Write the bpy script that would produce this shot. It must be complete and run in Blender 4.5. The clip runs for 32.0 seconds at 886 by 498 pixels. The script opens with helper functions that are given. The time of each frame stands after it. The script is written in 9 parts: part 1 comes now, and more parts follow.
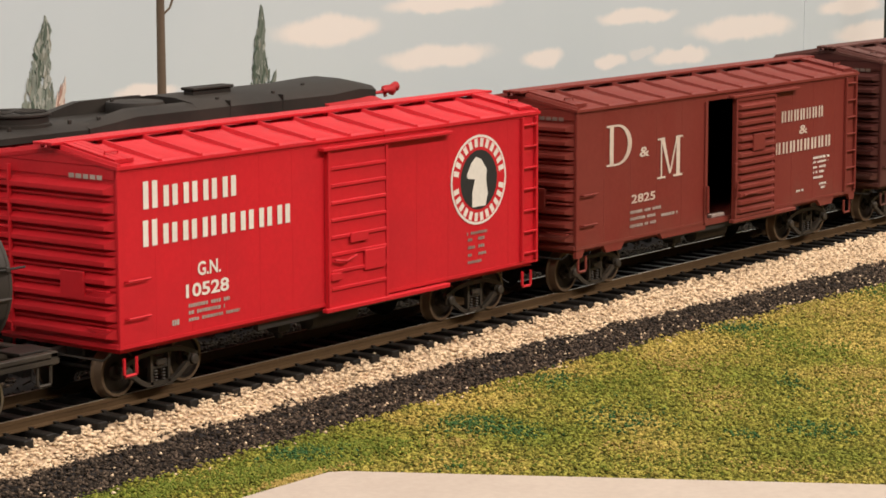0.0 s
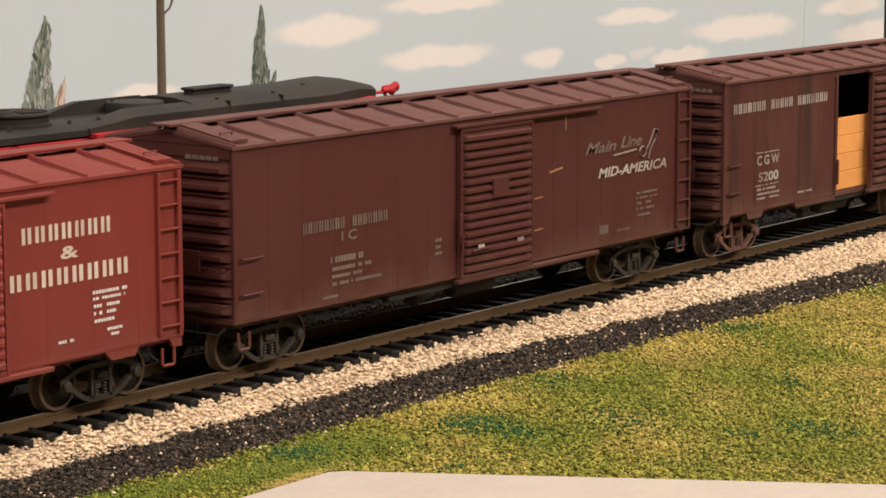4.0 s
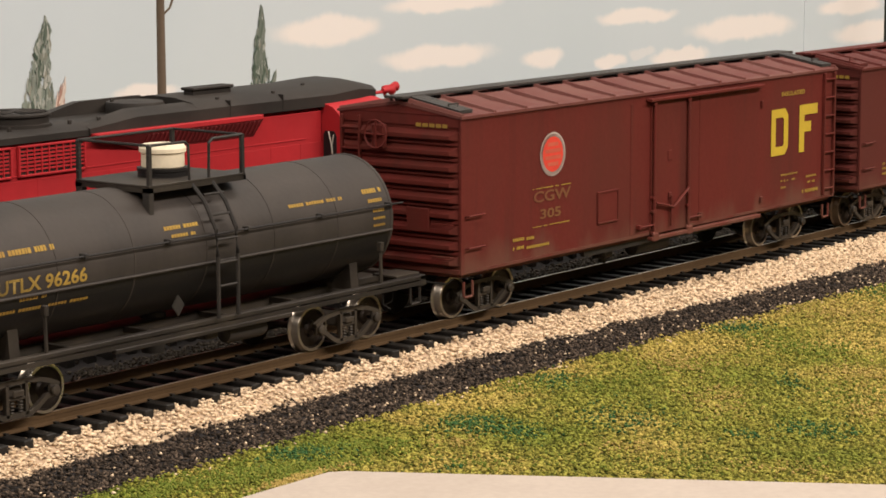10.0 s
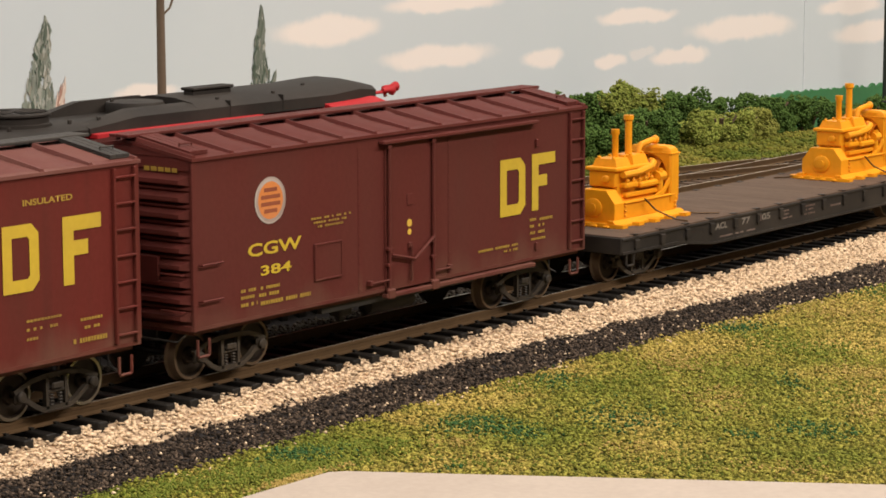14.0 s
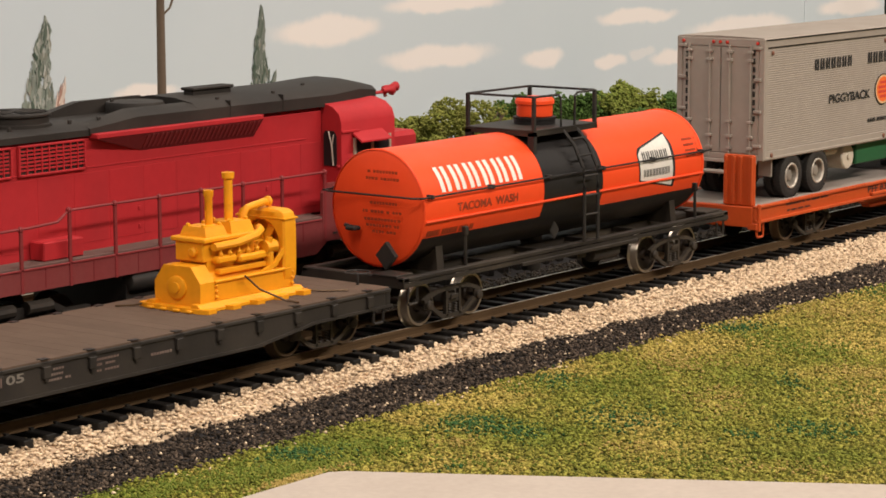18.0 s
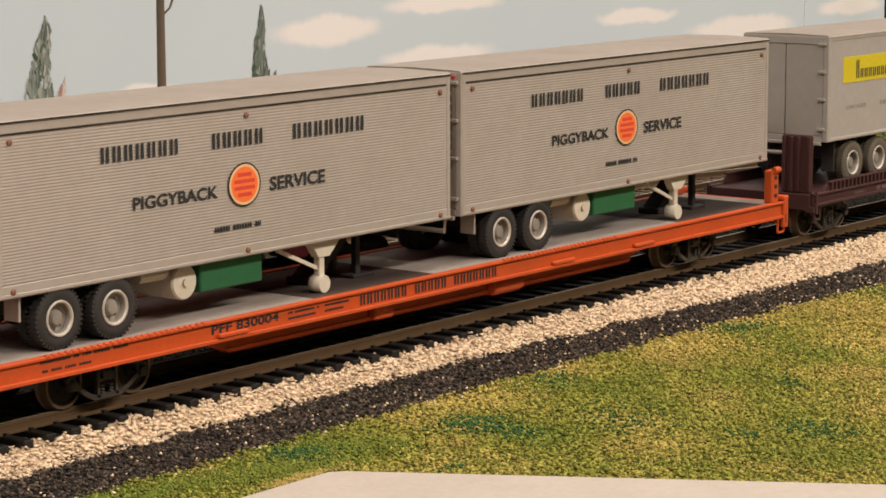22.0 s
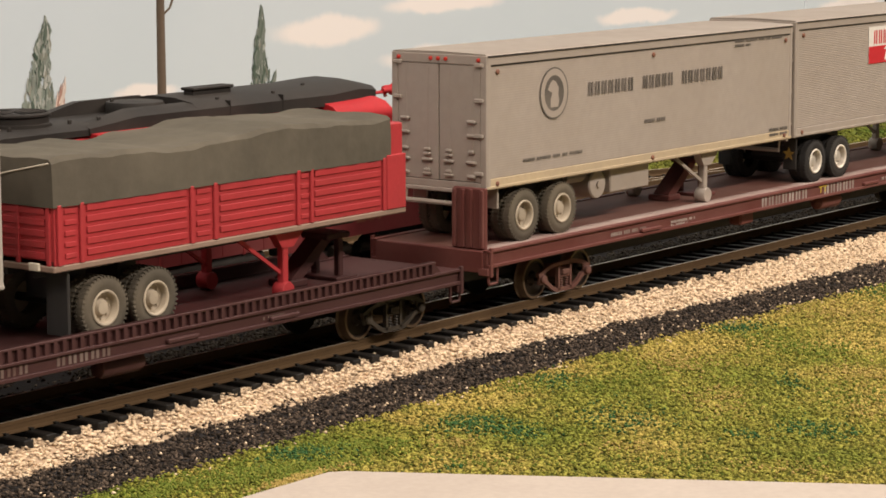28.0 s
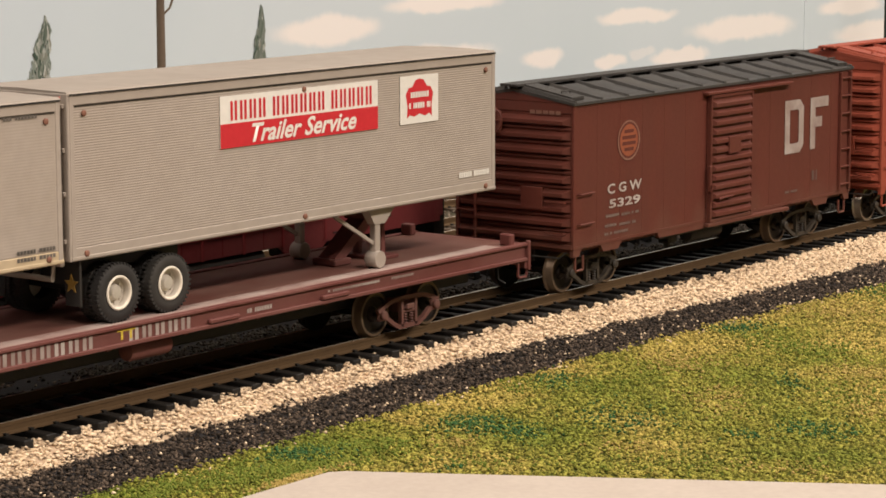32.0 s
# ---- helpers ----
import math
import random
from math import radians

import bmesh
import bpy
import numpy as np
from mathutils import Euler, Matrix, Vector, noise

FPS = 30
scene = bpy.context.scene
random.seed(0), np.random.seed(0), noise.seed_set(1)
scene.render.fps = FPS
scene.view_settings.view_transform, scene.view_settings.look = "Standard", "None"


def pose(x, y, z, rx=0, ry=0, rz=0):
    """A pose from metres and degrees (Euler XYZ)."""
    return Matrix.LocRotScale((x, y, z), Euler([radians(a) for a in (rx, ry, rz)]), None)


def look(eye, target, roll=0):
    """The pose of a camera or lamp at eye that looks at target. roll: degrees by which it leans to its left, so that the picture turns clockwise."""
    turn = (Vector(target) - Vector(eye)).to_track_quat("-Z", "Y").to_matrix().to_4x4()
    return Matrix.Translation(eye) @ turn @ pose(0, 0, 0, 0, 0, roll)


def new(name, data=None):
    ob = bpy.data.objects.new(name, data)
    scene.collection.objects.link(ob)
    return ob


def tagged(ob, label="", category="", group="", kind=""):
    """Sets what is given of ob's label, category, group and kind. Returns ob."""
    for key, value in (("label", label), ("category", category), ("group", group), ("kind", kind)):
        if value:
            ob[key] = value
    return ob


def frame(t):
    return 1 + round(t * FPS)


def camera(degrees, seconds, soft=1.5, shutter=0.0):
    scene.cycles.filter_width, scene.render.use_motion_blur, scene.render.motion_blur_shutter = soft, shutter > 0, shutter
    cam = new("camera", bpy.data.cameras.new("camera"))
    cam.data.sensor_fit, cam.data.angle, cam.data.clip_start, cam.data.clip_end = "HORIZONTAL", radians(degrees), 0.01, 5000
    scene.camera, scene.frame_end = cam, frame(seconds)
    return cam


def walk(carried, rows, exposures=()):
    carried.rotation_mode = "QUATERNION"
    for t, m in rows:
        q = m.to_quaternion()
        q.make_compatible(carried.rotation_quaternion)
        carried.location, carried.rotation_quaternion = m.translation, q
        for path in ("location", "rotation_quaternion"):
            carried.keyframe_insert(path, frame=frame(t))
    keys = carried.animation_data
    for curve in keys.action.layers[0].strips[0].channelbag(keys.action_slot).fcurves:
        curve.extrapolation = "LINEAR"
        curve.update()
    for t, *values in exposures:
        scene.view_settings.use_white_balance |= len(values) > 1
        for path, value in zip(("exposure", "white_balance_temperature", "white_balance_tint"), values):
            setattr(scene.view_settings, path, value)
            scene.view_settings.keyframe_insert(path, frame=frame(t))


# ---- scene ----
EYE = Vector((0.0, -0.35946, 0.10384))
TURN, TILT = radians(52.799), radians(8.547)
AHEAD = Vector((math.sin(TURN) * math.cos(TILT), math.cos(TURN) * math.cos(TILT), -math.sin(TILT)))
cam = camera(19.913, 32.0, soft=1.7, shutter=0.0)
walk(cam, [(0.0, look(EYE, EYE + AHEAD, -0.136)), (32.0, look(EYE, EYE + AHEAD, -0.136))],
     exposures=[(0.0, -0.20), (8.0, -0.10), (12.0, -0.16), (14.5, -0.18), (17.0, -0.24), (20.0, -0.32), (22.0, -0.24), (25.0, -0.22), (28.0, -0.12), (30.0, -0.10), (32.0, -0.14)])

# how far the train has rolled, in mm: an even pace and its small unevenness
PACE = 70.3
UNEVEN = [(0.0, 0.0), (0.5, -0.8), (1.5, -0.6), (3.0, 0.3), (3.5, 1.2), (6.0, 0.2), (6.5, -1.9), (7.5, -2.0), (8.0, -0.0), (10.5, -0.7), (12.5, 0.2), (13.0, -0.2), (13.5, 0.1), (14.0, -0.2), (14.5, -2.8), (16.5, -0.2), (17.5, -3.3), (18.0, -4.0), (18.5, -3.7), (20.0, -4.3), (21.5, -2.7), (22.0, -2.8), (22.5, -5.0), (23.5, -4.1), (24.0, -1.8), (25.0, -1.0), (28.0, -0.4), (29.0, -1.5), (30.0, -0.6), (30.5, -3.2), (31.0, -3.5), (31.5, -4.5), (32.0, -1.7)]


def rolled(t):
    return PACE * t + float(np.interp(t, [a for a, _ in UNEVEN], [b for _, b in UNEVEN]))


# ---- room light ----
world = bpy.data.worlds.new("room_air")
scene.world = world
world.use_nodes = True
world.node_tree.nodes["Background"].inputs[0].default_value = (1.0, 0.9, 0.78, 1)
world.node_tree.nodes["Background"].inputs[1].default_value = 0.004


def ceiling_lamp(x, y, z, sx, sy, watts, tint=(1.0, 0.885, 0.78)):
    data = bpy.data.lights.new("ceiling_lamp_light", "AREA")
    data.shape, data.size, data.size_y = "RECTANGLE", sx, sy
    data.energy, data.color = watts, tint
    ob = new("ceiling_lamp_light", data)
    ob.matrix_basis = pose(x, y, z)
    return ob


ceiling_lamp(0.90, -1.55, 1.42, 2.6, 0.30, 97.0)
ceiling_lamp(1.00, -0.20, 1.42, 1.5, 0.25, 19.0)
ceiling_lamp(-1.00, -0.55, 1.42, 1.2, 0.3, 30.0)

# ---- mesh tools: sizes in millimetres ----
MM = 0.001


class Geo:
    """Vertices and faces of one part, in millimetres."""

    def __init__(self):
        self.v, self.f = [], []

    def add(self, verts, faces):
        n = len(self.v)
        self.v += [tuple(p) for p in verts]
        self.f += [tuple(i + n for i in q) for q in faces]
        return self

    def box(self, x0, x1, y0, y1, z0, z1, c=0.0):
        lo, hi = (x0, y0, z0), (x1, y1, z1)
        c = min(c, 0.45 * min(x1 - x0, y1 - y0, z1 - z0))
        if c <= 0:
            vs = [(x, y, z) for x in (x0, x1) for y in (y0, y1) for z in (z0, z1)]
            return self.add(vs, [(0, 1, 3, 2), (4, 6, 7, 5), (0, 4, 5, 1), (2, 3, 7, 6), (0, 2, 6, 4), (1, 5, 7, 3)])
        vs, ix = [], {}
        for s in range(8):
            sg = (s >> 2 & 1, s >> 1 & 1, s & 1)
            for k in range(3):
                ix[sg, k] = len(vs)
                vs.append(tuple((hi[a] - (c if a != k else 0)) if sg[a] else (lo[a] + (c if a != k else 0)) for a in range(3)))
        fs = []
        for k in range(3):
            a, b = (k + 1) % 3, (k + 2) % 3
            for sk in (0, 1):
                q = []
                for sa, sb in ((0, 0), (1, 0), (1, 1), (0, 1)):
                    sg = [0, 0, 0]
                    sg[k], sg[a], sg[b] = sk, sa, sb
                    q.append(ix[tuple(sg), k])
                fs.append(tuple(q if sk else q[::-1]))
            for sa in (0, 1):
                for sb in (0, 1):
                    e = []
                    for sk in (0, 1):
                        sg = [0, 0, 0]
                        sg[k], sg[a], sg[b] = sk, sa, sb
                        e.append(tuple(sg))
                    fs.append((ix[e[0], a], ix[e[1], a], ix[e[1], b], ix[e[0], b]))
        for s in range(8):
            sg = (s >> 2 & 1, s >> 1 & 1, s & 1)
            fs.append((ix[sg, 0], ix[sg, 1], ix[sg, 2]))
        return self.add(vs, fs)

    def prism(self, poly, a0, a1, axis="x"):
        """A flat outline drawn out along an axis. axis x: (y, z); y: (x, z); z: (x, y)."""
        n = len(poly)
        put = {"x": lambda p, a: (a, p[0], p[1]), "y": lambda p, a: (p[0], a, p[1]), "z": lambda p, a: (p[0], p[1], a)}[axis]
        vs = [put(p, a0) for p in poly] + [put(p, a1) for p in poly]
        fs = [tuple(range(n))[::-1], tuple(range(n, 2 * n))]
        fs += [(i, (i + 1) % n, n + (i + 1) % n, n + i) for i in range(n)]
        return self.add(vs, fs)

    def lathe(self, prof, centre=(0, 0, 0), axis="y", seg=24, close=True):
        """Rings of (radius, place along the axis)."""
        cx, cy, cz = centre
        vs, fs = [], []
        for r, a in prof:
            for i in range(seg):
                w = 2 * math.pi * i / seg
                p, q = r * math.cos(w), r * math.sin(w)
                vs.append({"x": (cx + a, cy + p, cz + q), "y": (cx + p, cy + a, cz + q), "z": (cx + p, cy + q, cz + a)}[axis])
        for k in range(len(prof) - 1):
            for i in range(seg):
                j = (i + 1) % seg
                fs.append((k * seg + i, k * seg + j, (k + 1) * seg + j, (k + 1) * seg + i))
        if close:
            fs += [tuple(range(seg))[::-1], tuple(range((len(prof) - 1) * seg, len(prof) * seg))]
        return self.add(vs, fs)

    def rod(self, a, b, r, seg=6):
        return self.tube([a, b], r, seg)

    def tube(self, path, r, seg=6):
        pts = [Vector(p) for p in path]
        vs, fs = [], []
        for k, p in enumerate(pts):
            d = (pts[min(k + 1, len(pts) - 1)] - pts[max(k - 1, 0)]).normalized()
            u = d.cross(Vector((0, 0, 1)))
            if u.length < 0.1:
                u = d.cross(Vector((0, 1, 0)))
            u.normalize()
            w = d.cross(u)
            for i in range(seg):
                g = 2 * math.pi * i / seg
                vs.append(p + r * (math.cos(g) * u + math.sin(g) * w))
        for k in range(len(pts) - 1):
            for i in range(seg):
                j = (i + 1) % seg
                fs.append((k * seg + i, k * seg + j, (k + 1) * seg + j, (k + 1) * seg + i))
        fs += [tuple(range(seg))[::-1], tuple(range((len(pts) - 1) * seg, len(pts) * seg))]
        return self.add(vs, fs)

    def strip(self, path, w, y0, y1):
        """A bent bar: a line in x and z with a width, drawn out from y0 to y1."""
        up, dn = [], []
        for k, (x, z) in enumerate(path):
            a, b = path[max(k - 1, 0)], path[min(k + 1, len(path) - 1)]
            dx, dz = b[0] - a[0], b[1] - a[1]
            n = math.hypot(dx, dz)
            up.append((x - dz / n * w / 2, z + dx / n * w / 2))
            dn.append((x + dz / n * w / 2, z - dx / n * w / 2))
        return self.prism(up + dn[::-1], y0, y1, "y")

    def ball(self, c, r, seg=10, rings=6, sz=1.0):
        prof = [(max(r * math.sin(math.pi * k / rings), 0.001), -r * sz * math.cos(math.pi * k / rings)) for k in range(rings + 1)]
        return self.lathe(prof, c, "z", seg)


def to_mesh(name, geo, material, tidy=True, sharp=32):
    me = bpy.data.meshes.new(name)
    v = np.array(geo.v, dtype=float) * MM
    me.from_pydata(v.tolist(), [], geo.f)
    if tidy:
        bm = bmesh.new()
        bm.from_mesh(me)
        bmesh.ops.recalc_face_normals(bm, faces=bm.faces)
        bm.to_mesh(me)
        bm.free()
    me.polygons.foreach_set("use_smooth", [True] * len(me.polygons))
    me.set_sharp_from_angle(angle=radians(sharp))
    me.materials.append(material)
    return me


def part(name, geo, material, parent, label="", at=None):
    """One mesh part under a thing or a part. geo: a Geo in mm, or a mesh that is shared. at: its own place in mm."""
    me = geo if isinstance(geo, bpy.types.Mesh) else to_mesh(name, geo, material)
    ob = new(name, me)
    ob.parent = parent
    if at is not None:
        ob.location = Vector(at) * MM
    if label:
        ob["label"] = label
    return ob


def thing(name, x, y, z, label, category, group="", turn=0):
    ob = new(name)
    ob.empty_display_size = 0.005
    ob.matrix_basis = pose(x * MM, y * MM, z * MM, 0, 0, turn)
    return tagged(ob, label, category, group)


def solid(name, geo, material, label, category="", kind="", group="", tidy=True):
    """A top-level thing that is one mesh."""
    return tagged(new(name, to_mesh(name, geo, material, tidy)), label, category, group, kind)


# ---- materials ----
def paint(name, base, rough=0.55, dirt=None, amount=0.25, metal=0.0, grain=900.0, bump=0.15, streak=False, fade=0.10, spec=0.28, runs=0.0, dust=0.0):
    """Paint or plastic with mottling at two scales, grime, and a fine relief."""
    m = bpy.data.materials.new(name)
    m.use_nodes = True
    nt = m.node_tree
    bsdf = nt.nodes["Principled BSDF"]
    tc = nt.nodes.new("ShaderNodeTexCoord")
    info = nt.nodes.new("ShaderNodeObjectInfo")
    shift = nt.nodes.new("ShaderNodeVectorMath")
    shift.operation = "ADD"
    nt.links.new(tc.outputs["Object"], shift.inputs[0])
    nt.links.new(info.outputs["Random"], shift.inputs[1])
    big = nt.nodes.new("ShaderNodeTexNoise")
    big.inputs["Scale"].default_value = 55.0
    big.inputs["Detail"].default_value = 6.0
    big.inputs["Roughness"].default_value = 0.55
    fine = nt.nodes.new("ShaderNodeTexNoise")
    fine.inputs["Scale"].default_value = grain
    fine.inputs["Detail"].default_value = 3.0
    vec = shift.outputs[0]
    nt.links.new(vec, fine.inputs["Vector"])
    if streak:
        mp = nt.nodes.new("ShaderNodeMapping")
        mp.inputs["Scale"].default_value = (1.3, 1.3, 0.35)
        nt.links.new(vec, mp.inputs["Vector"])
        nt.links.new(mp.outputs[0], big.inputs["Vector"])
    else:
        nt.links.new(vec, big.inputs["Vector"])
    d = dirt or tuple(c * 0.45 + 0.02 for c in base)
    ramp = nt.nodes.new("ShaderNodeValToRGB")
    ramp.color_ramp.elements[0].position, ramp.color_ramp.elements[1].position = 0.40, 0.72
    ramp.color_ramp.elements[0].color = (0, 0, 0, 1)
    ramp.color_ramp.elements[1].color = (amount, amount, amount, 1)
    nt.links.new(big.outputs["Fac"], ramp.inputs["Fac"])
    light = nt.nodes.new("ShaderNodeMix")
    light.data_type = "RGBA"
    light.inputs["A"].default_value = (*[c * (1 - fade) for c in base], 1)
    light.inputs["B"].default_value = (*[min(c * (1 + fade) + 0.004, 1) for c in base], 1)
    nt.links.new(fine.outputs["Fac"], light.inputs["Factor"])
    mix = nt.nodes.new("ShaderNodeMix")
    mix.data_type = "RGBA"
    mix.inputs["B"].default_value = (*d, 1)
    nt.links.new(ramp.outputs["Color"], mix.inputs["Factor"])
    nt.links.new(light.outputs["Result"], mix.inputs["A"])
    top = mix.outputs["Result"]
    if runs:
        mp2 = nt.nodes.new("ShaderNodeMapping")
        mp2.inputs["Scale"].default_value = (150.0, 150.0, 7.0)
        nt.links.new(vec, mp2.inputs["Vector"])
        run = nt.nodes.new("ShaderNodeTexNoise")
        run.inputs["Scale"].default_value, run.inputs["Detail"].default_value = 1.0, 3.0
        nt.links.new(mp2.outputs[0], run.inputs["Vector"])
        rm = nt.nodes.new("ShaderNodeMapRange")
        rm.inputs["From Min"].default_value, rm.inputs["From Max"].default_value = 0.56, 0.74
        rm.inputs["To Max"].default_value = runs
        nt.links.new(run.outputs["Fac"], rm.inputs["Value"])
        grime = nt.nodes.new("ShaderNodeMix")
        grime.data_type = "RGBA"
        grime.inputs["B"].default_value = (0.022, 0.014, 0.011, 1)
        nt.links.new(rm.outputs["Result"], grime.inputs["Factor"])
        nt.links.new(top, grime.inputs["A"])
        top = grime.outputs["Result"]
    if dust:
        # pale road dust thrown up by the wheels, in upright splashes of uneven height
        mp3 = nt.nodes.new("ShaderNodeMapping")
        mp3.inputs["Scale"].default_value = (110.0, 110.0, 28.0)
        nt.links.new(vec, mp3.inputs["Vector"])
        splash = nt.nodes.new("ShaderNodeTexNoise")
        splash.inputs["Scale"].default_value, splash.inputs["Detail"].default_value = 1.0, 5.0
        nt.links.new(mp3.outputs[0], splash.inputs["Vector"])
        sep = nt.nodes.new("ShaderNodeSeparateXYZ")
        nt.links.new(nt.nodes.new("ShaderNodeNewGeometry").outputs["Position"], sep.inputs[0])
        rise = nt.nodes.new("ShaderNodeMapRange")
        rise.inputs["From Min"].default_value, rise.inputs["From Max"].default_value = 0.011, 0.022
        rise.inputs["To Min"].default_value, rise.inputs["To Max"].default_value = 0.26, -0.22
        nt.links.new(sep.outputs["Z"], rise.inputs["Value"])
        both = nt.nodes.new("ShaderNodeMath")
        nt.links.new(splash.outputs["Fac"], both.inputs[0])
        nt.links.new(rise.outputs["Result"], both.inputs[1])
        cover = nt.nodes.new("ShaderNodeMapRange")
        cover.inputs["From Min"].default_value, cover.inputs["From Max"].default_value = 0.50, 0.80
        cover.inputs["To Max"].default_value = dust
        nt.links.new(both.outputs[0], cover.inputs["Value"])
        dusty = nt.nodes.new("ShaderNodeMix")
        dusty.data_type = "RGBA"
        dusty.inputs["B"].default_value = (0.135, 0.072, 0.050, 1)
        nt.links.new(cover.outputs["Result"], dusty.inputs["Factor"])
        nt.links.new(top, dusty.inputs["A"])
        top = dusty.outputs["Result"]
    nt.links.new(top, bsdf.inputs["Base Color"])
    rr = nt.nodes.new("ShaderNodeMapRange")
    rr.inputs["To Min"].default_value, rr.inputs["To Max"].default_value = max(rough - 0.1, 0.05), min(rough + 0.14, 1.0)
    nt.links.new(big.outputs["Fac"], rr.inputs["Value"])
    nt.links.new(rr.outputs["Result"], bsdf.inputs["Roughness"])
    bsdf.inputs["Metallic"].default_value = metal
    bsdf.inputs["Specular IOR Level"].default_value = spec
    if bump:
        bp = nt.nodes.new("ShaderNodeBump")
        bp.inputs["Strength"].default_value = bump
        bp.inputs["Distance"].default_value = 0.0002
        nt.links.new(fine.outputs["Fac"], bp.inputs["Height"])
        nt.links.new(bp.outputs["Normal"], bsdf.inputs["Normal"])
    return m


def grains(name, colours, rough=0.9, bump=0.0):
    """Loose grains: each one takes a colour of its own."""
    m = bpy.data.materials.new(name)
    m.use_nodes = True
    nt = m.node_tree
    bsdf = nt.nodes["Principled BSDF"]
    geo = nt.nodes.new("ShaderNodeNewGeometry")
    ramp = nt.nodes.new("ShaderNodeValToRGB")
    ramp.color_ramp.interpolation = "LINEAR"
    while len(ramp.color_ramp.elements) < len(colours):
        ramp.color_ramp.elements.new(0.5)
    for k, c in enumerate(colours):
        ramp.color_ramp.elements[k].position = k / (len(colours) - 1)
        ramp.color_ramp.elements[k].color = (*c, 1)
    nt.links.new(geo.outputs["Random Per Island"], ramp.inputs["Fac"])
    nt.links.new(ramp.outputs["Color"], bsdf.inputs["Base Color"])
    bsdf.inputs["Roughness"].default_value = rough
    bsdf.inputs["Specular IOR Level"].default_value = 0.2
    return m


def turf(name, patch=30.0, dry=0.205, dim=1.0, parched=0.0):
    """Ground foam: drifts of green, olive, straw and blue-green, each grain a little different."""
    m = bpy.data.materials.new(name)
    m.use_nodes = True
    nt = m.node_tree
    bsdf = nt.nodes["Principled BSDF"]
    tc = nt.nodes.new("ShaderNodeTexCoord")
    geo = nt.nodes.new("ShaderNodeNewGeometry")
    n1 = nt.nodes.new("ShaderNodeTexNoise")
    n1.inputs["Scale"].default_value, n1.inputs["Detail"].default_value = patch, 4.0
    n2 = nt.nodes.new("ShaderNodeTexNoise")
    n2.inputs["Scale"].default_value, n2.inputs["Detail"].default_value = 520.0, 3.0
    nt.links.new(tc.outputs["Object"], n1.inputs["Vector"])
    nt.links.new(tc.outputs["Object"], n2.inputs["Vector"])
    a = nt.nodes.new("ShaderNodeMath")
    a.operation = "MULTIPLY_ADD"
    a.inputs[1].default_value = 0.11
    calm = nt.nodes.new("ShaderNodeMapRange")
    calm.inputs["To Min"].default_value, calm.inputs["To Max"].default_value = 0.04, 0.96
    nt.links.new(n1.outputs["Fac"], calm.inputs["Value"])
    nt.links.new(geo.outputs["Random Per Island"], a.inputs[0])
    nt.links.new(calm.outputs["Result"], a.inputs[2])
    b = nt.nodes.new("ShaderNodeMath")
    b.operation = "MULTIPLY_ADD"
    b.inputs[1].default_value = 0.14
    nt.links.new(n2.outputs["Fac"], b.inputs[0])
    nt.links.new(a.outputs[0], b.inputs[2])
    ramp = nt.nodes.new("ShaderNodeValToRGB")
    stops = [(0.40, (0.030, 0.064, 0.014)), (0.55, (0.078, 0.116, 0.019)), (0.70, (0.135, 0.152, 0.026)),
             (0.84, (0.200, 0.188, 0.036)), (1.0, (0.320, 0.245, 0.066))]
    while len(ramp.color_ramp.elements) < len(stops):
        ramp.color_ramp.elements.new(0.5)
    for k, (p, c) in enumerate(stops):
        ramp.color_ramp.elements[k].position = p
        ramp.color_ramp.elements[k].color = (*[q * dim for q in c], 1)
    c = nt.nodes.new("ShaderNodeMath")
    c.inputs[1].default_value = dry
    nt.links.new(b.outputs[0], c.inputs[0])
    sep = nt.nodes.new("ShaderNodeSeparateXYZ")
    nt.links.new(tc.outputs["Object"], sep.inputs[0])
    far = nt.nodes.new("ShaderNodeMapRange")
    far.inputs["From Min"].default_value, far.inputs["From Max"].default_value = 0.36, 0.60
    far.inputs["To Min"].default_value, far.inputs["To Max"].default_value = -0.35 * parched, parched
    nt.links.new(sep.outputs["X"], far.inputs["Value"])
    add = nt.nodes.new("ShaderNodeMath")
    nt.links.new(c.outputs[0], add.inputs[0])
    nt.links.new(far.outputs["Result"], add.inputs[1])
    nt.links.new(add.outputs[0], ramp.inputs["Fac"])
    # a second chance value for each tuft: some deep and some pale
    many = nt.nodes.new("ShaderNodeMath")
    many.operation = "MULTIPLY"
    many.inputs[1].default_value = 37.0
    nt.links.new(geo.outputs["Random Per Island"], many.inputs[0])
    rest = nt.nodes.new("ShaderNodeMath")
    rest.operation = "FRACT"
    nt.links.new(many.outputs[0], rest.inputs[0])
    tone = nt.nodes.new("ShaderNodeMapRange")
    tone.inputs["To Min"].default_value, tone.inputs["To Max"].default_value = 0.82, 1.76
    nt.links.new(rest.outputs[0], tone.inputs["Value"])
    tint = nt.nodes.new("ShaderNodeVectorMath")
    tint.operation = "SCALE"
    nt.links.new(ramp.outputs["Color"], tint.inputs[0])
    nt.links.new(tone.outputs["Result"], tint.inputs["Scale"])
    nt.links.new(tint.outputs[0], bsdf.inputs["Base Color"])
    bsdf.inputs["Roughness"].default_value = 0.95
    bsdf.inputs["Specular IOR Level"].default_value = 0.1
    return m


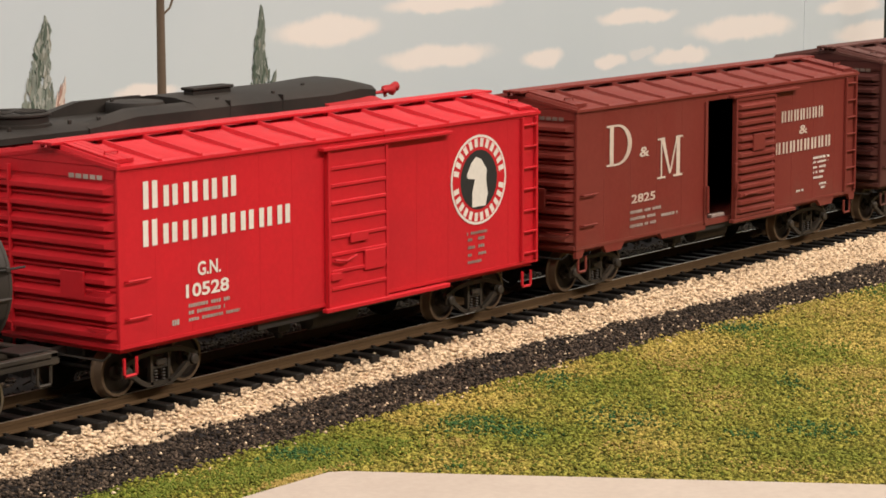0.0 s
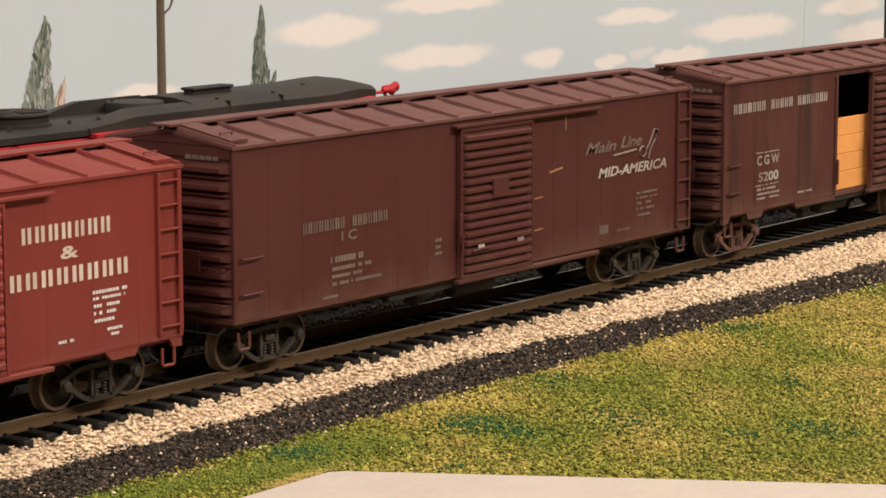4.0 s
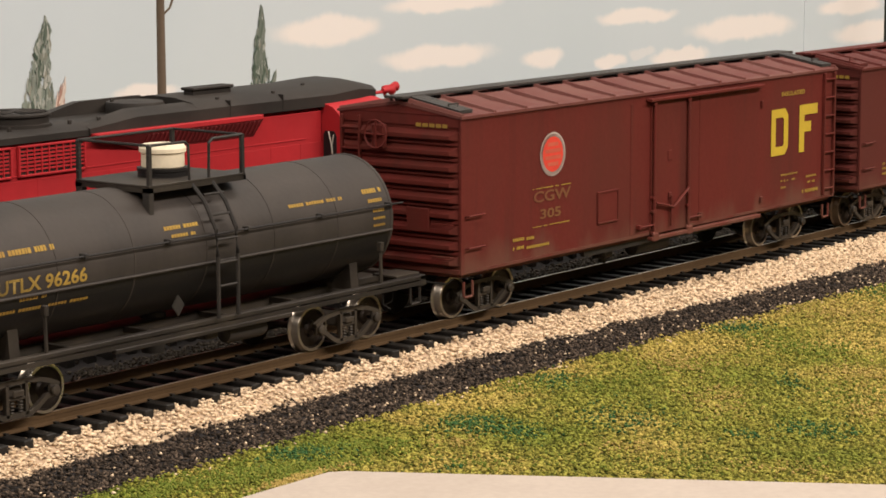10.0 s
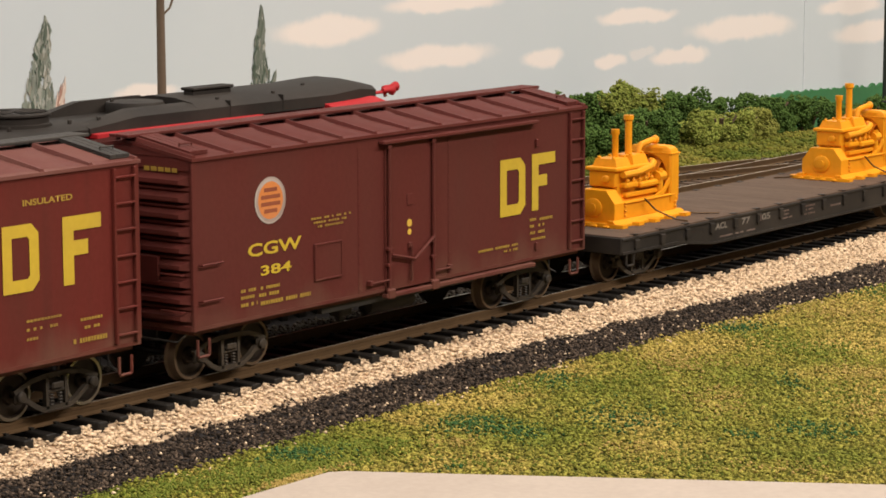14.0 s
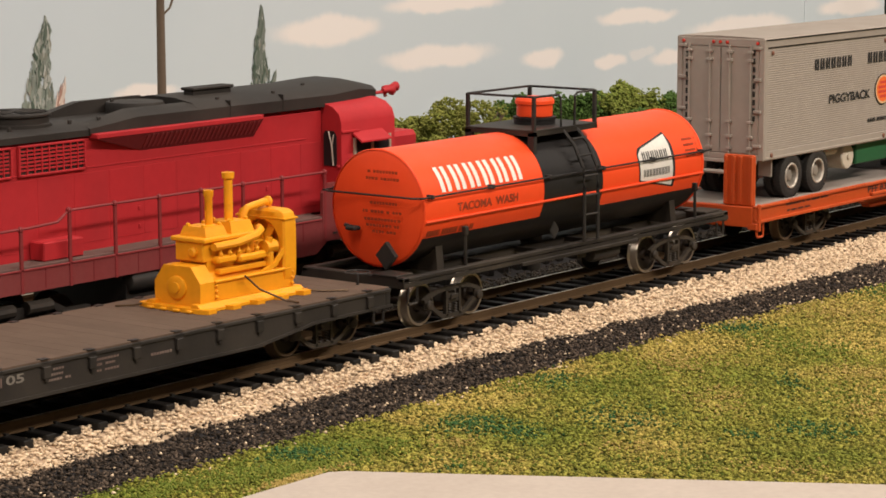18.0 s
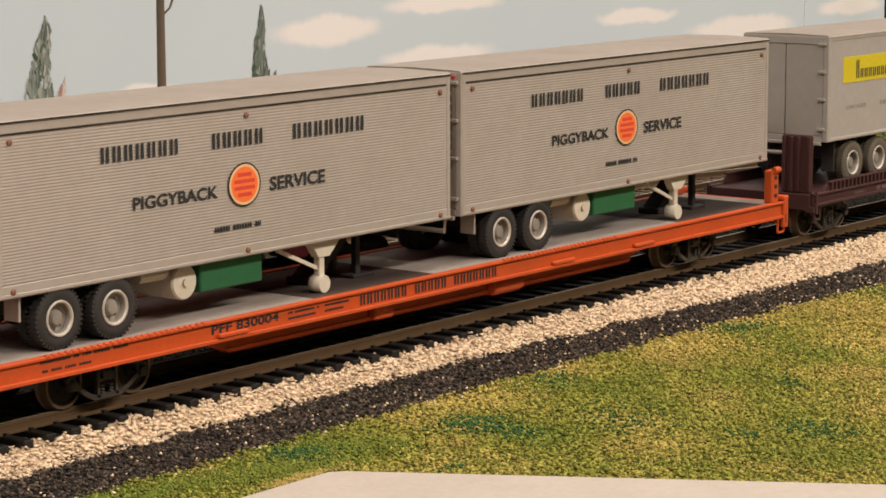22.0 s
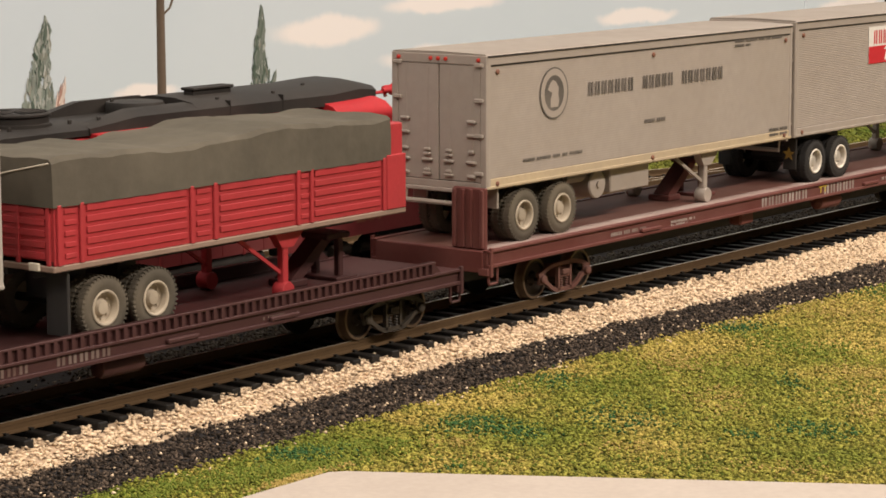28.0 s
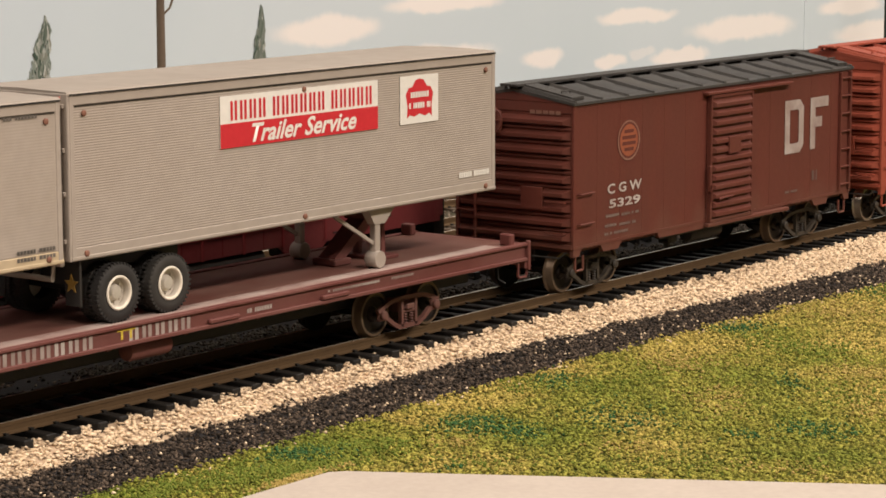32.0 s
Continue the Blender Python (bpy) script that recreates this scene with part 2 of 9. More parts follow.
GRASS_BED = paint("dark_grass_bed", (0.062, 0.072, 0.016), 0.95, grain=1800, bump=0.8, dirt=(0.095, 0.078, 0.022), amount=0.7, spec=0.0)
TURF = turf("grass_foam", parched=0.16)
FAR_TURF = turf("far_grass_foam", 22.0, dry=0.10, dim=0.60)
BALLAST = grains("cream_ballast", [(0.58, 0.435, 0.285), (0.71, 0.545, 0.370), (0.80, 0.635, 0.45), (0.65, 0.49, 0.33), (0.77, 0.60, 0.415), (0.69, 0.525, 0.355), (0.28, 0.20, 0.13)])
CINDER = grains("black_cinders", [(0.015, 0.011, 0.008), (0.043, 0.032, 0.024), (0.13, 0.095, 0.07), (0.028, 0.021, 0.016), (0.009, 0.007, 0.005)])
CINDER_BED = paint("cinder_bed", (0.020, 0.018, 0.018), 0.9, grain=2500, bump=0.6, spec=0.1)
BALLAST_BED = paint("ballast_bed", (0.45, 0.33, 0.225), 0.95, grain=1400, bump=0.8, spec=0.1)
SOIL = paint("dark_soil", (0.060, 0.048, 0.032), 0.95, grain=1200, bump=0.8, dirt=(0.03, 0.04, 0.012), amount=0.5, spec=0.1)
TAN_STONE = grains("grey_tan_ballast", [(0.030, 0.025, 0.019), (0.050, 0.041, 0.032), (0.072, 0.060, 0.047), (0.040, 0.033, 0.026)])
GREY_STONE = grains("grey_ballast", [(0.07, 0.055, 0.04), (0.13, 0.10, 0.075), (0.20, 0.16, 0.12)])
TIE = paint("black_tie_plastic", (0.008, 0.007, 0.006), 0.55, spec=0.32, grain=1600, bump=0.5, dirt=(0.022, 0.017, 0.013), amount=0.4)
TIE_BROWN = paint("weathered_brown_tie", (0.095, 0.066, 0.046), 0.85, spec=0.2, grain=1600, bump=0.5, dirt=(0.049, 0.035, 0.025), amount=0.5)
RAIL = paint("rusty_rail", (0.088, 0.054, 0.027), 0.7, metal=0.0, dirt=(0.055, 0.033, 0.017), amount=0.6, spec=0.1)
RAIL_TOP = paint("polished_rail_head", (0.70, 0.60, 0.48), 0.28, metal=0.7, amount=0.3)
CONCRETE = paint("pale_concrete", (0.430, 0.370, 0.318), 0.85, grain=700, bump=0.25, dirt=(0.361, 0.305, 0.258), amount=0.4)


BLUE_TURF = grains("blue_green_foam", [(0.022, 0.070, 0.022), (0.036, 0.098, 0.030), (0.062, 0.118, 0.028), (0.028, 0.082, 0.028)])
STRAW_TURF = grains("straw_foam", [(0.26, 0.19, 0.045), (0.34, 0.25, 0.07), (0.42, 0.30, 0.10), (0.22, 0.19, 0.04)])
LIME_TURF = grains("lime_foam", [(0.100, 0.138, 0.018), (0.140, 0.172, 0.024), (0.180, 0.192, 0.032), (0.075, 0.115, 0.014)])


def scatter(name, pts, size, material, label, flat=0.75, seed=1, parent=None, category="", up=0.0):
    """Loose grains: little uneven eight-sided lumps, joined into one object of kind stuff."""
    rng = np.random.default_rng(seed)
    n = len(pts)
    base = np.array([(1, 0, 0), (-1, 0, 0), (0, 1, 0), (0, -1, 0), (0, 0, 1), (0, 0, -1)], float)
    tri = np.array([(0, 2, 4), (2, 1, 4), (1, 3, 4), (3, 0, 4), (2, 0, 5), (1, 2, 5), (3, 1, 5), (0, 3, 5)])
    v = base[None] * rng.uniform(0.6, 1.25, (n, 6, 1)) + rng.normal(0, 0.28, (n, 6, 3))
    ax = rng.normal(size=(n, 3))
    ax /= np.linalg.norm(ax, axis=1)[:, None]
    an = rng.uniform(0, 6.28, n)
    c, s = np.cos(an)[:, None, None], np.sin(an)[:, None, None]
    k = ax[:, None, :]
    v = v * c + np.cross(np.broadcast_to(k, v.shape), v) * s + k * (v * k).sum(2, keepdims=True) * (1 - c)
    v[:, :, 2] *= flat
    v = v * (np.asarray(size)[:, None, None] / 2) + np.asarray(pts)[:, None, :]
    v[:, :, 2] += up
    f = (tri[None] + 6 * np.arange(n)[:, None, None]).reshape(-1)
    me = bpy.data.meshes.new(name)
    me.vertices.add(6 * n)
    me.vertices.foreach_set("co", (v.reshape(-1) * MM).astype(np.float32))
    me.loops.add(24 * n)
    me.loops.foreach_set("vertex_index", f.astype(np.int32))
    me.polygons.add(8 * n)
    me.polygons.foreach_set("loop_start", np.arange(0, 24 * n, 3, dtype=np.int32))
    me.update(calc_edges=True)
    me.validate()
    me.materials.append(material)
    ob = new(name, me)
    if parent:
        ob.parent = parent
        ob["kind"] = "stuff"
        return ob
    return tagged(ob, label, category or name.replace("_", " "), kind="stuff")


# ---- ground ----
def ballast_foot(x):
    """Where the pale ballast ends on the near side of the main track."""
    return np.interp(x, [250, 330, 440, 640, 800], [-24.0, -22.5, -22.0, -31.0, -34.0])


def cinder_foot(x):
    return np.interp(x, [250, 330, 420, 520, 620, 800], [-42.0, -42.0, -41.5, -42.5, -49.0, -52.0])


def yard_edge(x):
    """Where the bed of the back tracks gives way to grass."""
    return np.interp(x, [560, 690, 780, 940], [172.0, 136.0, 112.0, 106.0])


def ground_z(x, y):
    x, y = np.asarray(x, float), np.asarray(y, float)
    foot = ballast_foot(x)
    t = np.clip((-13.5 - y) / (-13.5 - foot), 0, 1)
    near = -2.8 - 4.0 * t ** 0.9 - 0.5 * np.clip((foot - y) / 15, 0, 1)
    far = np.interp(y, [-13, 14, 24, 34, 36, 64, 69, 73, 101, 138, 150, 200, 300],
                    [-3.9, -3.9, -4.6, -4.6, -3.7, -3.7, -3.9, -3.4, -3.4, -3.4, -4.2, -3.0, -2.5])
    far = far - np.where(y > 142, 1, 0) * np.clip((x - 860) * 0.075, 0, 16) * np.clip((y - 142) / 40, 0, 1)
    near = np.where(y > -16.5, np.minimum(near, -3.9 + 0.9 * np.clip((-12.5 - y) / 4.0, 0, 1)), near)
    return np.where(y < -13, near, far)


def make_ground():
    xs = np.concatenate([np.arange(-900, 240, 30.0), np.arange(240, 900, 4.0), np.arange(900, 2100, 20.0)])
    ys = np.concatenate([np.arange(-600, -170, 15.0), np.arange(-170, 130, 3.0), np.arange(130, 212, 6.0)])
    X, Y = np.meshgrid(xs, ys, indexing="ij")
    rng = np.random.default_rng(4)
    Z = ground_z(X, Y) + rng.normal(0, 0.12, X.shape)
    nx, ny = X.shape
    v = np.stack([X, Y, Z], -1).reshape(-1, 3) * MM
    i = np.arange(nx * ny).reshape(nx, ny)
    f = np.stack([i[:-1, :-1], i[1:, :-1], i[1:, 1:], i[:-1, 1:]], -1).reshape(-1, 4)
    me = bpy.data.meshes.new("ground")
    me.from_pydata(v.tolist(), [], f.tolist())
    for m in (GRASS_BED, CINDER_BED, BALLAST_BED, SOIL, FAR_TURF):
        me.materials.append(m)
    cx, cy = v[f].mean(1)[:, 0] / MM, v[f].mean(1)[:, 1] / MM
    slot = np.zeros(len(f), int)
    slot[(cy > cinder_foot(cx)) & (cy <= ballast_foot(cx))] = 1
    slot[(cy > ballast_foot(cx)) & (cy < -14)] = 2
    slot[(cy >= -14) & (cy < 66)] = 1
    slot[(cy >= 66) & (cy < yard_edge(cx))] = 3
    slot[cy >= yard_edge(cx)] = 4
    me.polygons.foreach_set("material_index", slot.astype(np.int32))
    me.polygons.foreach_set("use_smooth", [True] * len(f))
    return tagged(new("ground", me), "modelled ground with grass, cinders and track beds", "ground", kind="structure")


make_ground()


def strew(n, x0, x1, y0, y1, keep, seed, lift=0.2):
    rng = np.random.default_rng(seed)
    x, y = rng.uniform(x0, x1, n), rng.uniform(y0, y1, n)
    k = keep(x, y, rng)
    x, y = x[k], y[k]
    return np.stack([x, y, ground_z(x, y) + lift + rng.uniform(-0.15, 0.25, len(x))], 1), rng


def loose_ground():
    wob = lambda x, s: 1.2 * np.sin(x * 0.21 + s) + 0.9 * np.sin(x * 0.53 + 2 * s) + 0.6 * np.sin(x * 1.3 + s)
    p, rng = strew(40000, 270, 900, -38, -11.5, lambda x, y, r: (y > ballast_foot(x) + 0.5 * wob(x, 1) + r.normal(0, 0.45, len(x)))
                   & (y < np.interp(x, [250, 500, 700], [-14.9, -14.5, -13.0]) + 0.6 * wob(x, 2)), 11, 0.3)
    scatter("ballast", p, 0.70 + 0.95 * rng.random(len(p)) ** 1.5, BALLAST, "cream crushed stone ballast along the track", 0.5, 12)
    p, rng = strew(56000, 270, 900, -58, -20, lambda x, y, r: (y < ballast_foot(x) + 0.8 + 0.5 * wob(x, 1))
                   & (y > cinder_foot(x) + 0.7 * wob(x, 3) + r.normal(0, 0.9, len(x))), 13, 0.2)
    scatter("cinders", p, rng.uniform(0.5, 1.15, len(p)), CINDER, "black fine cinder strip beside the ballast", 0.75, 14)
    p, rng = strew(1500, 280, 860, -15.2, -10.2, lambda x, y, r: r.random(len(x)) < np.clip((-9.0 - y) / 7.0, 0, 1) ** 1.6, 61, 0.3)
    scatter("tie_stones", p, rng.uniform(0.6, 1.2, len(p)), BALLAST, "pale stones fallen between the tie ends", 0.8, 62)
    p, rng = strew(500, 280, 800, -50, -22, lambda x, y, r: y > cinder_foot(x) - 6, 15, 0.5)
    scatter("stray_stones", p, rng.uniform(0.5, 0.95, len(p)), BALLAST, "stray pale stones lying on cinders and grass", 0.8, 16)
    p, rng = strew(185000, 285, 720, -185, -40, lambda x, y, r: (y < cinder_foot(x) + 0.7 * wob(x, 3) + r.normal(0, 1.6, len(x)))
                   & ~in_slab(x, y), 17, 0.25)
    scatter("grass", p, 0.36 + 0.85 * rng.random(len(p)) ** 1.6, TURF, "green and straw-coloured foam grass", 0.62, 18)
    # drifts of other foam colours on the grass: centre x, y, half lengths along and across, turn, grains
    for kind, mat, spots, seed in (
            ("dark_grass", BLUE_TURF, [(401, -63, 8.1, 7.1, -0.92, 391), (400, -75, 6.1, 6.9, -0.92, 175), (447, -51, 5.0, 8.4, -0.92, 164), (527, -50, 8.0, 7.4, -0.92, 229), (424, -84, 9.4, 14.6, -0.92, 250), (425, -111, 3.1, 4.9, -0.92, 54), (437, -121, 7.7, 9.2, -0.92, 203), (473, -95, 3.8, 10.9, -0.92, 63), (594, -52, 6.2, 7.5, -0.92, 120), (370, -81, 4.3, 4.6, -0.92, 20), (360, -52, 8, 5, -0.4, 350)], 41),
            ("dry_grass", STRAW_TURF, [(481, -61, 9.6, 10.0, -0.92, 299), (560, -58, 11.7, 11.4, -0.92, 485), (386, -69, 5.3, 3.7, -0.92, 70), (404, -100, 8.2, 5.3, -0.92, 101), (452, -90, 8.1, 17.8, -0.92, 188), (493, -101, 6.9, 11.0, -0.92, 176), (459, -121, 4.0, 9.5, -0.92, 89), (404, -131, 14.4, 5.6, -0.92, 104), (345, -64.6, 12, 1.6, 0.0, 500), (640, -85, 30, 16, -1.0, 2600)], 42),
            ("lime_grass", LIME_TURF, [(513, -78, 11.7, 11.6, -0.92, 530), (439, -48, 7.5, 8.2, -0.92, 160), (375, -82, 14.5, 6.9, -0.92, 182), (449, -62, 11.6, 14.4, -0.92, 218), (396, -111, 16.0, 7.9, -0.92, 131), (515, -65, 7.3, 10.0, -0.92, 151), (471, -112, 9.9, 16.1, -0.92, 248), (372, -56, 12, 7, -0.8, 700), (340, -53, 16, 6, -0.1, 900), (352, -60, 14, 5, -0.3, 800), (322, -50, 12, 5, 0.0, 500), (600, -75, 26, 16, -1.0, 1800), (630, -62, 24, 10, -0.6, 1500)], 43)):
        rng = np.random.default_rng(seed)
        q = []
        for cx, cy, a, b, w, m in spots:
            u, v = rng.normal(0, 0.55, m) * a, rng.normal(0, 0.6, m) * b
            q.append(np.stack([cx + u * math.cos(w) - v * math.sin(w), cy + u * math.sin(w) + v * math.cos(w)], 1))
        q = np.concatenate(q)
        q = q[(q[:, 1] < cinder_foot(q[:, 0])) & ~in_slab(q[:, 0], q[:, 1])]
        z = ground_z(q[:, 0], q[:, 1]) + rng.uniform(0.35, 0.75, len(q))
        scatter(kind, np.column_stack([q, z]), rng.uniform(0.4, 0.9, len(q)), mat, {"dark_grass": "blue-green foam drifts on the grass", "dry_grass": "straw-coloured foam drifts on the grass", "lime_grass": "yellow-green foam drifts on the grass"}[kind], 0.9, seed + 10)
    p, rng = strew(9000, 270, 1100, -13, 64, lambda x, y, r: ~((np.abs(y) < 12) | (np.abs(y - 50) < 12)) , 19, 0.2)
    scatter("track_side_cinders", p, rng.uniform(0.6, 1.3, len(p)), CINDER, "dark cinders between the tracks", 0.75, 20)
    p, rng = strew(9500, 380, 1000, 21.5, 33.5, lambda x, y, r: y + r.normal(0, 1.0, len(x)) < 31.5 + np.sin(x * 0.09), 31, 0.25)
    scatter("far_ballast", p, rng.uniform(0.6, 1.3, len(p)), TAN_STONE, "grey-tan ballast between the tracks", 0.8, 32)
    p, rng = strew(900, 330, 1000, 16.5, 21.5, lambda x, y, r: np.sin(x * 0.16) + np.sin(x * 0.071 + 1) > r.uniform(-0.6, 1.2, len(x)), 33, 0.5)
    scatter("pale_stones", p, rng.uniform(0.6, 1.2, len(p)), BALLAST, "stray pale stones between the tracks", 0.8, 34)
    p, rng = strew(27000, 560, 1400, 68, 172, lambda x, y, r: y < yard_edge(x) + r.normal(0, 1.5, len(x)), 23, 0.2)
    scatter("grey_ballast", p, rng.uniform(0.8, 1.6, len(p)), GREY_STONE, "dull grey-brown ballast of the back track", 0.75, 24)
    p, rng = strew(20000, 600, 1500, 105, 206, lambda x, y, r: y > yard_edge(x) + r.normal(0, 1.5, len(x)), 25, 0.3)
    scatter("far_grass", p, rng.uniform(1.0, 2.6, len(p)), FAR_TURF, "green foam grass behind the back track", 0.8, 26)


SLAB = [(120, -66.2), (350.5, -66.5), (353.2, -68.6), (403.5, -153.8), (470, -266.0), (470, -420.0), (120, -420.0)]


def in_slab(x, y):
    return (y < -66.0) & (x < 352.2 + (-67.5 - y) * 0.592)


def make_slab():
    g = Geo().prism(SLAB, -8.5, -6.5, "z")
    return solid("concrete_slab", g, CONCRETE, "pale smooth concrete slab beside the grass", "pavement", "structure")


make_slab()
loose_ground()


# ---- tracks ----
def rail_geo(x0, x1, y):
    prof = [(-0.95, -2.3), (0.95, -2.3), (0.95, -2.05), (0.3, -1.7), (0.3, -0.8), (0.45, -0.7), (0.45, -0.06), (0.32, 0.0),
            (-0.32, 0.0), (-0.45, -0.06), (-0.45, -0.7), (-0.3, -0.8), (-0.3, -1.7), (-0.95, -2.05)]
    return Geo().prism([(y + a, b) for a, b in prof], x0, x1)


def make_track(name, yc, x0, x1, label, pieces, tie_mat=TIE):
    root = tagged(new(name), label, "railway track", kind="structure")
    root.location = (0, yc * MM, 0)
    for side in (-8.7, 8.7):
        r = part("rail", rail_geo(x0, x1, side), RAIL, root)
        part("rail_head", Geo().box(x0, x1, side - 0.26, side + 0.26, 0.004, 0.02), RAIL_TOP, r, "worn bright rail head")
    tie = to_mesh("tie", Geo().box(-1.3, 1.3, -16, 16, -4.2, -2.25, 0.2), TIE)
    n = int((x1 - x0) / 6.55)
    rng = random.Random(9)
    if pieces:
        for k in range(n):
            ob = part("tie", tie, TIE, root, at=(x0 + 3 + k * 6.55, rng.uniform(-0.4, 0.4), rng.uniform(-0.08, 0.02)))
            ob.rotation_euler = (0, 0, radians(rng.uniform(-1.0, 1.0)))
    else:
        g = Geo()
        for k in range(n):
            x = x0 + 3 + k * 6.55
            g.box(x - 1.25, x + 1.25, -15, 15, -4.2, -2.3, 0.15)
        part("ties", g, tie_mat, root)["kind"] = "stuff"
    g = Geo()
    for k in range(n):
        x = x0 + 3 + k * 6.55
        for s in (-8.7, 8.7):
            for q in (-1.1, 1.1):
                g.box(x - 0.45, x + 0.45, s + q - 0.45, s + q + 0.45, -2.35, -1.85)
    sp = part("spikes", g, TIE, root, "small moulded rail spikes")
    sp["kind"] = "stuff"
    return root


make_track("track_main", 0, -420, 1500, "main line of brown rails on black ties", True)
make_track("track_siding", 50, -300, 1400, "siding of brown rails on black ties", False)
make_track("track_back", 87, 200, 1800, "back track of rusty rails on weathered ties", False, TIE_BROWN)
far_track = make_track("track_far", 92, -200, 0, "diverging track of rusty rails on weathered ties", False, TIE_BROWN)
far_track.matrix_basis = pose(790 * MM, 92 * MM, -0.06 * MM, 0, 0, -13.6)


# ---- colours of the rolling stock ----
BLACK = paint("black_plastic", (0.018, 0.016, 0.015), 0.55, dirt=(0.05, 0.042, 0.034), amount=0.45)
TRUCK = paint("weathered_black_truck", (0.030, 0.025, 0.020), 0.5, dirt=(0.085, 0.066, 0.048), amount=0.6)
TRUCK_BROWN = paint("rusty_brown_truck", (0.120, 0.050, 0.040), 0.65, dirt=(0.17, 0.10, 0.075), amount=0.5)
WHEEL = paint("dark_wheel", (0.016, 0.011, 0.008), 0.45, metal=0.3, dirt=(0.045, 0.030, 0.020), amount=0.5)
WHEEL_BRIGHT = paint("bright_wheel_tread", (0.46, 0.41, 0.35), 0.28, metal=0.85, dirt=(0.12, 0.085, 0.06), amount=0.7)
WHEEL_TREAD = paint("worn_wheel_tread", (0.15, 0.105, 0.070), 0.4, metal=0.5, dirt=(0.10, 0.065, 0.04), amount=0.6)
WHITE = paint("white_lettering", (0.686, 0.651, 0.598), 0.6, amount=0.2, bump=0)
WORN_WHITE = paint("worn_white_lettering", (0.425, 0.374, 0.340), 0.65, dirt=(0.136, 0.060, 0.047), amount=0.9, bump=0)
DIM_WHITE = paint("dim_lettering", (0.182, 0.137, 0.117), 0.65, dirt=(0.078, 0.033, 0.026), amount=0.8, bump=0)
YELLOW_LET = paint("yellow_lettering", (0.52, 0.37, 0.03), 0.6, dirt=(0.3, 0.2, 0.05), amount=0.35, bump=0)
PALE_GREY_LET = paint("grey_worn_lettering", (0.24, 0.215, 0.185), 0.65, dirt=(0.06, 0.05, 0.042), amount=0.8, bump=0)
WORN_YELLOW = paint("worn_yellow_lettering", (0.36, 0.235, 0.045), 0.6, dirt=(0.07, 0.05, 0.02), amount=0.85, grain=2600, fade=0.5, bump=0)
FAINT_YELLOW = paint("faint_yellow_lettering", (0.17, 0.075, 0.028), 0.6, dirt=(0.14, 0.04, 0.025), amount=0.8, bump=0)
DIM_YELLOW = paint("dim_yellow_lettering", (0.34, 0.22, 0.035), 0.6, dirt=(0.16, 0.07, 0.03), amount=0.6, bump=0)
BLACK_LET = paint("black_lettering", (0.022, 0.022, 0.022), 0.6, amount=0.1, bump=0)
LOGO_ORANGE = paint("orange_emblem", (0.80, 0.16, 0.03), 0.55, amount=0.15, bump=0)
FADED_RED = paint("faded_red_emblem", (0.50, 0.10, 0.06), 0.6, dirt=(0.36, 0.05, 0.035), amount=0.5, bump=0)
LOGO_RED = paint("red_emblem", (0.62, 0.055, 0.035), 0.55, amount=0.2, bump=0)
EMBLEM_CREAM = paint("cream_emblem_ring", (0.70, 0.44, 0.24), 0.55, amount=0.2, bump=0)
LOGO_YELLOW = paint("yellow_emblem", (0.62, 0.40, 0.06), 0.55, amount=0.2, bump=0)
SCRATCH = paint("bare_orange_scratch", (0.42, 0.20, 0.09), 0.6, amount=0.3, bump=0)
WOOD = paint("fresh_plank_load", (0.80, 0.35, 0.105), 0.65, dirt=(0.55, 0.24, 0.06), amount=0.6, streak=False, grain=500)

WHEELSETS = []


# ---- lettering ----
def lettering(parent, text, x0, x1, z0, z1, y, material, name="lettering", shear=0.0, label=""):
    """Words on the near side of a thing, fitted to a rectangle in x and z."""
    cu = bpy.data.curves.new(name, "FONT")
    cu.body, cu.size, cu.resolution_u, cu.shear, cu.offset = text, 1.0, 3, shear, 0.024
    tmp = bpy.data.objects.new(name, cu)
    me = bpy.data.meshes.new_from_object(tmp)
    n = len(me.vertices)
    v = np.empty(n * 3)
    me.vertices.foreach_get("co", v)
    v = v.reshape(-1, 3)
    lo, hi = v.min(0), v.max(0)
    q = np.empty_like(v)
    q[:, 0] = x0 + (v[:, 0] - lo[0]) / (hi[0] - lo[0]) * (x1 - x0)
    q[:, 2] = z0 + (v[:, 1] - lo[1]) / (hi[1] - lo[1]) * (z1 - z0)
    q[:, 1] = y
    me.vertices.foreach_set("co", (q * MM).reshape(-1))
    me.materials.clear()
    me.materials.append(material)
    me.update()
    bpy.data.objects.remove(tmp)
    bpy.data.curves.remove(cu)
    ob = new(name, me)
    ob.parent = parent
    if label:
        ob["label"] = label
    return ob


def bars(parent, rows, y, material, name="small_print"):
    """Print too small to read: rows of (x0, x1, z0, z1) as broken bars."""
    g, rng = Geo(), random.Random(len(rows) * 7 + 3)
    for x0, x1, z0, z1 in rows:
        z0, z1 = z0 + 0.04 * (z1 - z0), z1 - 0.04 * (z1 - z0)
        x = x0
        while x < x1 - 0.2:
            w = min(rng.uniform(0.45, 0.8), x1 - x)
            g.add([(x, y, z0), (x + w, y, z0), (x + w, y, z1), (x, y, z1)], [(0, 1, 2, 3)])
            x += w + (0.17 if rng.random() < 0.84 else 0.95)
    ob = part(name, g, material, parent)
    ob["kind"] = "stuff"
    return ob


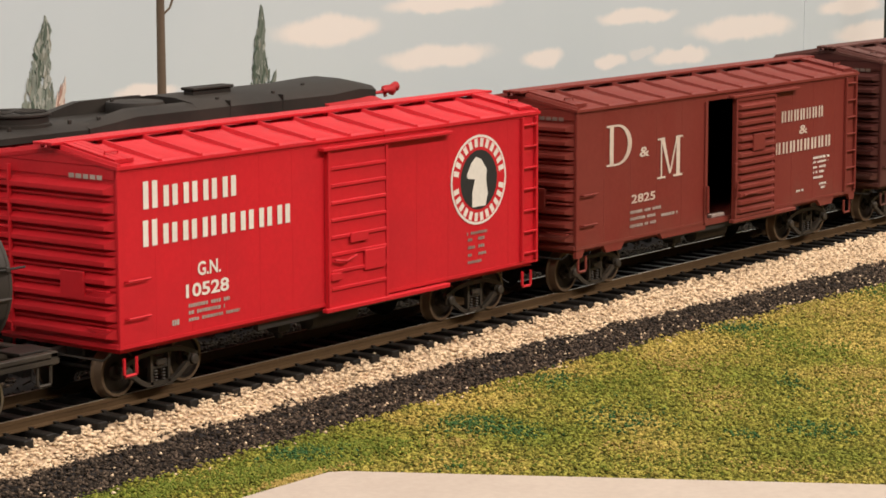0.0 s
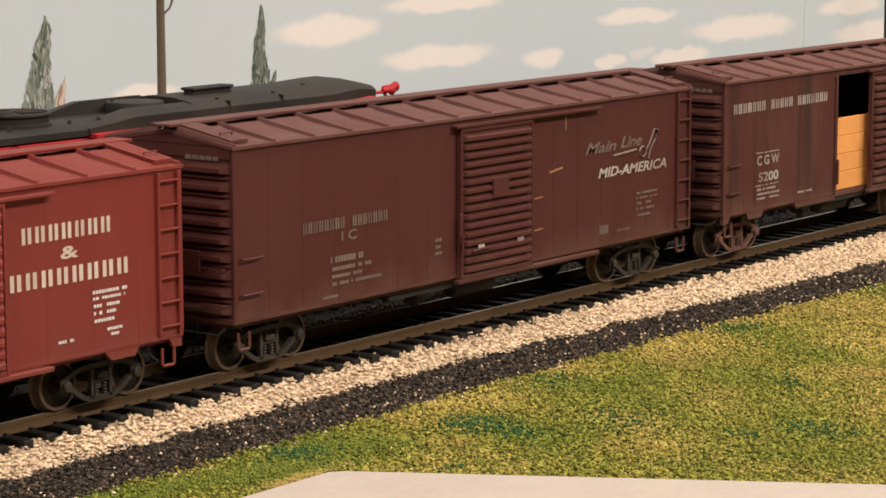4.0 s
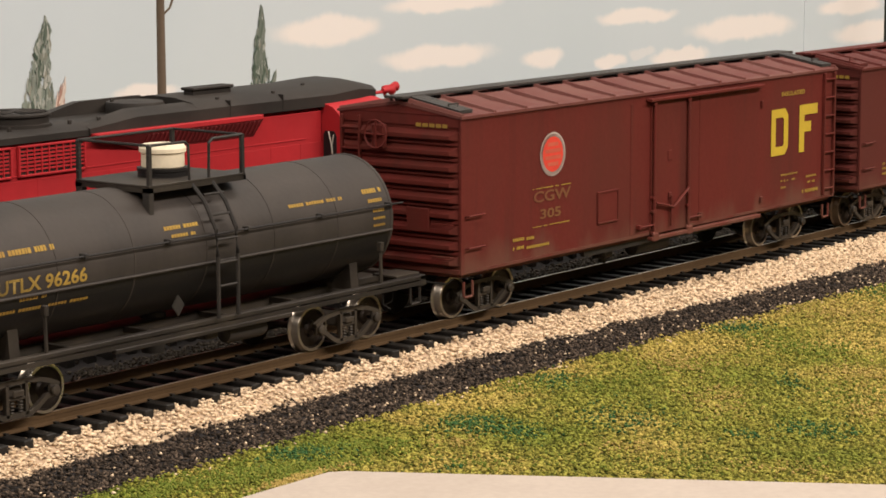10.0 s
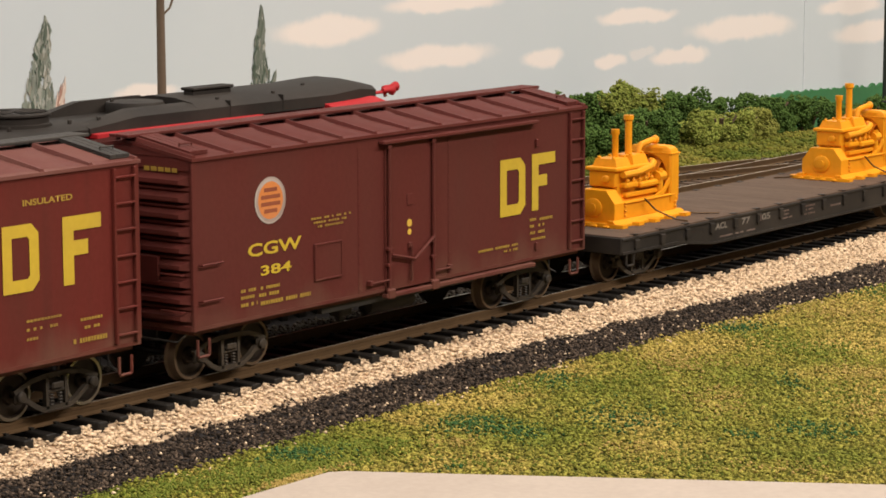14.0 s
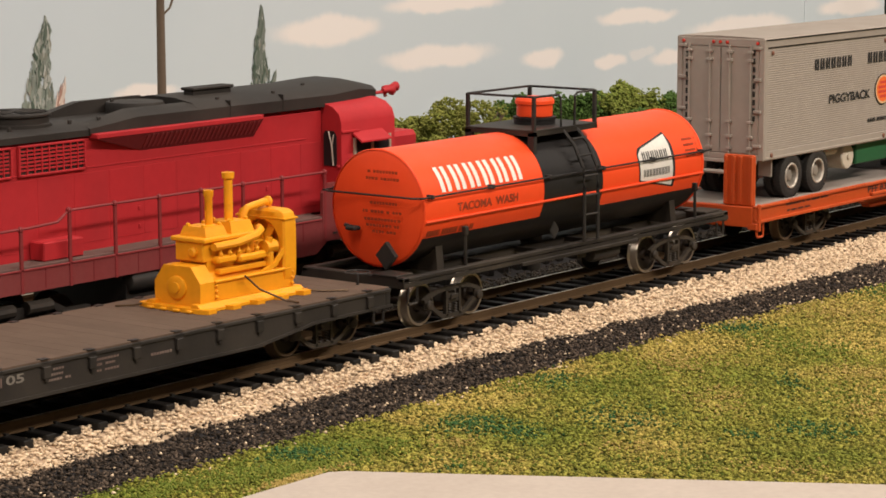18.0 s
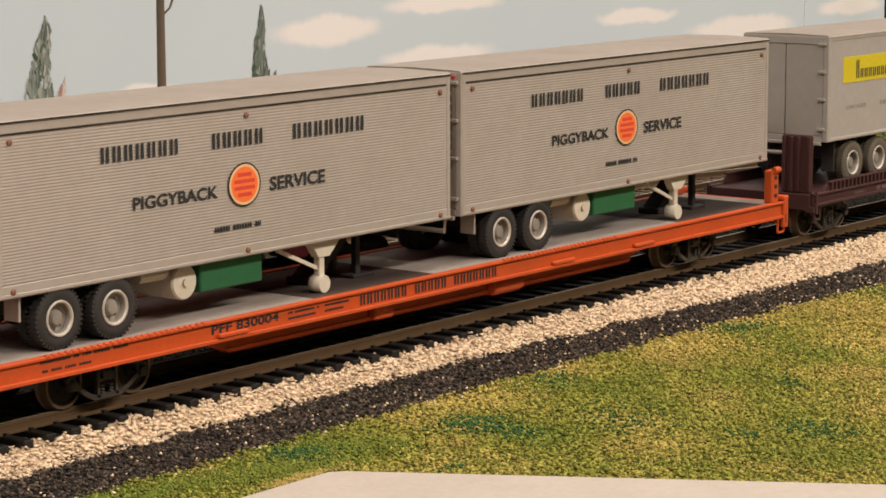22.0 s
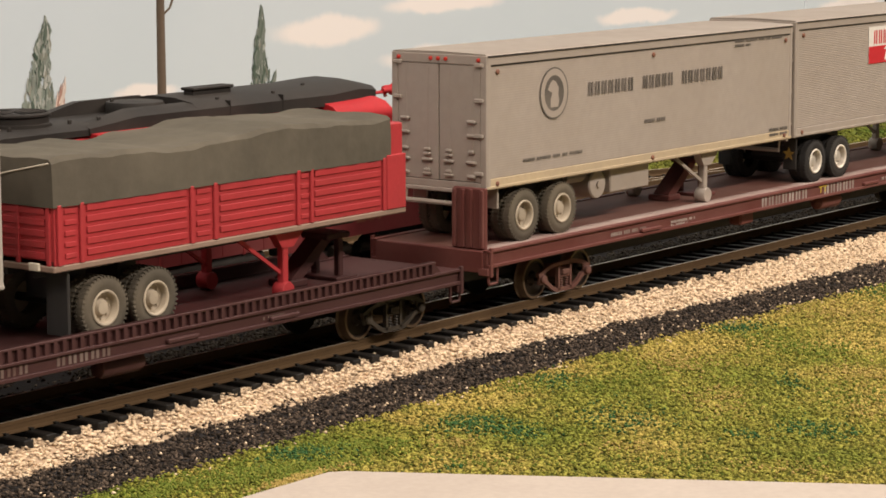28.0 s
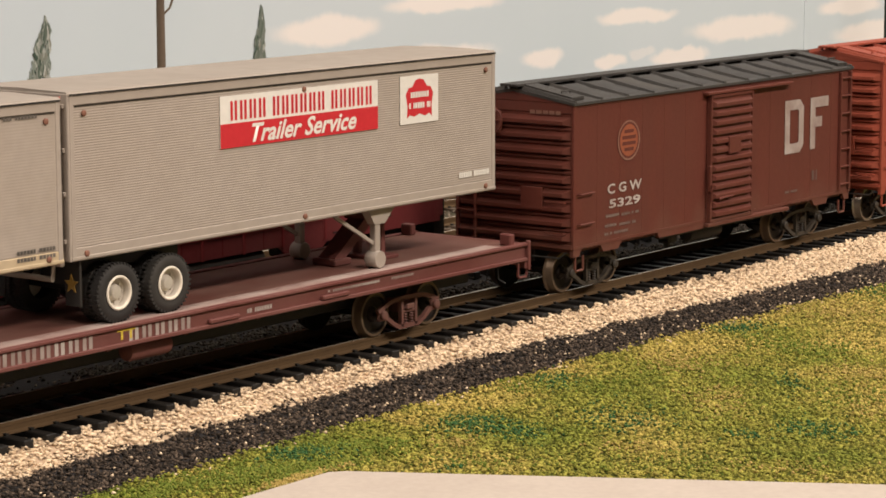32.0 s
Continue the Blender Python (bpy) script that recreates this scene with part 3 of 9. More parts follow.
def block_letters(parent, words, x0, x1, z0, z1, y, material, name="mark_block", gap=1.3, first=1.0, slope=0.0):
    """A company's mark as a row of plain upright blocks: words gives the count of blocks in each word."""
    step = (x1 - x0) / (sum(words) + gap * (len(words) - 1))
    x, g, made = x0, Geo(), []
    for w in words:
        for j in range(w):
            top = z0 + (z1 - z0) * first if j == 0 else z1
            for a, b in ((x + 0.10 * step, x + 0.36 * step), (x + 0.54 * step, x + 0.80 * step)):
                g.add([(p + slope * (q - z0), y, q) for p, q in ((a, z0), (b, z0), (b, top), (a, top))], [(0, 1, 2, 3)])
            x += step
            made.append(part(name, g, material, parent))
            g = Geo()
        x += gap * step
    return made


def disc(parent, name, xc, zc, rx, rz, y, material, label="", seg=36, inner=0.0):
    g = Geo()
    ring = [(math.cos(2 * math.pi * i / seg), math.sin(2 * math.pi * i / seg)) for i in range(seg)]
    if inner:
        vs = [(xc + rx * c, y, zc + rz * s) for c, s in ring] + [(xc + inner * rx * c, y, zc + inner * rz * s) for c, s in ring]
        g.add(vs, [(i, (i + 1) % seg, seg + (i + 1) % seg, seg + i) for i in range(seg)])
    else:
        g.add([(xc + rx * c, y, zc + rz * s) for c, s in ring], [tuple(range(seg))])
    return part(name, g, material, parent, label)


def emblem(parent, xc, zc, r, y, face, rim, ink, rz=None, inner_rim=None):
    """A round emblem: rim, coloured field and plain bars in place of its words."""
    rz = rz or r
    e = disc(parent, "emblem", xc, zc, r, rz, y, rim, "round painted emblem")
    if inner_rim:
        disc(e, "emblem_ring", xc, zc, r * 0.92, rz * 0.92, y - 0.02, inner_rim)
    disc(e, "emblem_field", xc, zc, r * 0.80, rz * 0.80, y - 0.04, face)
    for k, w in enumerate((0.42, 0.62, 0.62, 0.42)):
        z = zc + rz * (0.45 - 0.30 * k)
        part("emblem_bar", Geo().add([(xc - r * w, y - 0.06, z - 0.085 * rz), (xc + r * w, y - 0.06, z - 0.085 * rz), (xc + r * w, y - 0.06, z + 0.085 * rz), (xc - r * w, y - 0.06, z + 0.085 * rz)], [(0, 1, 2, 3)]), ink, e)
    return e


# ---- running gear ----
SHARED = {}


def shared(key, make, material):
    k = (key, material.name)
    if k not in SHARED:
        SHARED[k] = to_mesh(key, make(), material)
    return SHARED[k]


def wheel_geo():
    g = Geo()
    for s in (-1, 1):
        prof = [(1.0, 6.6), (2.6, 6.8), (3.6, 7.2), (5.5, 7.2), (5.6, 7.45), (5.25, 7.75), (5.12, 7.95), (5.02, 9.4), (4.9, 9.6),
                (4.2, 9.6), (4.0, 9.0), (1.9, 8.8), (1.5, 9.4), (0.9, 9.6)]
        g.lathe([(r, a * s) for r, a in prof], (0, 0, 0), "y", 24)
    g.lathe([(0.9, -6.4), (0.75, -3), (0.75, 3), (0.9, 6.4)], (0, 0, 0), "y", 10)
    g.lathe([(0.5, -12.2), (0.5, 12.2)], (0, 0, 0), "y", 8)
    return g


def tread_geo():
    g = Geo()
    for s in (-1, 1):
        g.lathe([(5.58, 7.24 * s), (5.64, 7.44 * s), (5.29, 7.75 * s), (5.16, 7.95 * s), (5.06, 9.42 * s), (4.93, 9.64 * s), (4.35, 9.64 * s)], (0, 0, 0), "y", 24, close=False)
    return g


def sideframe_geo(s):
    """A cast side frame: an arched top bar, a dipping truss bar, two columns, a spring nest and journal lids."""
    y0, y1 = (11.0, 12.0) if s > 0 else (-12.0, -11.0)
    ym, out = (y0 + y1) / 2, (y1 if s > 0 else y0)
    g = Geo()
    g.strip([(-11.0, 6.0), (-9.0, 6.9), (-6.4, 7.7), (-3.0, 8.1), (3.0, 8.1), (6.4, 7.7), (9.0, 6.9), (11.0, 6.0)], 0.95, y0, y1)
    g.strip([(-10.6, 4.4), (-7.9, 4.2), (-5.6, 2.6), (-3.6, 1.6), (3.6, 1.6), (5.6, 2.6), (7.9, 4.2), (10.6, 4.4)], 1.0, y0, y1)
    for q in (-1, 1):
        g.strip([(q * 2.5, 1.5), (q * 2.5, 8.0)], 0.75, y0, y1)
        g.box(q * 9.6 - 1.2, q * 9.6 + 1.2, y0 + 0.05, y1 - 0.05, 3.7, 6.5, 0.3)
        g.lathe([(1.12, 0.0), (1.12, 0.55 * s), (0.9, 0.8 * s), (0.35, 0.9 * s)], (q * 9.6, out, 5.05), "y", 14)
    for q in (-1.15, 1.15):
        for k in range(4):
            g.lathe([(0.48, 0), (0.62, 0.18), (0.48, 0.36)], (q, ym, 2.1 + 0.62 * k), "z", 8)
    g.box(-2.5, 2.5, y0 + 0.1, y1 + 0.25 if s > 0 else y1 - 0.1, 4.6, 5.2, 0.12)
    g.box(-1.5, 1.5, min(out, out + 0.5 * s), max(out, out + 0.5 * s), 5.3, 6.6, 0.2)
    return g


def make_truck(car, xc, frame_mat=None, tread=None, spin=True):
    fm, tread = frame_mat or TRUCK, tread or WHEEL_TREAD
    tr = part("truck", shared("truck_bolster", lambda: Geo().box(-2.4, 2.4, -10.8, 10.8, 4.6, 7.0, 0.3).box(-1.6, 1.6, -3, 3, 7, 8.6, 0.2), fm),
              fm, car, at=(xc, 0, 0))
    for s in (-1, 1):
        part("sideframe", shared("sideframe_%d" % s, lambda: sideframe_geo(s), fm), fm, tr)
    for q in (-9.6, 9.6):
        w = part("wheelset", shared("wheelset", wheel_geo, WHEEL), WHEEL, tr, at=(q, 0, 5.08))
        if spin:
            WHEELSETS.append(w)
        if tread is not None:
            SHARED.setdefault(("tread", tread.name), to_mesh("wheelset", join_geo(wheel_geo(), tread_geo()), WHEEL))
            me = SHARED[("tread", tread.name)]
            if len(me.materials) < 2:
                me.materials.append(tread)
                nf = len(wheel_geo().f)
                idx = np.zeros(len(me.polygons), np.int32)
                idx[nf:] = 1
                me.polygons.foreach_set("material_index", idx)
            w.data = me
    return tr


def join_geo(a, b):
    return Geo().add(a.v, a.f).add(b.v, b.f)


def coupler_geo():
    g = Geo()
    g.box(-7.0, 2.0, -1.0, 1.0, 8.4, 10.2, 0.2)
    g.box(-9.2, -6.2, -2.0, 1.6, 7.9, 10.9, 0.5)
    g.box(-10.4, -8.4, 0.3, 1.9, 8.1, 10.7, 0.4)
    g.tube([(-7.4, -0.4, 8.0), (-7.4, -0.6, 4.4), (-6.6, -2.2, 3.4)], 0.22, 5)
    return g


def make_couplers(car, length, mat=None, inset=0.0):
    m = mat or BLACK
    me = shared("coupler", coupler_geo, m)
    part("coupler", me, m, car, at=(inset, 0, 0))
    c = part("coupler", me, m, car, at=(length - inset, 0, 0))
    c.rotation_euler = (0, 0, math.pi)


def stirrup_geo():
    return Geo().tube([(-1.7, 0, 3.6), (-1.7, 0, 0.3), (-1.5, 0, 0), (1.5, 0, 0), (1.7, 0, 0.3), (1.7, 0, 3.6)], 0.34, 5)


def grab_geo(w):
    return Geo().tube([(-w / 2, 0.9, 0.0), (-w / 2, 0, 0.1), (w / 2, 0, 0.1), (w / 2, 0.9, 0.0)], 0.24, 5)


def make_ladder(car, x0, x1, y, z0, z1, rungs, mat, out=0.9):
    """A ladder on the side at y; out: how far it stands off."""
    d = -out if y < 0 else out
    lad = part("ladder", Geo().box(x0 - 0.35, x0 + 0.35, min(y, y + d), max(y, y + d), z0, z1, 0.12)
               .box(x1 - 0.35, x1 + 0.35, min(y, y + d), max(y, y + d), z0, z1, 0.12), mat, car)
    me = shared("rung_%.1f" % (x1 - x0), lambda: Geo().box(-(x1 - x0) / 2, (x1 - x0) / 2, -0.3, 0.3, -0.22, 0.22, 0.1), mat)
    for k in range(rungs):
        part("rung", me, mat, lad, at=((x0 + x1) / 2, y + d * 0.75, z0 + (z1 - z0) * (k + 0.35) / (rungs - 0.3)))
    return lad


def end_ladder(car, x, y0, y1, z0, z1, rungs, mat):
    d = -0.9 if x < 10 else 0.9
    lad = part("end_ladder", Geo().box(min(x, x + d), max(x, x + d), y0 - 0.3, y0 + 0.3, z0, z1, 0.1)
               .box(min(x, x + d), max(x, x + d), y1 - 0.3, y1 + 0.3, z0, z1, 0.1), mat, car)
    me = shared("end_rung_%.1f" % (y1 - y0), lambda: Geo().box(-0.3, 0.3, -(y1 - y0) / 2, (y1 - y0) / 2, -0.22, 0.22, 0.1), mat)
    for k in range(rungs):
        part("rung", me, mat, lad, at=(x + d * 0.8, (y0 + y1) / 2, z0 + (z1 - z0) * (k + 0.4) / rungs))


def corrugated_end(car, length, right, z0, z1, ribs, mat, hw=17.5, deep=1.6):
    """A pressed steel end: a plate with broad tapering ribs and slight ones between."""
    x, d = (length, 1) if right else (0.0, -1)
    plate = part("end_wall", Geo().box(min(x, x - d * 1.2), max(x, x - d * 1.2), -hw, hw, z0, z1), mat, car, "corrugated pressed end")
    pitch = (z1 - z0 - 4.0) / ribs
    for kind, frac, dep, count in (("end_rib", 0.30, deep, ribs), ("slight_rib", 0.12, deep * 0.45, ribs - 1)):
        h, a, b = pitch * frac, hw - 0.5, hw - 2.2
        me = shared("%s_%d_%.2f" % (kind, d, pitch), lambda: Geo().add(
            [(0, -a, -h), (0, a, -h), (0, a, h), (0, -a, h), (d * dep, -b, -h * 0.75), (d * dep, b, -h * 0.75), (d * dep, b, h * 0.05), (d * dep, -b, h * 0.05)],
            [(4, 5, 6, 7), (0, 1, 5, 4), (1, 2, 6, 5), (2, 3, 7, 6), (3, 0, 4, 7)]), mat)
        for k in range(count):
            part(kind, me, mat, plate, at=(x, 0, z0 + 1.3 + pitch * (k + (0.5 if kind == "end_rib" else 1.0))))
    for s in (-1, 1):
        part("corner_post", Geo().box(min(x - d * 0.9, x + d * 0.35), max(x - d * 0.9, x + d * 0.35), s * hw - 0.45, s * hw + 0.45, z0, z1, 0.15), mat, plate)
    part("end_sill", Geo().box(min(x, x + d * 0.5), max(x, x + d * 0.5), -hw, hw, z0, z0 + 1.2, 0.15), mat, plate)
    part("end_cap", Geo().box(min(x, x + d * 0.35), max(x, x + d * 0.35), -hw, hw, z1 - 2.6, z1, 0.1), mat, plate)
    return plate


def gable(length, right, zs, zp, hw=17.9):
    x, d = (length, 1) if right else (0.0, -1)
    return Geo().prism([(-hw, zs), (hw, zs), (0, zp)], x - d * 1.2, x + d * 0.5)


def add_roof(car, length, zs, zp, panels, mat, hw=18.3):
    """A gabled sheet with a raised seam rib between panels and a pressed wedge in each."""
    prof = [(-hw, zs - 0.55), (-hw, zs + 0.1), (0, zp), (hw, zs + 0.1), (hw, zs - 0.55), (0, zp - 0.8)]
    roof = part("roof", Geo().prism(prof, -0.7, length + 0.7), mat, car, "ribbed metal roof")
    pitch = length / panels
    key = "%s_%.1f_%.1f_%.2f" % (mat.name, zs, zp, pitch)
    box_faces = [(4, 5, 6, 7), (0, 1, 5, 4), (1, 2, 6, 5), (2, 3, 7, 6), (3, 0, 4, 7)]
    for s in (-1, 1):
        a, b, w = 2.6 * s, (hw - 0.3) * s, 0.62
        za, zb = zp - 0.14 * (zp - zs) + 0.1, zs + 0.12
        rib = shared("roof_rib_%d_%s" % (s, key), lambda: Geo().add([(-w, a, za), (w, a, za), (w, b, zb), (-w, b, zb), (-w * 0.5, a, za + 0.85), (w * 0.5, a, za + 0.85),
                                                                 (w * 0.5, b, zb + 0.55), (-w * 0.5, b, zb + 0.55)], box_faces), mat)
        for k in range(panels + 1):
            part("roof_rib", rib, mat, roof, at=(min(max(k * pitch, 0.2), length - 0.2), 0, 0))
        c, d = 3.4 * s, (hw - 1.6) * s
        zc, zd = zs + (zp - zs) * (1 - 3.4 / hw) + 0.02, zs + (zp - zs) * 1.6 / hw + 0.1
        xa, xb = 1.2, pitch - 1.2
        wedge = shared("roof_panel_%d_%s" % (s, key), lambda: Geo().add([(xa, c, zc), (xb, c, zc), (xb, d, zd), (xa, d, zd), (xa + 0.6, c + 0.8 * s, zc + 0.48), (xb - 0.6, c + 0.8 * s, zc + 0.48),
                                                                     ((xa + xb) / 2 + 0.7, d - 0.6 * s, zd + 0.30), ((xa + xb) / 2 - 0.7, d - 0.6 * s, zd + 0.30)], box_faces), mat)
        for k in range(panels):
            part("roof_panel", wedge, mat, roof, at=(k * pitch, 0, 0))
    return roof


def corrugated_door(car, x0, x1, z0, z1, y, ribs, mat, thick=0.9):
    """A pressed door on the near side with bold horizontal ribs and a rim."""
    door = part("door", Geo().box(x0, x1, y, y + thick, z0, z1), mat, car, "ribbed steel sliding door")
    p = (z1 - z0 - 2.4) / ribs
    h, w = p * 0.36, (x1 - x0) / 2 - 1.0
    me = shared("door_rib_%.2f_%.2f" % (p, w), lambda: Geo().add([(-w, 0, -h), (w, 0, -h), (w, 0, h), (-w, 0, h), (-w + 0.7, -1.05, -h * 0.95), (w - 0.7, -1.05, -h * 0.95), (w - 0.7, -1.05, h * 0.1), (-w + 0.7, -1.05, h * 0.1)],
                                                               [(4, 5, 6, 7), (0, 1, 5, 4), (1, 2, 6, 5), (2, 3, 7, 6), (3, 0, 4, 7)]), mat)
    for k in range(ribs):
        part("door_rib", me, mat, door, at=((x0 + x1) / 2, y, z0 + 1.2 + p * (k + 0.5)))
    for a, b, c, d in ((x0, x0 + 0.8, z0, z1), (x1 - 0.8, x1, z0, z1), (x0 + 0.8, x1 - 0.8, z0, z0 + 0.9), (x0 + 0.8, x1 - 0.8, z1 - 0.9, z1)):
        part("door_rim", Geo().box(a, b, y - 0.42, y, c, d, 0.12), mat, door)
    return door


def make_boxcar(name, x0, length, zs, mat, roof_mat, label, walk_mat=None, doors="rib", door=(62, 82.5), opening=None, zb=11.2, zp=None,
                panels=12, ribs=9, skirt="tabs", truck_at=17.0, truck_mat=None, tread=None, track_to=None, door_ribs=11, end_ribs=9,
                ladder_z=None, cover=None, brake=True, group="freight cars of the train"):
    """A house car. doors: rib, panel or plug; opening: a doorway that stands open (x0, x1)."""
    car = thing(name, x0, 0, 0, label, "boxcar", group)
    zp = zp or zs + 2.9
    yn = -17.7
    d0, d1 = door
    o0, o1 = opening or (d0, d1)

    def wall(xa, xb, s, tabs):
        g = Geo()
        y0, y1 = (s * 17.7, s * 16.7) if s > 0 else (-17.7, -16.7)
        g.prism([(xa, zb), *[(a, b) for a, b in tabs], (xb, zb), (xb, zs), (xa, zs)], min(y0, y1), max(y0, y1), "y")
        wl = part("side_wall", g, mat, car)
        yy = s * 17.7
        n = 1 if doors == "plug" else max(int((xb - xa) / 10.2), 1)
        seam = shared("panel_seam_%d_%.1f_%.1f" % (s, zb, zs), lambda: Geo().box(-0.22, 0.22, min(0, s * 0.025), max(0, s * 0.025), zb + 0.6, zs - 0.9), mat)
        for k in range(1, n):
            part("panel_seam", seam, mat, wl, at=(xa + (xb - xa) * k / n, yy, 0))
        part("belt_rail", Geo().box(xa, xb, min(yy, yy + s * 0.14), max(yy, yy + s * 0.14), zs - 1.1, zs - 0.3), mat, wl)
        part("belt_rail", Geo().box(xa, xb, min(yy, yy + s * 0.12), max(yy, yy + s * 0.12), zb + 0.1, zb + 0.8), mat, wl)

    def tabs_for(xa, xb):
        if skirt == "tabs":
            w = xb - xa
            if xa < 5:
                return [(xa, zb - 1.9), (xa + 2.5, zb - 1.9), (xa + 3.5, zb - 0.1), (xa + 12, zb - 0.1), (xa + 13.2, zb - 1.9), (xa + 19.8, zb - 1.9), (xa + 21.5, zb - 0.1),
                        (xa + 38, zb - 0.1), (xa + 39, zb - 1.5), (xb, zb - 1.5)]
            return [(xa, zb - 1.5), (xb - 39, zb - 1.5), (xb - 38, zb - 0.1), (xb - 21.5, zb - 0.1), (xb - 19.8, zb - 1.9), (xb - 13.2, zb - 1.9), (xb - 12, zb - 0.1),
                    (xb - 3.5, zb - 0.1), (xb - 2.5, zb - 1.9), (xb, zb - 1.9)]
        return []

    wall(0, o0, -1, tabs_for(0, o0))
    wall(o1, length, -1, tabs_for(o1, length))
    wall(0, length, 1, [])
    part("door_header", Geo().box(o0, o1, -17.7, -16.6, zs - 2.2, zs), mat, car)
    part("floor", Geo().box(0.8, length - 0.8, -16.6, 16.6, zb - 0.9, zb + 0.6), mat, car)
    corrugated_end(car, length, False, zb, zs, end_ribs, mat)
    corrugated_end(car, length, True, zb, zs, end_ribs, mat)
    part("gable", gable(length, False, zs, zp - 0.5), mat, car)
    part("gable", gable(length, True, zs, zp - 0.5), mat, car)
    add_roof(car, length, zs, zp, panels, roof_mat)
    # running board of three planks on saddles, with cross boards at the ends
    wm = walk_mat or roof_mat
    rb = part("running_board", Geo().box(-2.6, length + 2.6, -2.68, 2.68, zp + 0.56, zp + 0.62), wm, car, "narrow roof walkway")
    saddle = shared("saddle_%.1f" % zp, lambda: Geo().box(-0.4, 0.4, -2.0, 2.0, zp - 0.4, zp + 0.55), wm)
    for k in range(panels + 1):
        part("saddle", saddle, wm, rb, at=(min(max(k * length / panels, 1), length - 1), 0, 0))
    plank = shared("plank_%.0f" % length, lambda: Geo().box(-length / 2 - 2.6, length / 2 + 2.6, -0.83, 0.83, 0, 0.55, 0.1), wm)
    for q in (-1.85, 0, 1.85):
        part("plank", plank, wm, rb, at=(length / 2, q, zp + 0.63))
    for x in (3.2, length - 3.2):
        y0, y1, z0, z1 = -2.7, -16.6, zp + 0.55, zs + 0.95
        cb = part("cross_board", Geo().prism([(y0, z0 - 0.1), (y1, z1 - 0.1), (y1, z1 - 0.35), (y0, z0 - 0.35)], x - 2.7, x + 2.7), wm, car, "sloping end walkway")
        for q in (-1.8, 0.0, 1.8):
            part("plank", Geo().prism([(y0, z0), (y0, z0 + 0.4), (y1, z1 + 0.4), (y1, z1)], x + q - 0.82, x + q + 0.82), wm, cb)
        part("roof_grab", Geo().tube([(x - 1.8, -13.0, zs + 1.9), (x - 1.8, -13.0, zs + 2.6), (x + 1.8, -13.0, zs + 2.6), (x + 1.8, -13.0, zs + 1.9)], 0.2, 5), wm, car)
    # doors
    t0, t1 = d0 - 2.0, track_to or d1 + (d1 - d0) + 2.0
    if doors == "rib":
        yd = -18.75
        dr = corrugated_door(car, d0, d1, zb - 0.2, zs - 2.4, yd, door_ribs, mat)
        part("placard", Geo().box((d0 + d1) / 2 - 3, (d0 + d1) / 2 + 3, yd - 1.35, yd - 0.6, zb + 17.5, zb + 22, 0.1), mat, dr)
        part("latch", Geo().box(d0 - 0.6, d0 + 0.5, yd - 0.7, yd + 0.2, zb + 8, zb + 15, 0.2).tube([(d0 - 0.3, yd - 0.9, zb + 5.5), (d0 - 0.3, yd - 1.1, zb + 10)], 0.3, 6), mat, dr)
        part("handle", Geo().tube([(d0 + 3, yd - 1.3, zb + 6), (d0 + 6.5, yd - 1.4, zb + 6.3), (d0 + 10, yd - 1.3, zb + 6.2)], 0.3, 6), mat, dr)
    elif doors == "panel":
        yd = -18.6
        dr = part("door", Geo().box(d0, d1, yd, yd + 0.8, zb - 0.3, zs - 2.2), mat, car, "panelled sliding door with rails")
        batten = to_mesh("door_batten", Geo().box(d0 + 0.9, d1 - 0.9, yd - 0.42, yd, -0.42, 0.42, 0.15), mat)
        for k in range(1, 9):
            part("door_batten", batten, mat, dr, at=(0, 0, zb + (zs - zb - 2.5) * k / 9))
        for a, b in ((d0, d0 + 0.9), (d1 - 0.9, d1)):
            part("door_stile", Geo().box(a, b, yd - 0.35, yd, zb - 0.3, zs - 2.2, 0.12), mat, dr)
        part("handle", Geo().tube([(d0 + 1.5, yd - 0.8, zb + 10), (d0 + 5, yd - 1.2, zb + 9.6), (d0 + 8.5, yd - 0.9, zb + 10.4)], 0.3, 6), mat, dr)
        part("latch", Geo().box(d0 + 0.5, d0 + 4, yd - 0.7, yd, zb + 5.5, zb + 7.2, 0.15).box(d0 + 12, d1 - 1.5, yd - 0.6, yd, zb + 6.5, zb + 11, 0.15), mat, dr)
        part("placard", Geo().box(d0 + 7, d0 + 13, yd - 0.75, yd - 0.3, zb + 13.2, zb + 15.3, 0.1), mat, dr)
    else:
        yd = -18.15
        g = Geo().box(d0, d1, yd, yd + 0.6, zb + 0.2, zs - 1.9, 0.1)
        dr = part("door", g, mat, car, "flush plug door")
        for x in (d0 + 0.7, d1 - 0.7):
            b = part("lock_bar", Geo().rod((x, yd - 0.55, zb - 1.0), (x, yd - 0.55, zs - 1.5), 0.42, 8), mat, dr)
            for z in (zb + 0.5, zb + 6, zb + 9.5, zs - 3.0):
                part("bracket", shared("lock_bracket", lambda: Geo().box(-0.8, 0.8, -0.9, 0.3, -0.4, 0.4, 0.15), mat), mat, dr, at=(x, yd, z))
        m = (d0 + d1) / 2
        part("handle", Geo().tube([(d0 + 0.9, yd - 0.9, zb + 8.3), (m - 1.0, yd - 0.9, zb + 6.8), (m + 0.6, yd - 0.9, zb + 6.4), (d1 - 1.0, yd - 0.9, zb + 10.6)], 0.36, 6), mat, dr)
        part("handle_post", Geo().rod((m - 0.2, yd - 0.7, zb + 1.6), (m - 0.2, yd - 0.7, zb + 9.4), 0.3, 6).box(m - 0.9, m + 0.5, yd - 0.5, yd, zb + 8.8, zb + 10.2, 0.12), mat, dr)
        part("seal_plate", Geo().box(m - 1.2, m + 0.8, yd - 0.2, yd, zb + 18.5, zb + 21.0, 0.08), mat, dr)
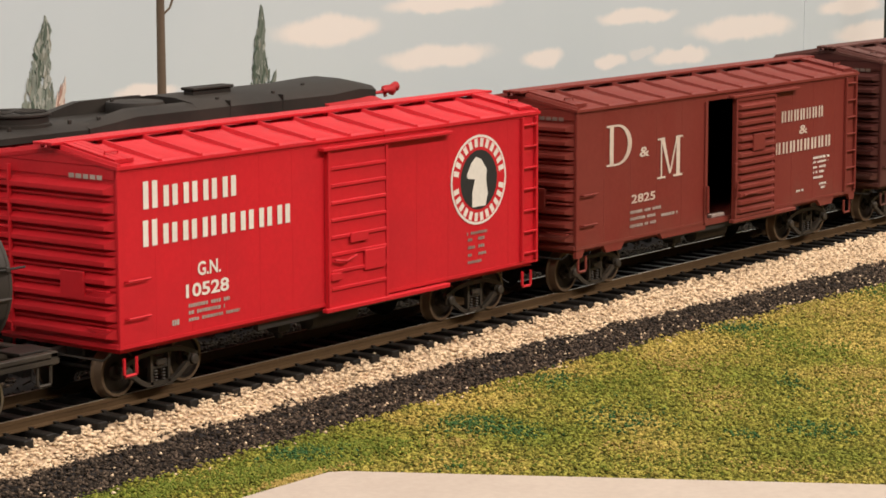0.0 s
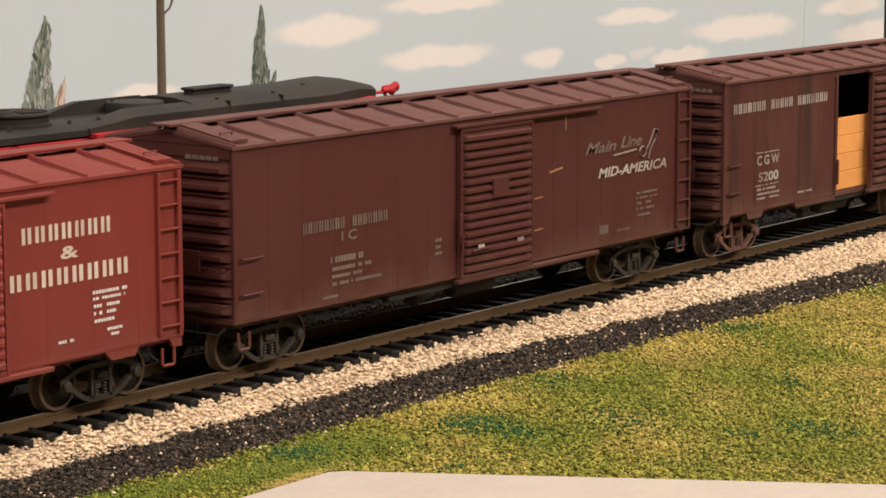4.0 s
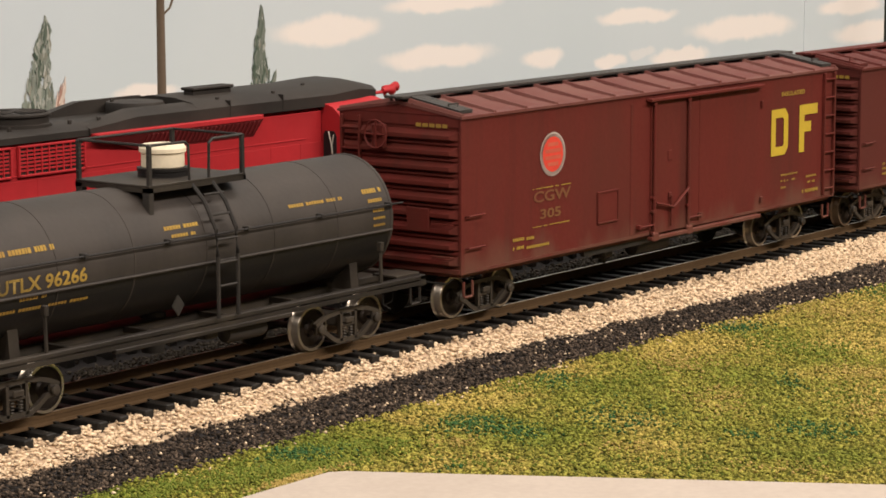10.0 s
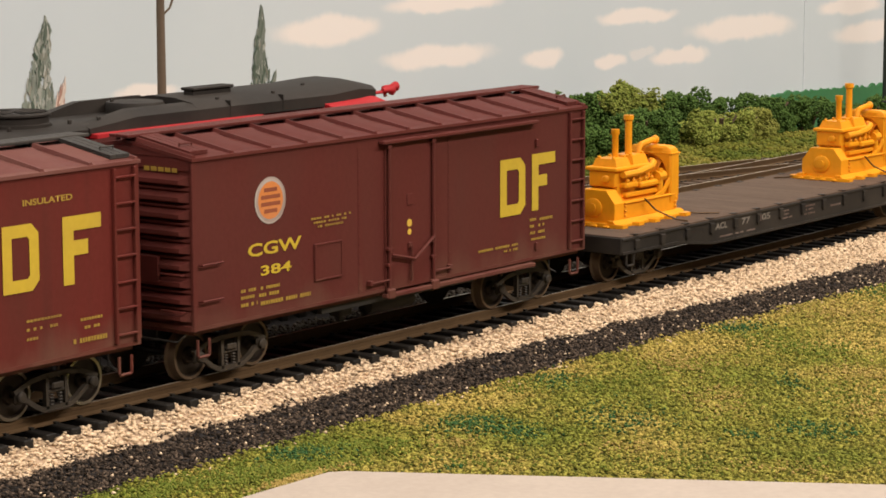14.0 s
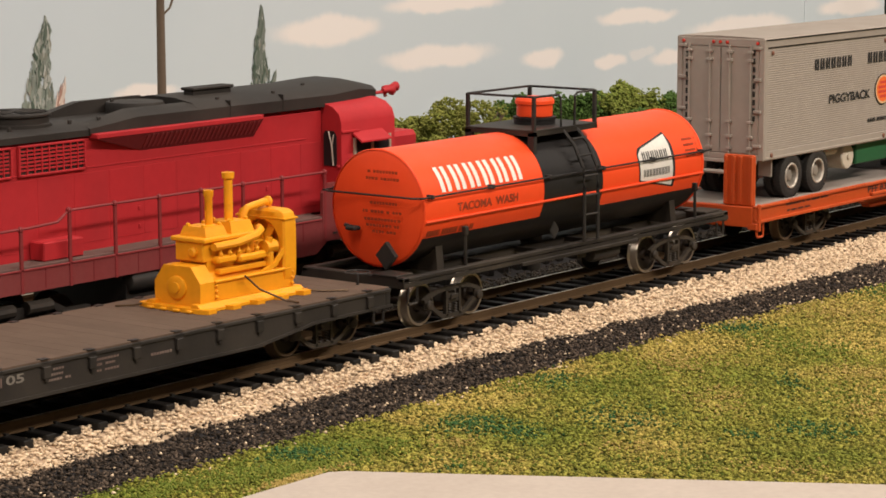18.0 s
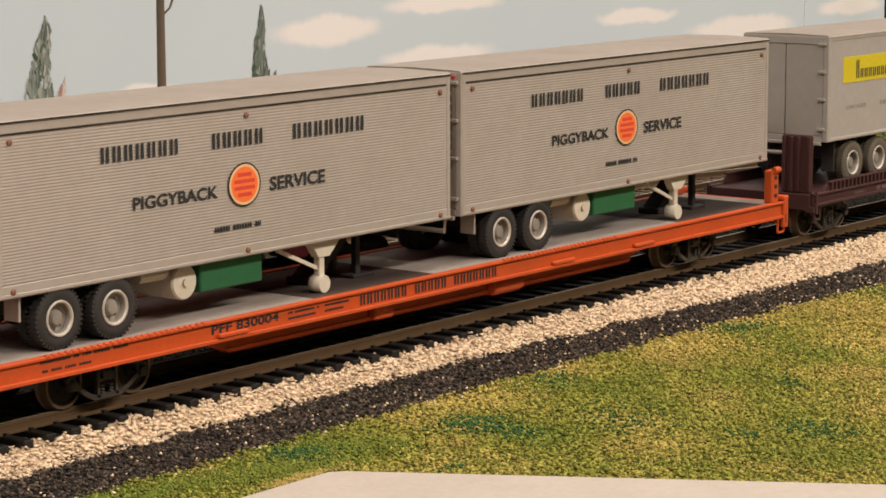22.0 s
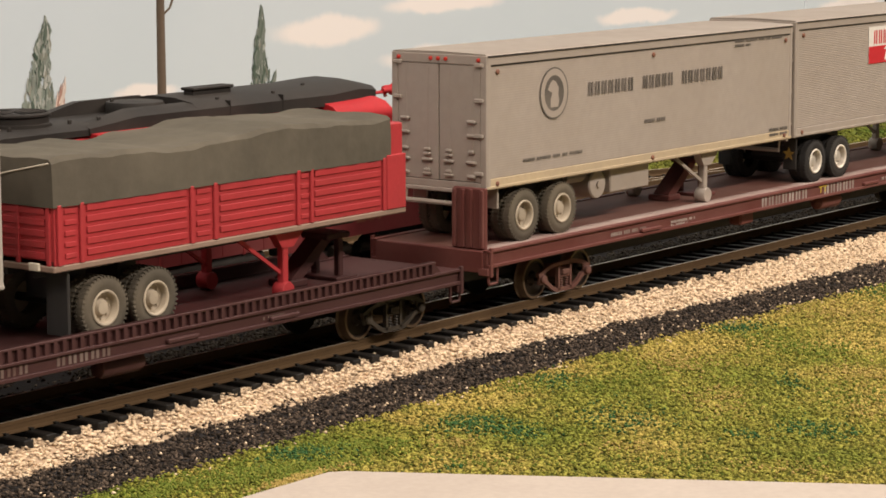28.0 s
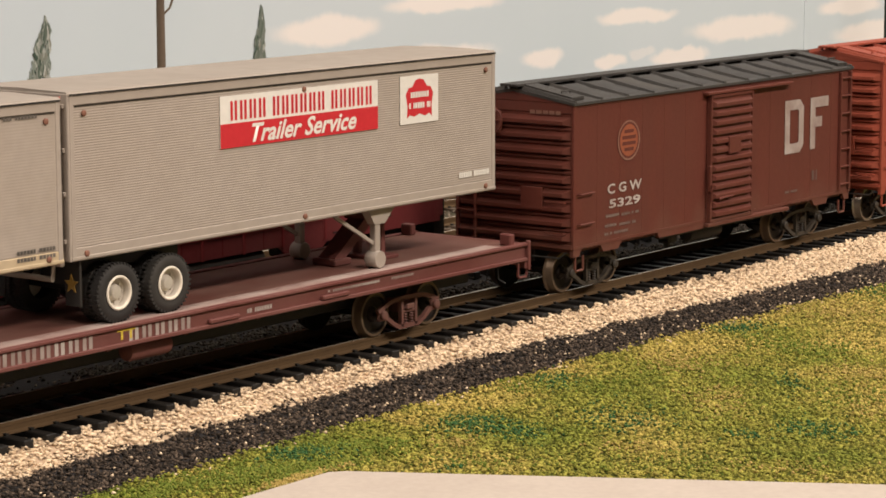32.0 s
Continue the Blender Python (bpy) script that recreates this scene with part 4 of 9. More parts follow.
        for x, w in ((d0 + 0.7, -1), (d1 - 0.7, 1)):
            part("corner_casting", Geo().box(x - 1.3, x + 1.3, yd - 1.35, yd - 0.5, zb - 1.5, zb + 0.7, 0.25), mat, dr)
            part("lock_rail", Geo().rod((x, yd - 0.6, zb + 2.7), (x + w * 6.5, yd - 0.6, zb + 2.7), 0.26, 6).box(x + w * 6.5 - 0.5, x + w * 6.5 + 0.5, yd - 0.8, -17.7, zb + 2.1, zb + 3.3, 0.12), mat, dr)
        for x in (d0 - 8.4, d1 + 6.6):
            g = Geo().box(x - 0.75, x + 0.75, -17.76, -17.7, zb + 0.9, zs - 2.4)
            for k in range(22):
                z = zb + 1.6 + k * (zs - zb - 5.0) / 21
                g.box(x - 0.55, x - 0.15, -17.92, -17.76, z - 0.2, z + 0.2, 0.08)
            part("rivet_strip", g, mat, car)
        for z in (zb + 2.4, zs - 8.0):
            part("door_stop", Geo().box(t1 + 0.6, t1 + 1.5, -18.4, -17.7, z, z + 1.8, 0.15), mat, car)
        hp = part("hatch_plate", Geo().box(d0 - 24, d0 - 14.8, -17.95, -17.7, zb + 5.5, zb + 13.5, 0.1), mat, car)
        for a, b, c, d in ((d0 - 24, d0 - 14.8, zb + 13.1, zb + 13.5), (d0 - 24, d0 - 14.8, zb + 5.5, zb + 5.9), (d0 - 24, d0 - 23.6, zb + 5.9, zb + 13.1), (d0 - 15.2, d0 - 14.8, zb + 5.9, zb + 13.1)):
            part("hatch_rim", Geo().box(a, b, -18.15, -17.95, c, d, 0.06), mat, hp)
    part("door_track", Geo().box(t0, t1, -19.5, -17.72, zs - 2.3, zs - 1.5, 0.15), mat, car, "upper door track")
    part("door_track", Geo().box(t0 + 1, t1 - 1, -19.3, -17.72, zb - 1.2, zb - 0.25, 0.15), mat, car, "lower door track")
    if opening:
        part("door_post", Geo().box(o0 - 1.2, o0 - 0.1, -18.3, -17.7, zb, zs - 2.2, 0.15), mat, car)
        part("door_latch", Geo().rod((o0 - 0.8, -18.8, zb + 3), (o0 - 0.8, -18.8, zb + 10), 0.4, 6), mat, car)
        # black inner panels put the shade behind the open door into colour
        part("lining", Geo().box(2, length - 2, 15.6, 16.6, zb + 0.7, zs - 0.6), BLACK, car, "black panel painting the inside dark")
        part("lining", Geo().box(1.3, 2, -16.4, 15.5, zb + 0.7, zs - 0.6).box(length - 2, length - 1.3, -16.4, 15.5, zb + 0.7, zs - 0.6), BLACK, car, "black panel painting the inside dark")
        part("lining", Geo().box(2, o0 - 1, -16.6, -16.0, zb + 0.7, zs - 0.6).box(o1 + 1, length - 2, -16.6, -16.0, zb + 0.7, zs - 0.6), BLACK, car, "black panel painting the inside dark")
        part("lining", Geo().box(2, length - 2, -16.0, 15.5, zs - 0.7, zs - 0.3), BLACK, car, "black panel painting the ceiling dark")
    # ladders, grab irons, steps
    lz = ladder_z or (zb + 1.0, zs - 1.0)
    make_ladder(car, length - 6.6, length - 1.0, -17.7, lz[0], lz[1], 7, mat)
    make_ladder(car, 1.0, 6.6, 17.7, lz[0], lz[1], 7, mat)
    end_ladder(car, -0.9, 11.0, 16.4, zb + 1, zs - 1, 7, mat)
    end_ladder(car, length + 0.9, -16.4, -11.0, zb + 1, zs - 1, 7, mat)
    gm = shared("grab_iron", lambda: grab_geo(6.2), mat)
    for z in (zb + 6.0, zb + 13.4):
        part("grab_iron", gm, mat, car, at=(4.6, -18.7, z))
        o = part("grab_iron", gm, mat, car, at=(length - 4.6, 18.7, z))
        o.rotation_euler = (0, 0, math.pi)
    ge = shared("end_grab", lambda: Geo().tube([(0.9, -2.8, 0), (0, -2.8, 0.1), (0, 2.8, 0.1), (0.9, 2.8, 0)], 0.24, 5), mat)
    for z in (zb + 4.0, zb + 11.5):
        part("end_grab", ge, mat, car, at=(-1.9, -13.2, z))
    st = shared("stirrup_step", stirrup_geo, mat)
    for x in (3.0, length - 3.6):
        for y in (-17.3, 17.3):
            part("stirrup_step", st, mat, car, at=(x, y, zb - 5.4))
    # brake gear on the end that leads, placard board
    bx, bd = (-2.9, 1) if brake else (length + 2.9, -1)
    bw = part("brake_wheel", Geo().lathe([(3.3, -0.25), (3.5, 0), (3.3, 0.25), (3.0, 0.0), (3.3, -0.25)], (bx, 5.0, zs - 5.0), "x", 20, close=False)
              .rod((bx, 2.0, zs - 5), (bx, 8.0, zs - 5), 0.25).rod((bx, 5, zs - 8), (bx, 5, zs - 2), 0.25).rod((bx - 0.2 * bd, 5, zs - 5), (bx + 2.1 * bd, 5, zs - 5), 0.6), mat, car)
    part("gear_box", Geo().box(min(bx + 0.6 * bd, bx + 2.1 * bd), max(bx + 0.6 * bd, bx + 2.1 * bd), 3.0, 7.0, zs - 8.5, zs - 2.6, 0.4), mat, bw)
    part("tack_board", Geo().box(-1.7, -0.9, -9.5, -3.0, zb + 9.5, zb + 15.0, 0.15), mat, car)
    part("uncoupling_lever", Geo().tube([(-1.6, -16.5, zb - 0.6), (-2.2, -15.0, zb - 2.0), (-2.2, -4.0, zb - 2.0), (-3.0, -1.5, zb - 1.5)], 0.22, 5), BLACK, car)
    # underframe
    uf = part("underframe", Geo().box(4, length - 4, -3.4, 3.4, 7.6, zb - 0.9, 0.3).box(length * 0.3, length * 0.7, -16, -14.8, zb - 2.4, zb - 0.9), BLACK, car)
    for k in range(6):
        x = length * (0.22 + 0.112 * k)
        part("cross_bearer", shared("cross_bearer", lambda: Geo().prism([(-16.2, 2.4), (16.2, 2.4), (5, 0), (-5, 0)], -0.5, 0.5), BLACK), BLACK, uf, at=(x, 0, zb - 3.4))
    part("air_tank", Geo().lathe([(0.3, -8.4), (2.0, -7.8), (2.2, -7.0), (2.2, 7.0), (2.0, 7.8), (0.3, 8.4)], (length * 0.52, -9.5, zb - 4.3), "x", 14), BLACK, uf)
    part("brake_valve", Geo().box(length * 0.40 - 2.0, length * 0.40 + 2.0, -11.5, -7.5, zb - 5.4, zb - 1, 0.5).rod((length * 0.40, -9.5, zb - 6.6), (length * 0.40, -9.5, zb - 5), 1.0, 10), BLACK, uf)
    part("brake_rod", Geo().rod((length * 0.16, -5.0, zb - 3.6), (length * 0.84, -5.0, zb - 3.6), 0.3), BLACK, uf)
    make_couplers(car, length)
    make_truck(car, truck_at, truck_mat, tread)
    make_truck(car, length - truck_at, truck_mat, tread)
    return car


# ---- boxcars ----
RED_GN = paint("bright_red_paint", (0.515, 0.011, 0.020), 0.50, dirt=(0.386, 0.011, 0.018), amount=0.5)
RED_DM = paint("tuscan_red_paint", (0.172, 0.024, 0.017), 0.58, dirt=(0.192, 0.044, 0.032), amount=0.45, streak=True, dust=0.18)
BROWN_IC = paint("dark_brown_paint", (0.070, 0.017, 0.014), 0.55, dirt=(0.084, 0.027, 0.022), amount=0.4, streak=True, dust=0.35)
ROOF_IC = paint("dark_brown_roof", (0.098, 0.034, 0.028), 0.62, dirt=(0.145, 0.072, 0.060), amount=0.6)
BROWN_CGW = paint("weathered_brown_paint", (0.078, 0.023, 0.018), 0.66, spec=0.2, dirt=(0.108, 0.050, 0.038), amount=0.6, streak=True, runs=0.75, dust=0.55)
ROOF_CGW = paint("faded_brown_roof", (0.105, 0.038, 0.031), 0.7, dirt=(0.17, 0.085, 0.068), amount=0.6)
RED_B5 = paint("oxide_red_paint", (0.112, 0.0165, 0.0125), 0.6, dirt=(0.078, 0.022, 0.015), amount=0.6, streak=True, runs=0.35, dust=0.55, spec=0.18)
ROOF_B5 = paint("oxide_red_roof", (0.118, 0.034, 0.028), 0.65, dirt=(0.17, 0.080, 0.064), amount=0.6)
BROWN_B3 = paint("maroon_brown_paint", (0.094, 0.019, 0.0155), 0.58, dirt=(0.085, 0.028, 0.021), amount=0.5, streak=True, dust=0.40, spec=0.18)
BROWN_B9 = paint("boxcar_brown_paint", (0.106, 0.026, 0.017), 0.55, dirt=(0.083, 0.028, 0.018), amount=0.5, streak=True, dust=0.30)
ROOF_BLACK = paint("black_roof_paint", (0.035, 0.032, 0.03), 0.6, dirt=(0.075, 0.065, 0.055), amount=0.5)
ORANGE_B10 = paint("faded_orange_paint", (0.29, 0.058, 0.032), 0.6, dirt=(0.22, 0.06, 0.035), amount=0.5, streak=True)
YS = -17.86

car = make_boxcar("boxcar", 346.5, 140.6, 47.3, RED_GN, RED_GN, "bright red boxcar with white lettering and a panelled door", doors="panel",
                  door=(62, 82.6), track_to=105.5, skirt="plain", zb=11.4, end_ribs=9, panels=12, brake=False)
block_letters(car, [5], 6.3, 35.1, 38.4, 42.6, YS, WHITE, first=1.3)
block_letters(car, [8], 6.1, 51.8, 31.0, 35.0, YS, WHITE, first=1.3)
lettering(car, "G.N.", 22.1, 29.0, 23.3, 26.2, YS, WHITE)
lettering(car, "10528", 18.6, 31.4, 19.2, 22.0, YS, WHITE)
bars(car, [(19.3, 31.5, 17.2, 18.0), (19.3, 30.0, 15.8, 16.6), (19.3, 34.5, 14.4, 15.1), (14.5, 16.5, 14.2, 15.4)], YS, WORN_WHITE)
e = disc(car, "emblem", 117.2, 33.4, 10.7, 10.4, YS, WHITE, "round red, white and black emblem")
disc(e, "emblem_ring", 117.2, 33.4, 10.1, 9.8, YS - 0.02, RED_GN)
for k in range(26):
    w = 2 * math.pi * k / 26
    if abs(math.sin(w)) < 0.08:
        continue
    u, v = math.cos(w), math.sin(w)
    part("emblem_bar", Geo().add([(117.2 + (8.9 + a) * u - b * v, YS - 0.04, 33.4 + ((8.6 + a) * v + b * u)) for a, b in ((-1.0, -0.62), (-1.0, 0.62), (1.0, 0.62), (1.0, -0.62))], [(0, 1, 2, 3)]), WHITE, e)
disc(e, "emblem_field", 117.2, 33.4, 7.1, 6.9, YS - 0.04, BLACK_LET)
part("emblem_shape", Geo().add([(117.2 + a, YS - 0.06, 33.4 + b) for a, b in ((-2.6, -6.2), (2.6, -6.2), (3.4, -3.4), (2.8, -0.4), (3.0, 2.2), (1.0, 4.6), (-1.2, 5.4), (-3.0, 4.0), (-4.6, 1.6), (-4.4, 0.6), (-1.6, 0.2), (-2.6, -2.8))],
                                [tuple(range(12))]), WHITE, e)
bars(car, [(112.6, 120.5, 20.9, 21.6), (113, 115.6, 19.4, 20.2), (117, 119.4, 19.4, 20.2), (113, 115.6, 17.6, 18.4), (117, 119.8, 17.6, 18.4), (113, 115.4, 15.9, 16.6), (117, 120.2, 15.9, 16.6), (113, 118.4, 14.2, 14.9)], YS, WORN_WHITE)
GN_CAR = car

car = make_boxcar("boxcar", 504.0, 142.0, 46.2, RED_DM, RED_DM, "tuscan red boxcar with white lettering, its ribbed door slid open", doors="rib",
                  door=(73.1, 94.3), opening=(60.2, 81.0), track_to=106.5, skirt="tabs", zb=11.8, door_ribs=14, panels=11)
DM_CAR = car
car = make_boxcar("boxcar", 662.0, 176.0, 48.2, BROWN_IC, ROOF_IC, "dark brown long boxcar with worn white lettering and a ribbed door", doors="rib",
                  door=(75.5, 104), track_to=133, skirt="plain", zb=11.5, door_ribs=16, panels=14, end_ribs=9)
IC_CAR = car
car = make_boxcar("boxcar", 855.5, 139.6, 48.2, BROWN_CGW, ROOF_CGW, "weathered brown boxcar with streaked lettering, door open on a plank load", doors="rib",
                  door=(80.2, 103), opening=(61.4, 90), track_to=103, skirt="tabs", zb=12.3, door_ribs=14, panels=12, truck_mat=TRUCK_BROWN)
CGW_CAR = car
car = make_boxcar("boxcar", 1159.7, 176.0, 48.3, RED_B5, ROOF_B5, "oxide red long boxcar with plug door and yellow lettering", doors="plug", walk_mat=ROOF_BLACK,
                  door=(79.6, 97.4), track_to=134, skirt="plain", zb=11.9, panels=14, end_ribs=9, tread=WHEEL_BRIGHT)
B5_CAR = car
car = make_boxcar("boxcar", 1351.6, 139.4, 47.0, BROWN_B3, BROWN_B3, "maroon brown boxcar with plug door and yellow lettering", doors="plug",
                  door=(61.3, 78.6), track_to=118, skirt="plain", zb=11.9, panels=12)
B3_CAR = car
car = make_boxcar("boxcar", 2750.6, 140.0, 48.0, BROWN_B9, ROOF_BLACK, "brown boxcar with black roof, ribbed door and white lettering", doors="rib",
                  door=(61.5, 83.2), track_to=104, skirt="tabs", zb=12.2, door_ribs=13, panels=12)
B9_CAR = car
car = make_boxcar("boxcar", 2910.6, 140.0, 48.2, ORANGE_B10, ORANGE_B10, "faded orange boxcar at the tail of the train", doors="rib", door=(61.5, 83.2), tread=WHEEL_BRIGHT)
B10_CAR = car
TRAIN = [GN_CAR, DM_CAR, IC_CAR, CGW_CAR, B5_CAR, B3_CAR, B9_CAR, B10_CAR]


# ---- lettering of the boxcars ----
M_STROKES = [[(0.13, 0.04), (0.18, 0.04), (0.18, 0.96), (0.13, 0.96)], [(0.75, 0.04), (0.89, 0.04), (0.89, 0.96), (0.75, 0.96)],
             [(0.0, 0.0), (0.32, 0.0), (0.32, 0.05), (0.0, 0.05)], [(0.62, 0.0), (1.0, 0.0), (1.0, 0.05), (0.62, 0.05)],
             [(0.0, 0.95), (0.28, 0.95), (0.28, 1.0), (0.0, 1.0)], [(0.72, 0.95), (1.0, 0.95), (1.0, 1.0), (0.72, 1.0)],
             [(0.13, 0.97), (0.27, 0.97), (0.53, 0.10), (0.46, 0.10)], [(0.47, 0.10), (0.53, 0.10), (0.79, 0.97), (0.74, 0.97)]]


def big_letter(parent, kind, x0, x1, z0, z1, y, material):
    """A tall serif initial: thick stems, thin joins and slab feet."""
    g = Geo()
    put = lambda p, d=0.0: (x0 + p[0] * (x1 - x0), y + d, z0 + p[1] * (z1 - z0))
    if kind == "D":
        for k, q in enumerate(([(0, 0), (0.42, 0), (0.42, 0.05), (0, 0.05)], [(0, 0.95), (0.42, 0.95), (0.42, 1), (0, 1)], [(0.12, 0.04), (0.27, 0.04), (0.27, 0.96), (0.12, 0.96)])):
            g.add([put(p, -0.004 * k) for p in q], [(0, 1, 2, 3)])
        n, vs = 18, []
        for k in range(n + 1):
            a = math.pi * k / n
            vs.append(put((0.40 + 0.60 * math.sin(a), 0.5 + 0.5 * math.cos(a)), -0.012))
            vs.append(put((0.40 + 0.43 * math.sin(a), 0.5 + 0.45 * math.cos(a)), -0.012))
        g.add(vs, [(2 * k, 2 * k + 1, 2 * k + 3, 2 * k + 2) for k in range(n)])
    else:
        for k, q in enumerate(M_STROKES):
            g.add([put(p, -0.004 * k) for p in q], [(0, 1, 2, 3)])
    return part("initial", g, material, parent, "tall serif initial")


AGED_WHITE = paint("aged_white_lettering", (0.58, 0.49, 0.42), 0.65, dirt=(0.34, 0.20, 0.16), amount=0.6, bump=0)
part("scrap_board", Geo().box(66.0, 72.5, -16.2, -14.6, 12.45, 13.4, 0.2), WORN_WHITE, DM_CAR, "scrap of pale timber in the doorway")
big_letter(DM_CAR, "D", 12.8, 24.2, 31.2, 41.4, YS, AGED_WHITE)
lettering(DM_CAR, "&", 27.8, 32.4, 32.3, 34.8, YS, AGED_WHITE)
big_letter(DM_CAR, "M", 36.2, 48.2, 25.9, 36.3, YS, AGED_WHITE)
lettering(DM_CAR, "2825", 24.2, 35.3, 20.9, 23.1, YS, AGED_WHITE)
bars(DM_CAR, [(23.6, 38.9, 18.3, 19.1), (23.6, 36.0, 16.6, 17.4), (38.3, 46.3, 16.1, 16.9), (23.5, 36.5, 14.8, 15.6)], YS, WORN_WHITE)
block_letters(DM_CAR, [7], 98.9, 123.0, 35.2, 38.3, YS, AGED_WHITE)
lettering(DM_CAR, "&", 109.0, 113.8, 31.3, 33.7, YS, AGED_WHITE)
block_letters(DM_CAR, [8], 95.6, 127.7, 26.6, 29.8, YS, AGED_WHITE)
bars(DM_CAR, [(117.3, 126.6, 23.5, 24.2), (117.3, 126, 22.3, 22.9), (117.5, 119.6, 20.8, 21.5), (121, 124.8, 20.8, 21.5), (117.5, 120, 19.4, 20.1), (121, 123.5, 19.4, 20.1), (117.6, 123, 17.9, 18.6),
              (121, 126, 16.0, 16.6), (122, 124.5, 14.9, 15.5), (108, 112, 15.2, 15.8)], YS, WHITE)
block_letters(IC_CAR, [8, 7], 21.3, 50.4, 27.8, 30.2, YS, DIM_WHITE)
lettering(IC_CAR, "I C", 34.2, 39.4, 25.0, 27.2, YS, DIM_WHITE)
bars(IC_CAR, [(30.5, 42.0, 20.5, 22.0), (31.0, 44.5, 18.8, 19.7), (31.0, 41.0, 17.2, 18.0), (31.0, 48.0, 15.6, 16.4), (28.0, 33.0, 13.0, 13.7), (67.4, 70.0, 20.8, 21.6), (67.4, 70.0, 19.2, 20.0), (67.4, 70, 17.8, 18.5)], YS, DIM_WHITE)
lettering(IC_CAR, "Main", 127.6, 141.4, 35.0, 37.8, YS, DIM_WHITE, shear=0.35, label="pale flowing script")
lettering(IC_CAR, "Line", 143.2, 153.0, 35.3, 38.2, YS, DIM_WHITE, shear=0.35, label="pale flowing script")
part("underline", Geo().tube([(140.0, YS, 33.7), (150.5, YS, 34.4)], 0.34, 4), DIM_WHITE, IC_CAR)
ring = [(153.4 + 1.5 * math.cos(0.5 * k), YS, 33.6 + 1.3 * math.sin(0.5 * k)) for k in range(14)]
part("lettering", Geo().tube(ring + [(156.4, YS, 35.4), (158.6, YS, 38.9), (160.2, YS, 38.6), (159.2, YS, 36.4), (156.9, YS, 34.0), (156.0, YS, 31.6)], 0.3, 4), DIM_WHITE, IC_CAR, "flowing script word")
lettering(IC_CAR, "MID-AMERICA", 133.4, 164.6, 28.7, 31.2, YS, WORN_WHITE, shear=0.25)
bars(IC_CAR, [(150.7, 160.6, 23.0, 23.6), (150.7, 160.6, 21.8, 22.3), (150.9, 154, 20.4, 21.0), (155, 158.4, 20.4, 21.0), (150.9, 154, 19.0, 19.6), (155, 159, 19.0, 19.6), (151, 157, 17.4, 18.0), (134, 138.2, 14.6, 17.0), (142, 147.5, 14.6, 15.2)], YS, DIM_WHITE)
for x0, x1, z0, z1, lift in ((112.3, 117.9, 32.0, 32.5, 0.7), (106.2, 109.6, 26.4, 26.7, 0.2), (106.2, 109.6, 18.8, 19.1, 0.2), (119.0, 119.4, 42.0, 45.5, 0.0)):
    part("scratch", Geo().add([(x0, YS, z0), (x1, YS, z0 + lift), (x1, YS, z1 + lift), (x0, YS, z1)], [(0, 1, 2, 3)]), SCRATCH, IC_CAR, "thin pale orange scratch")
part("paper_tag", Geo().box(81.4, 83.8, -19.62, -19.55, 17.8, 19.2), WORN_WHITE, IC_CAR, "small white paper tag")
part("paper_tag", Geo().box(96.8, 99.4, -19.62, -19.55, 17.4, 18.6), WORN_WHITE, IC_CAR, "small white paper tag")
block_letters(CGW_CAR, [7, 5, 7], 4.2, 55.9, 39.4, 42.0, YS, WORN_WHITE, gap=1.0)
lettering(CGW_CAR, "C G W", 17.0, 29.0, 24.5, 27.2, YS, WORN_WHITE)
lettering(CGW_CAR, "5200", 17.8, 28.6, 20.0, 22.6, YS, WORN_WHITE)
bars(CGW_CAR, [(16.4, 29.6, 27.8, 28.1), (16.4, 29.6, 18.9, 19.2), (17.2, 27.0, 17.6, 18.3), (17.2, 29.4, 16.4, 17.0), (17.2, 22, 15.2, 15.8), (24, 29, 15.2, 15.8), (39.5, 47.5, 14.8, 15.4), (105.5, 109.5, 16.8, 17.2),
               (117.3, 120, 20.2, 21.2), (122, 128.5, 20.2, 21.0), (117.5, 119.6, 18.4, 19.2), (121, 124, 18.4, 19.2), (117.6, 119.6, 16.6, 17.4), (121, 124, 16.6, 17.4), (118, 124, 14.8, 15.6)], YS, WORN_WHITE)
emblem(CGW_CAR, 112.3, 35.5, 4.9, YS, LOGO_YELLOW, WORN_WHITE, BLACK_LET, inner_rim=LOGO_YELLOW)
for k in range(4):
    part("load_plank", Geo().box(61.6, 89.5, -16.3 + 0.05 * (k % 2), -14.8, 12.95 + 5.15 * k, 12.95 + 5.15 * k + 5.08, 0.16), WOOD, CGW_CAR, "pale timber plank across the doorway")
emblem(B5_CAR, 36.3, 36.6, 5.3, YS, LOGO_RED, WORN_WHITE, FADED_RED, inner_rim=WORN_WHITE)
lettering(B5_CAR, "CGW", 28.4, 44.0, 25.5, 28.2, YS, FAINT_YELLOW)
lettering(B5_CAR, "305", 31.2, 39.8, 21.4, 23.8, YS, FAINT_YELLOW)
bars(B5_CAR, [(28.0, 44.2, 28.7, 29.0), (28.0, 44.2, 19.6, 19.9), (20, 24.5, 17.2, 18.0), (25.5, 29.5, 17.0, 17.8), (20, 24.5, 15.2, 16.0), (25.5, 35, 14.9, 15.6), (84.8, 93.0, 24.1, 24.4), (84.8, 91.0, 23.2, 23.5)], YS, DIM_YELLOW)
bars(B5_CAR, [(146, 155, 20.5, 21.0), (146, 150, 18.8, 19.4), (152, 154, 18.8, 19.4), (146, 149, 17, 17.6), (160, 166, 18.8, 19.4), (161, 165.5, 17.2, 17.8), (158, 167, 14.6, 15.6)], YS, DIM_YELLOW)


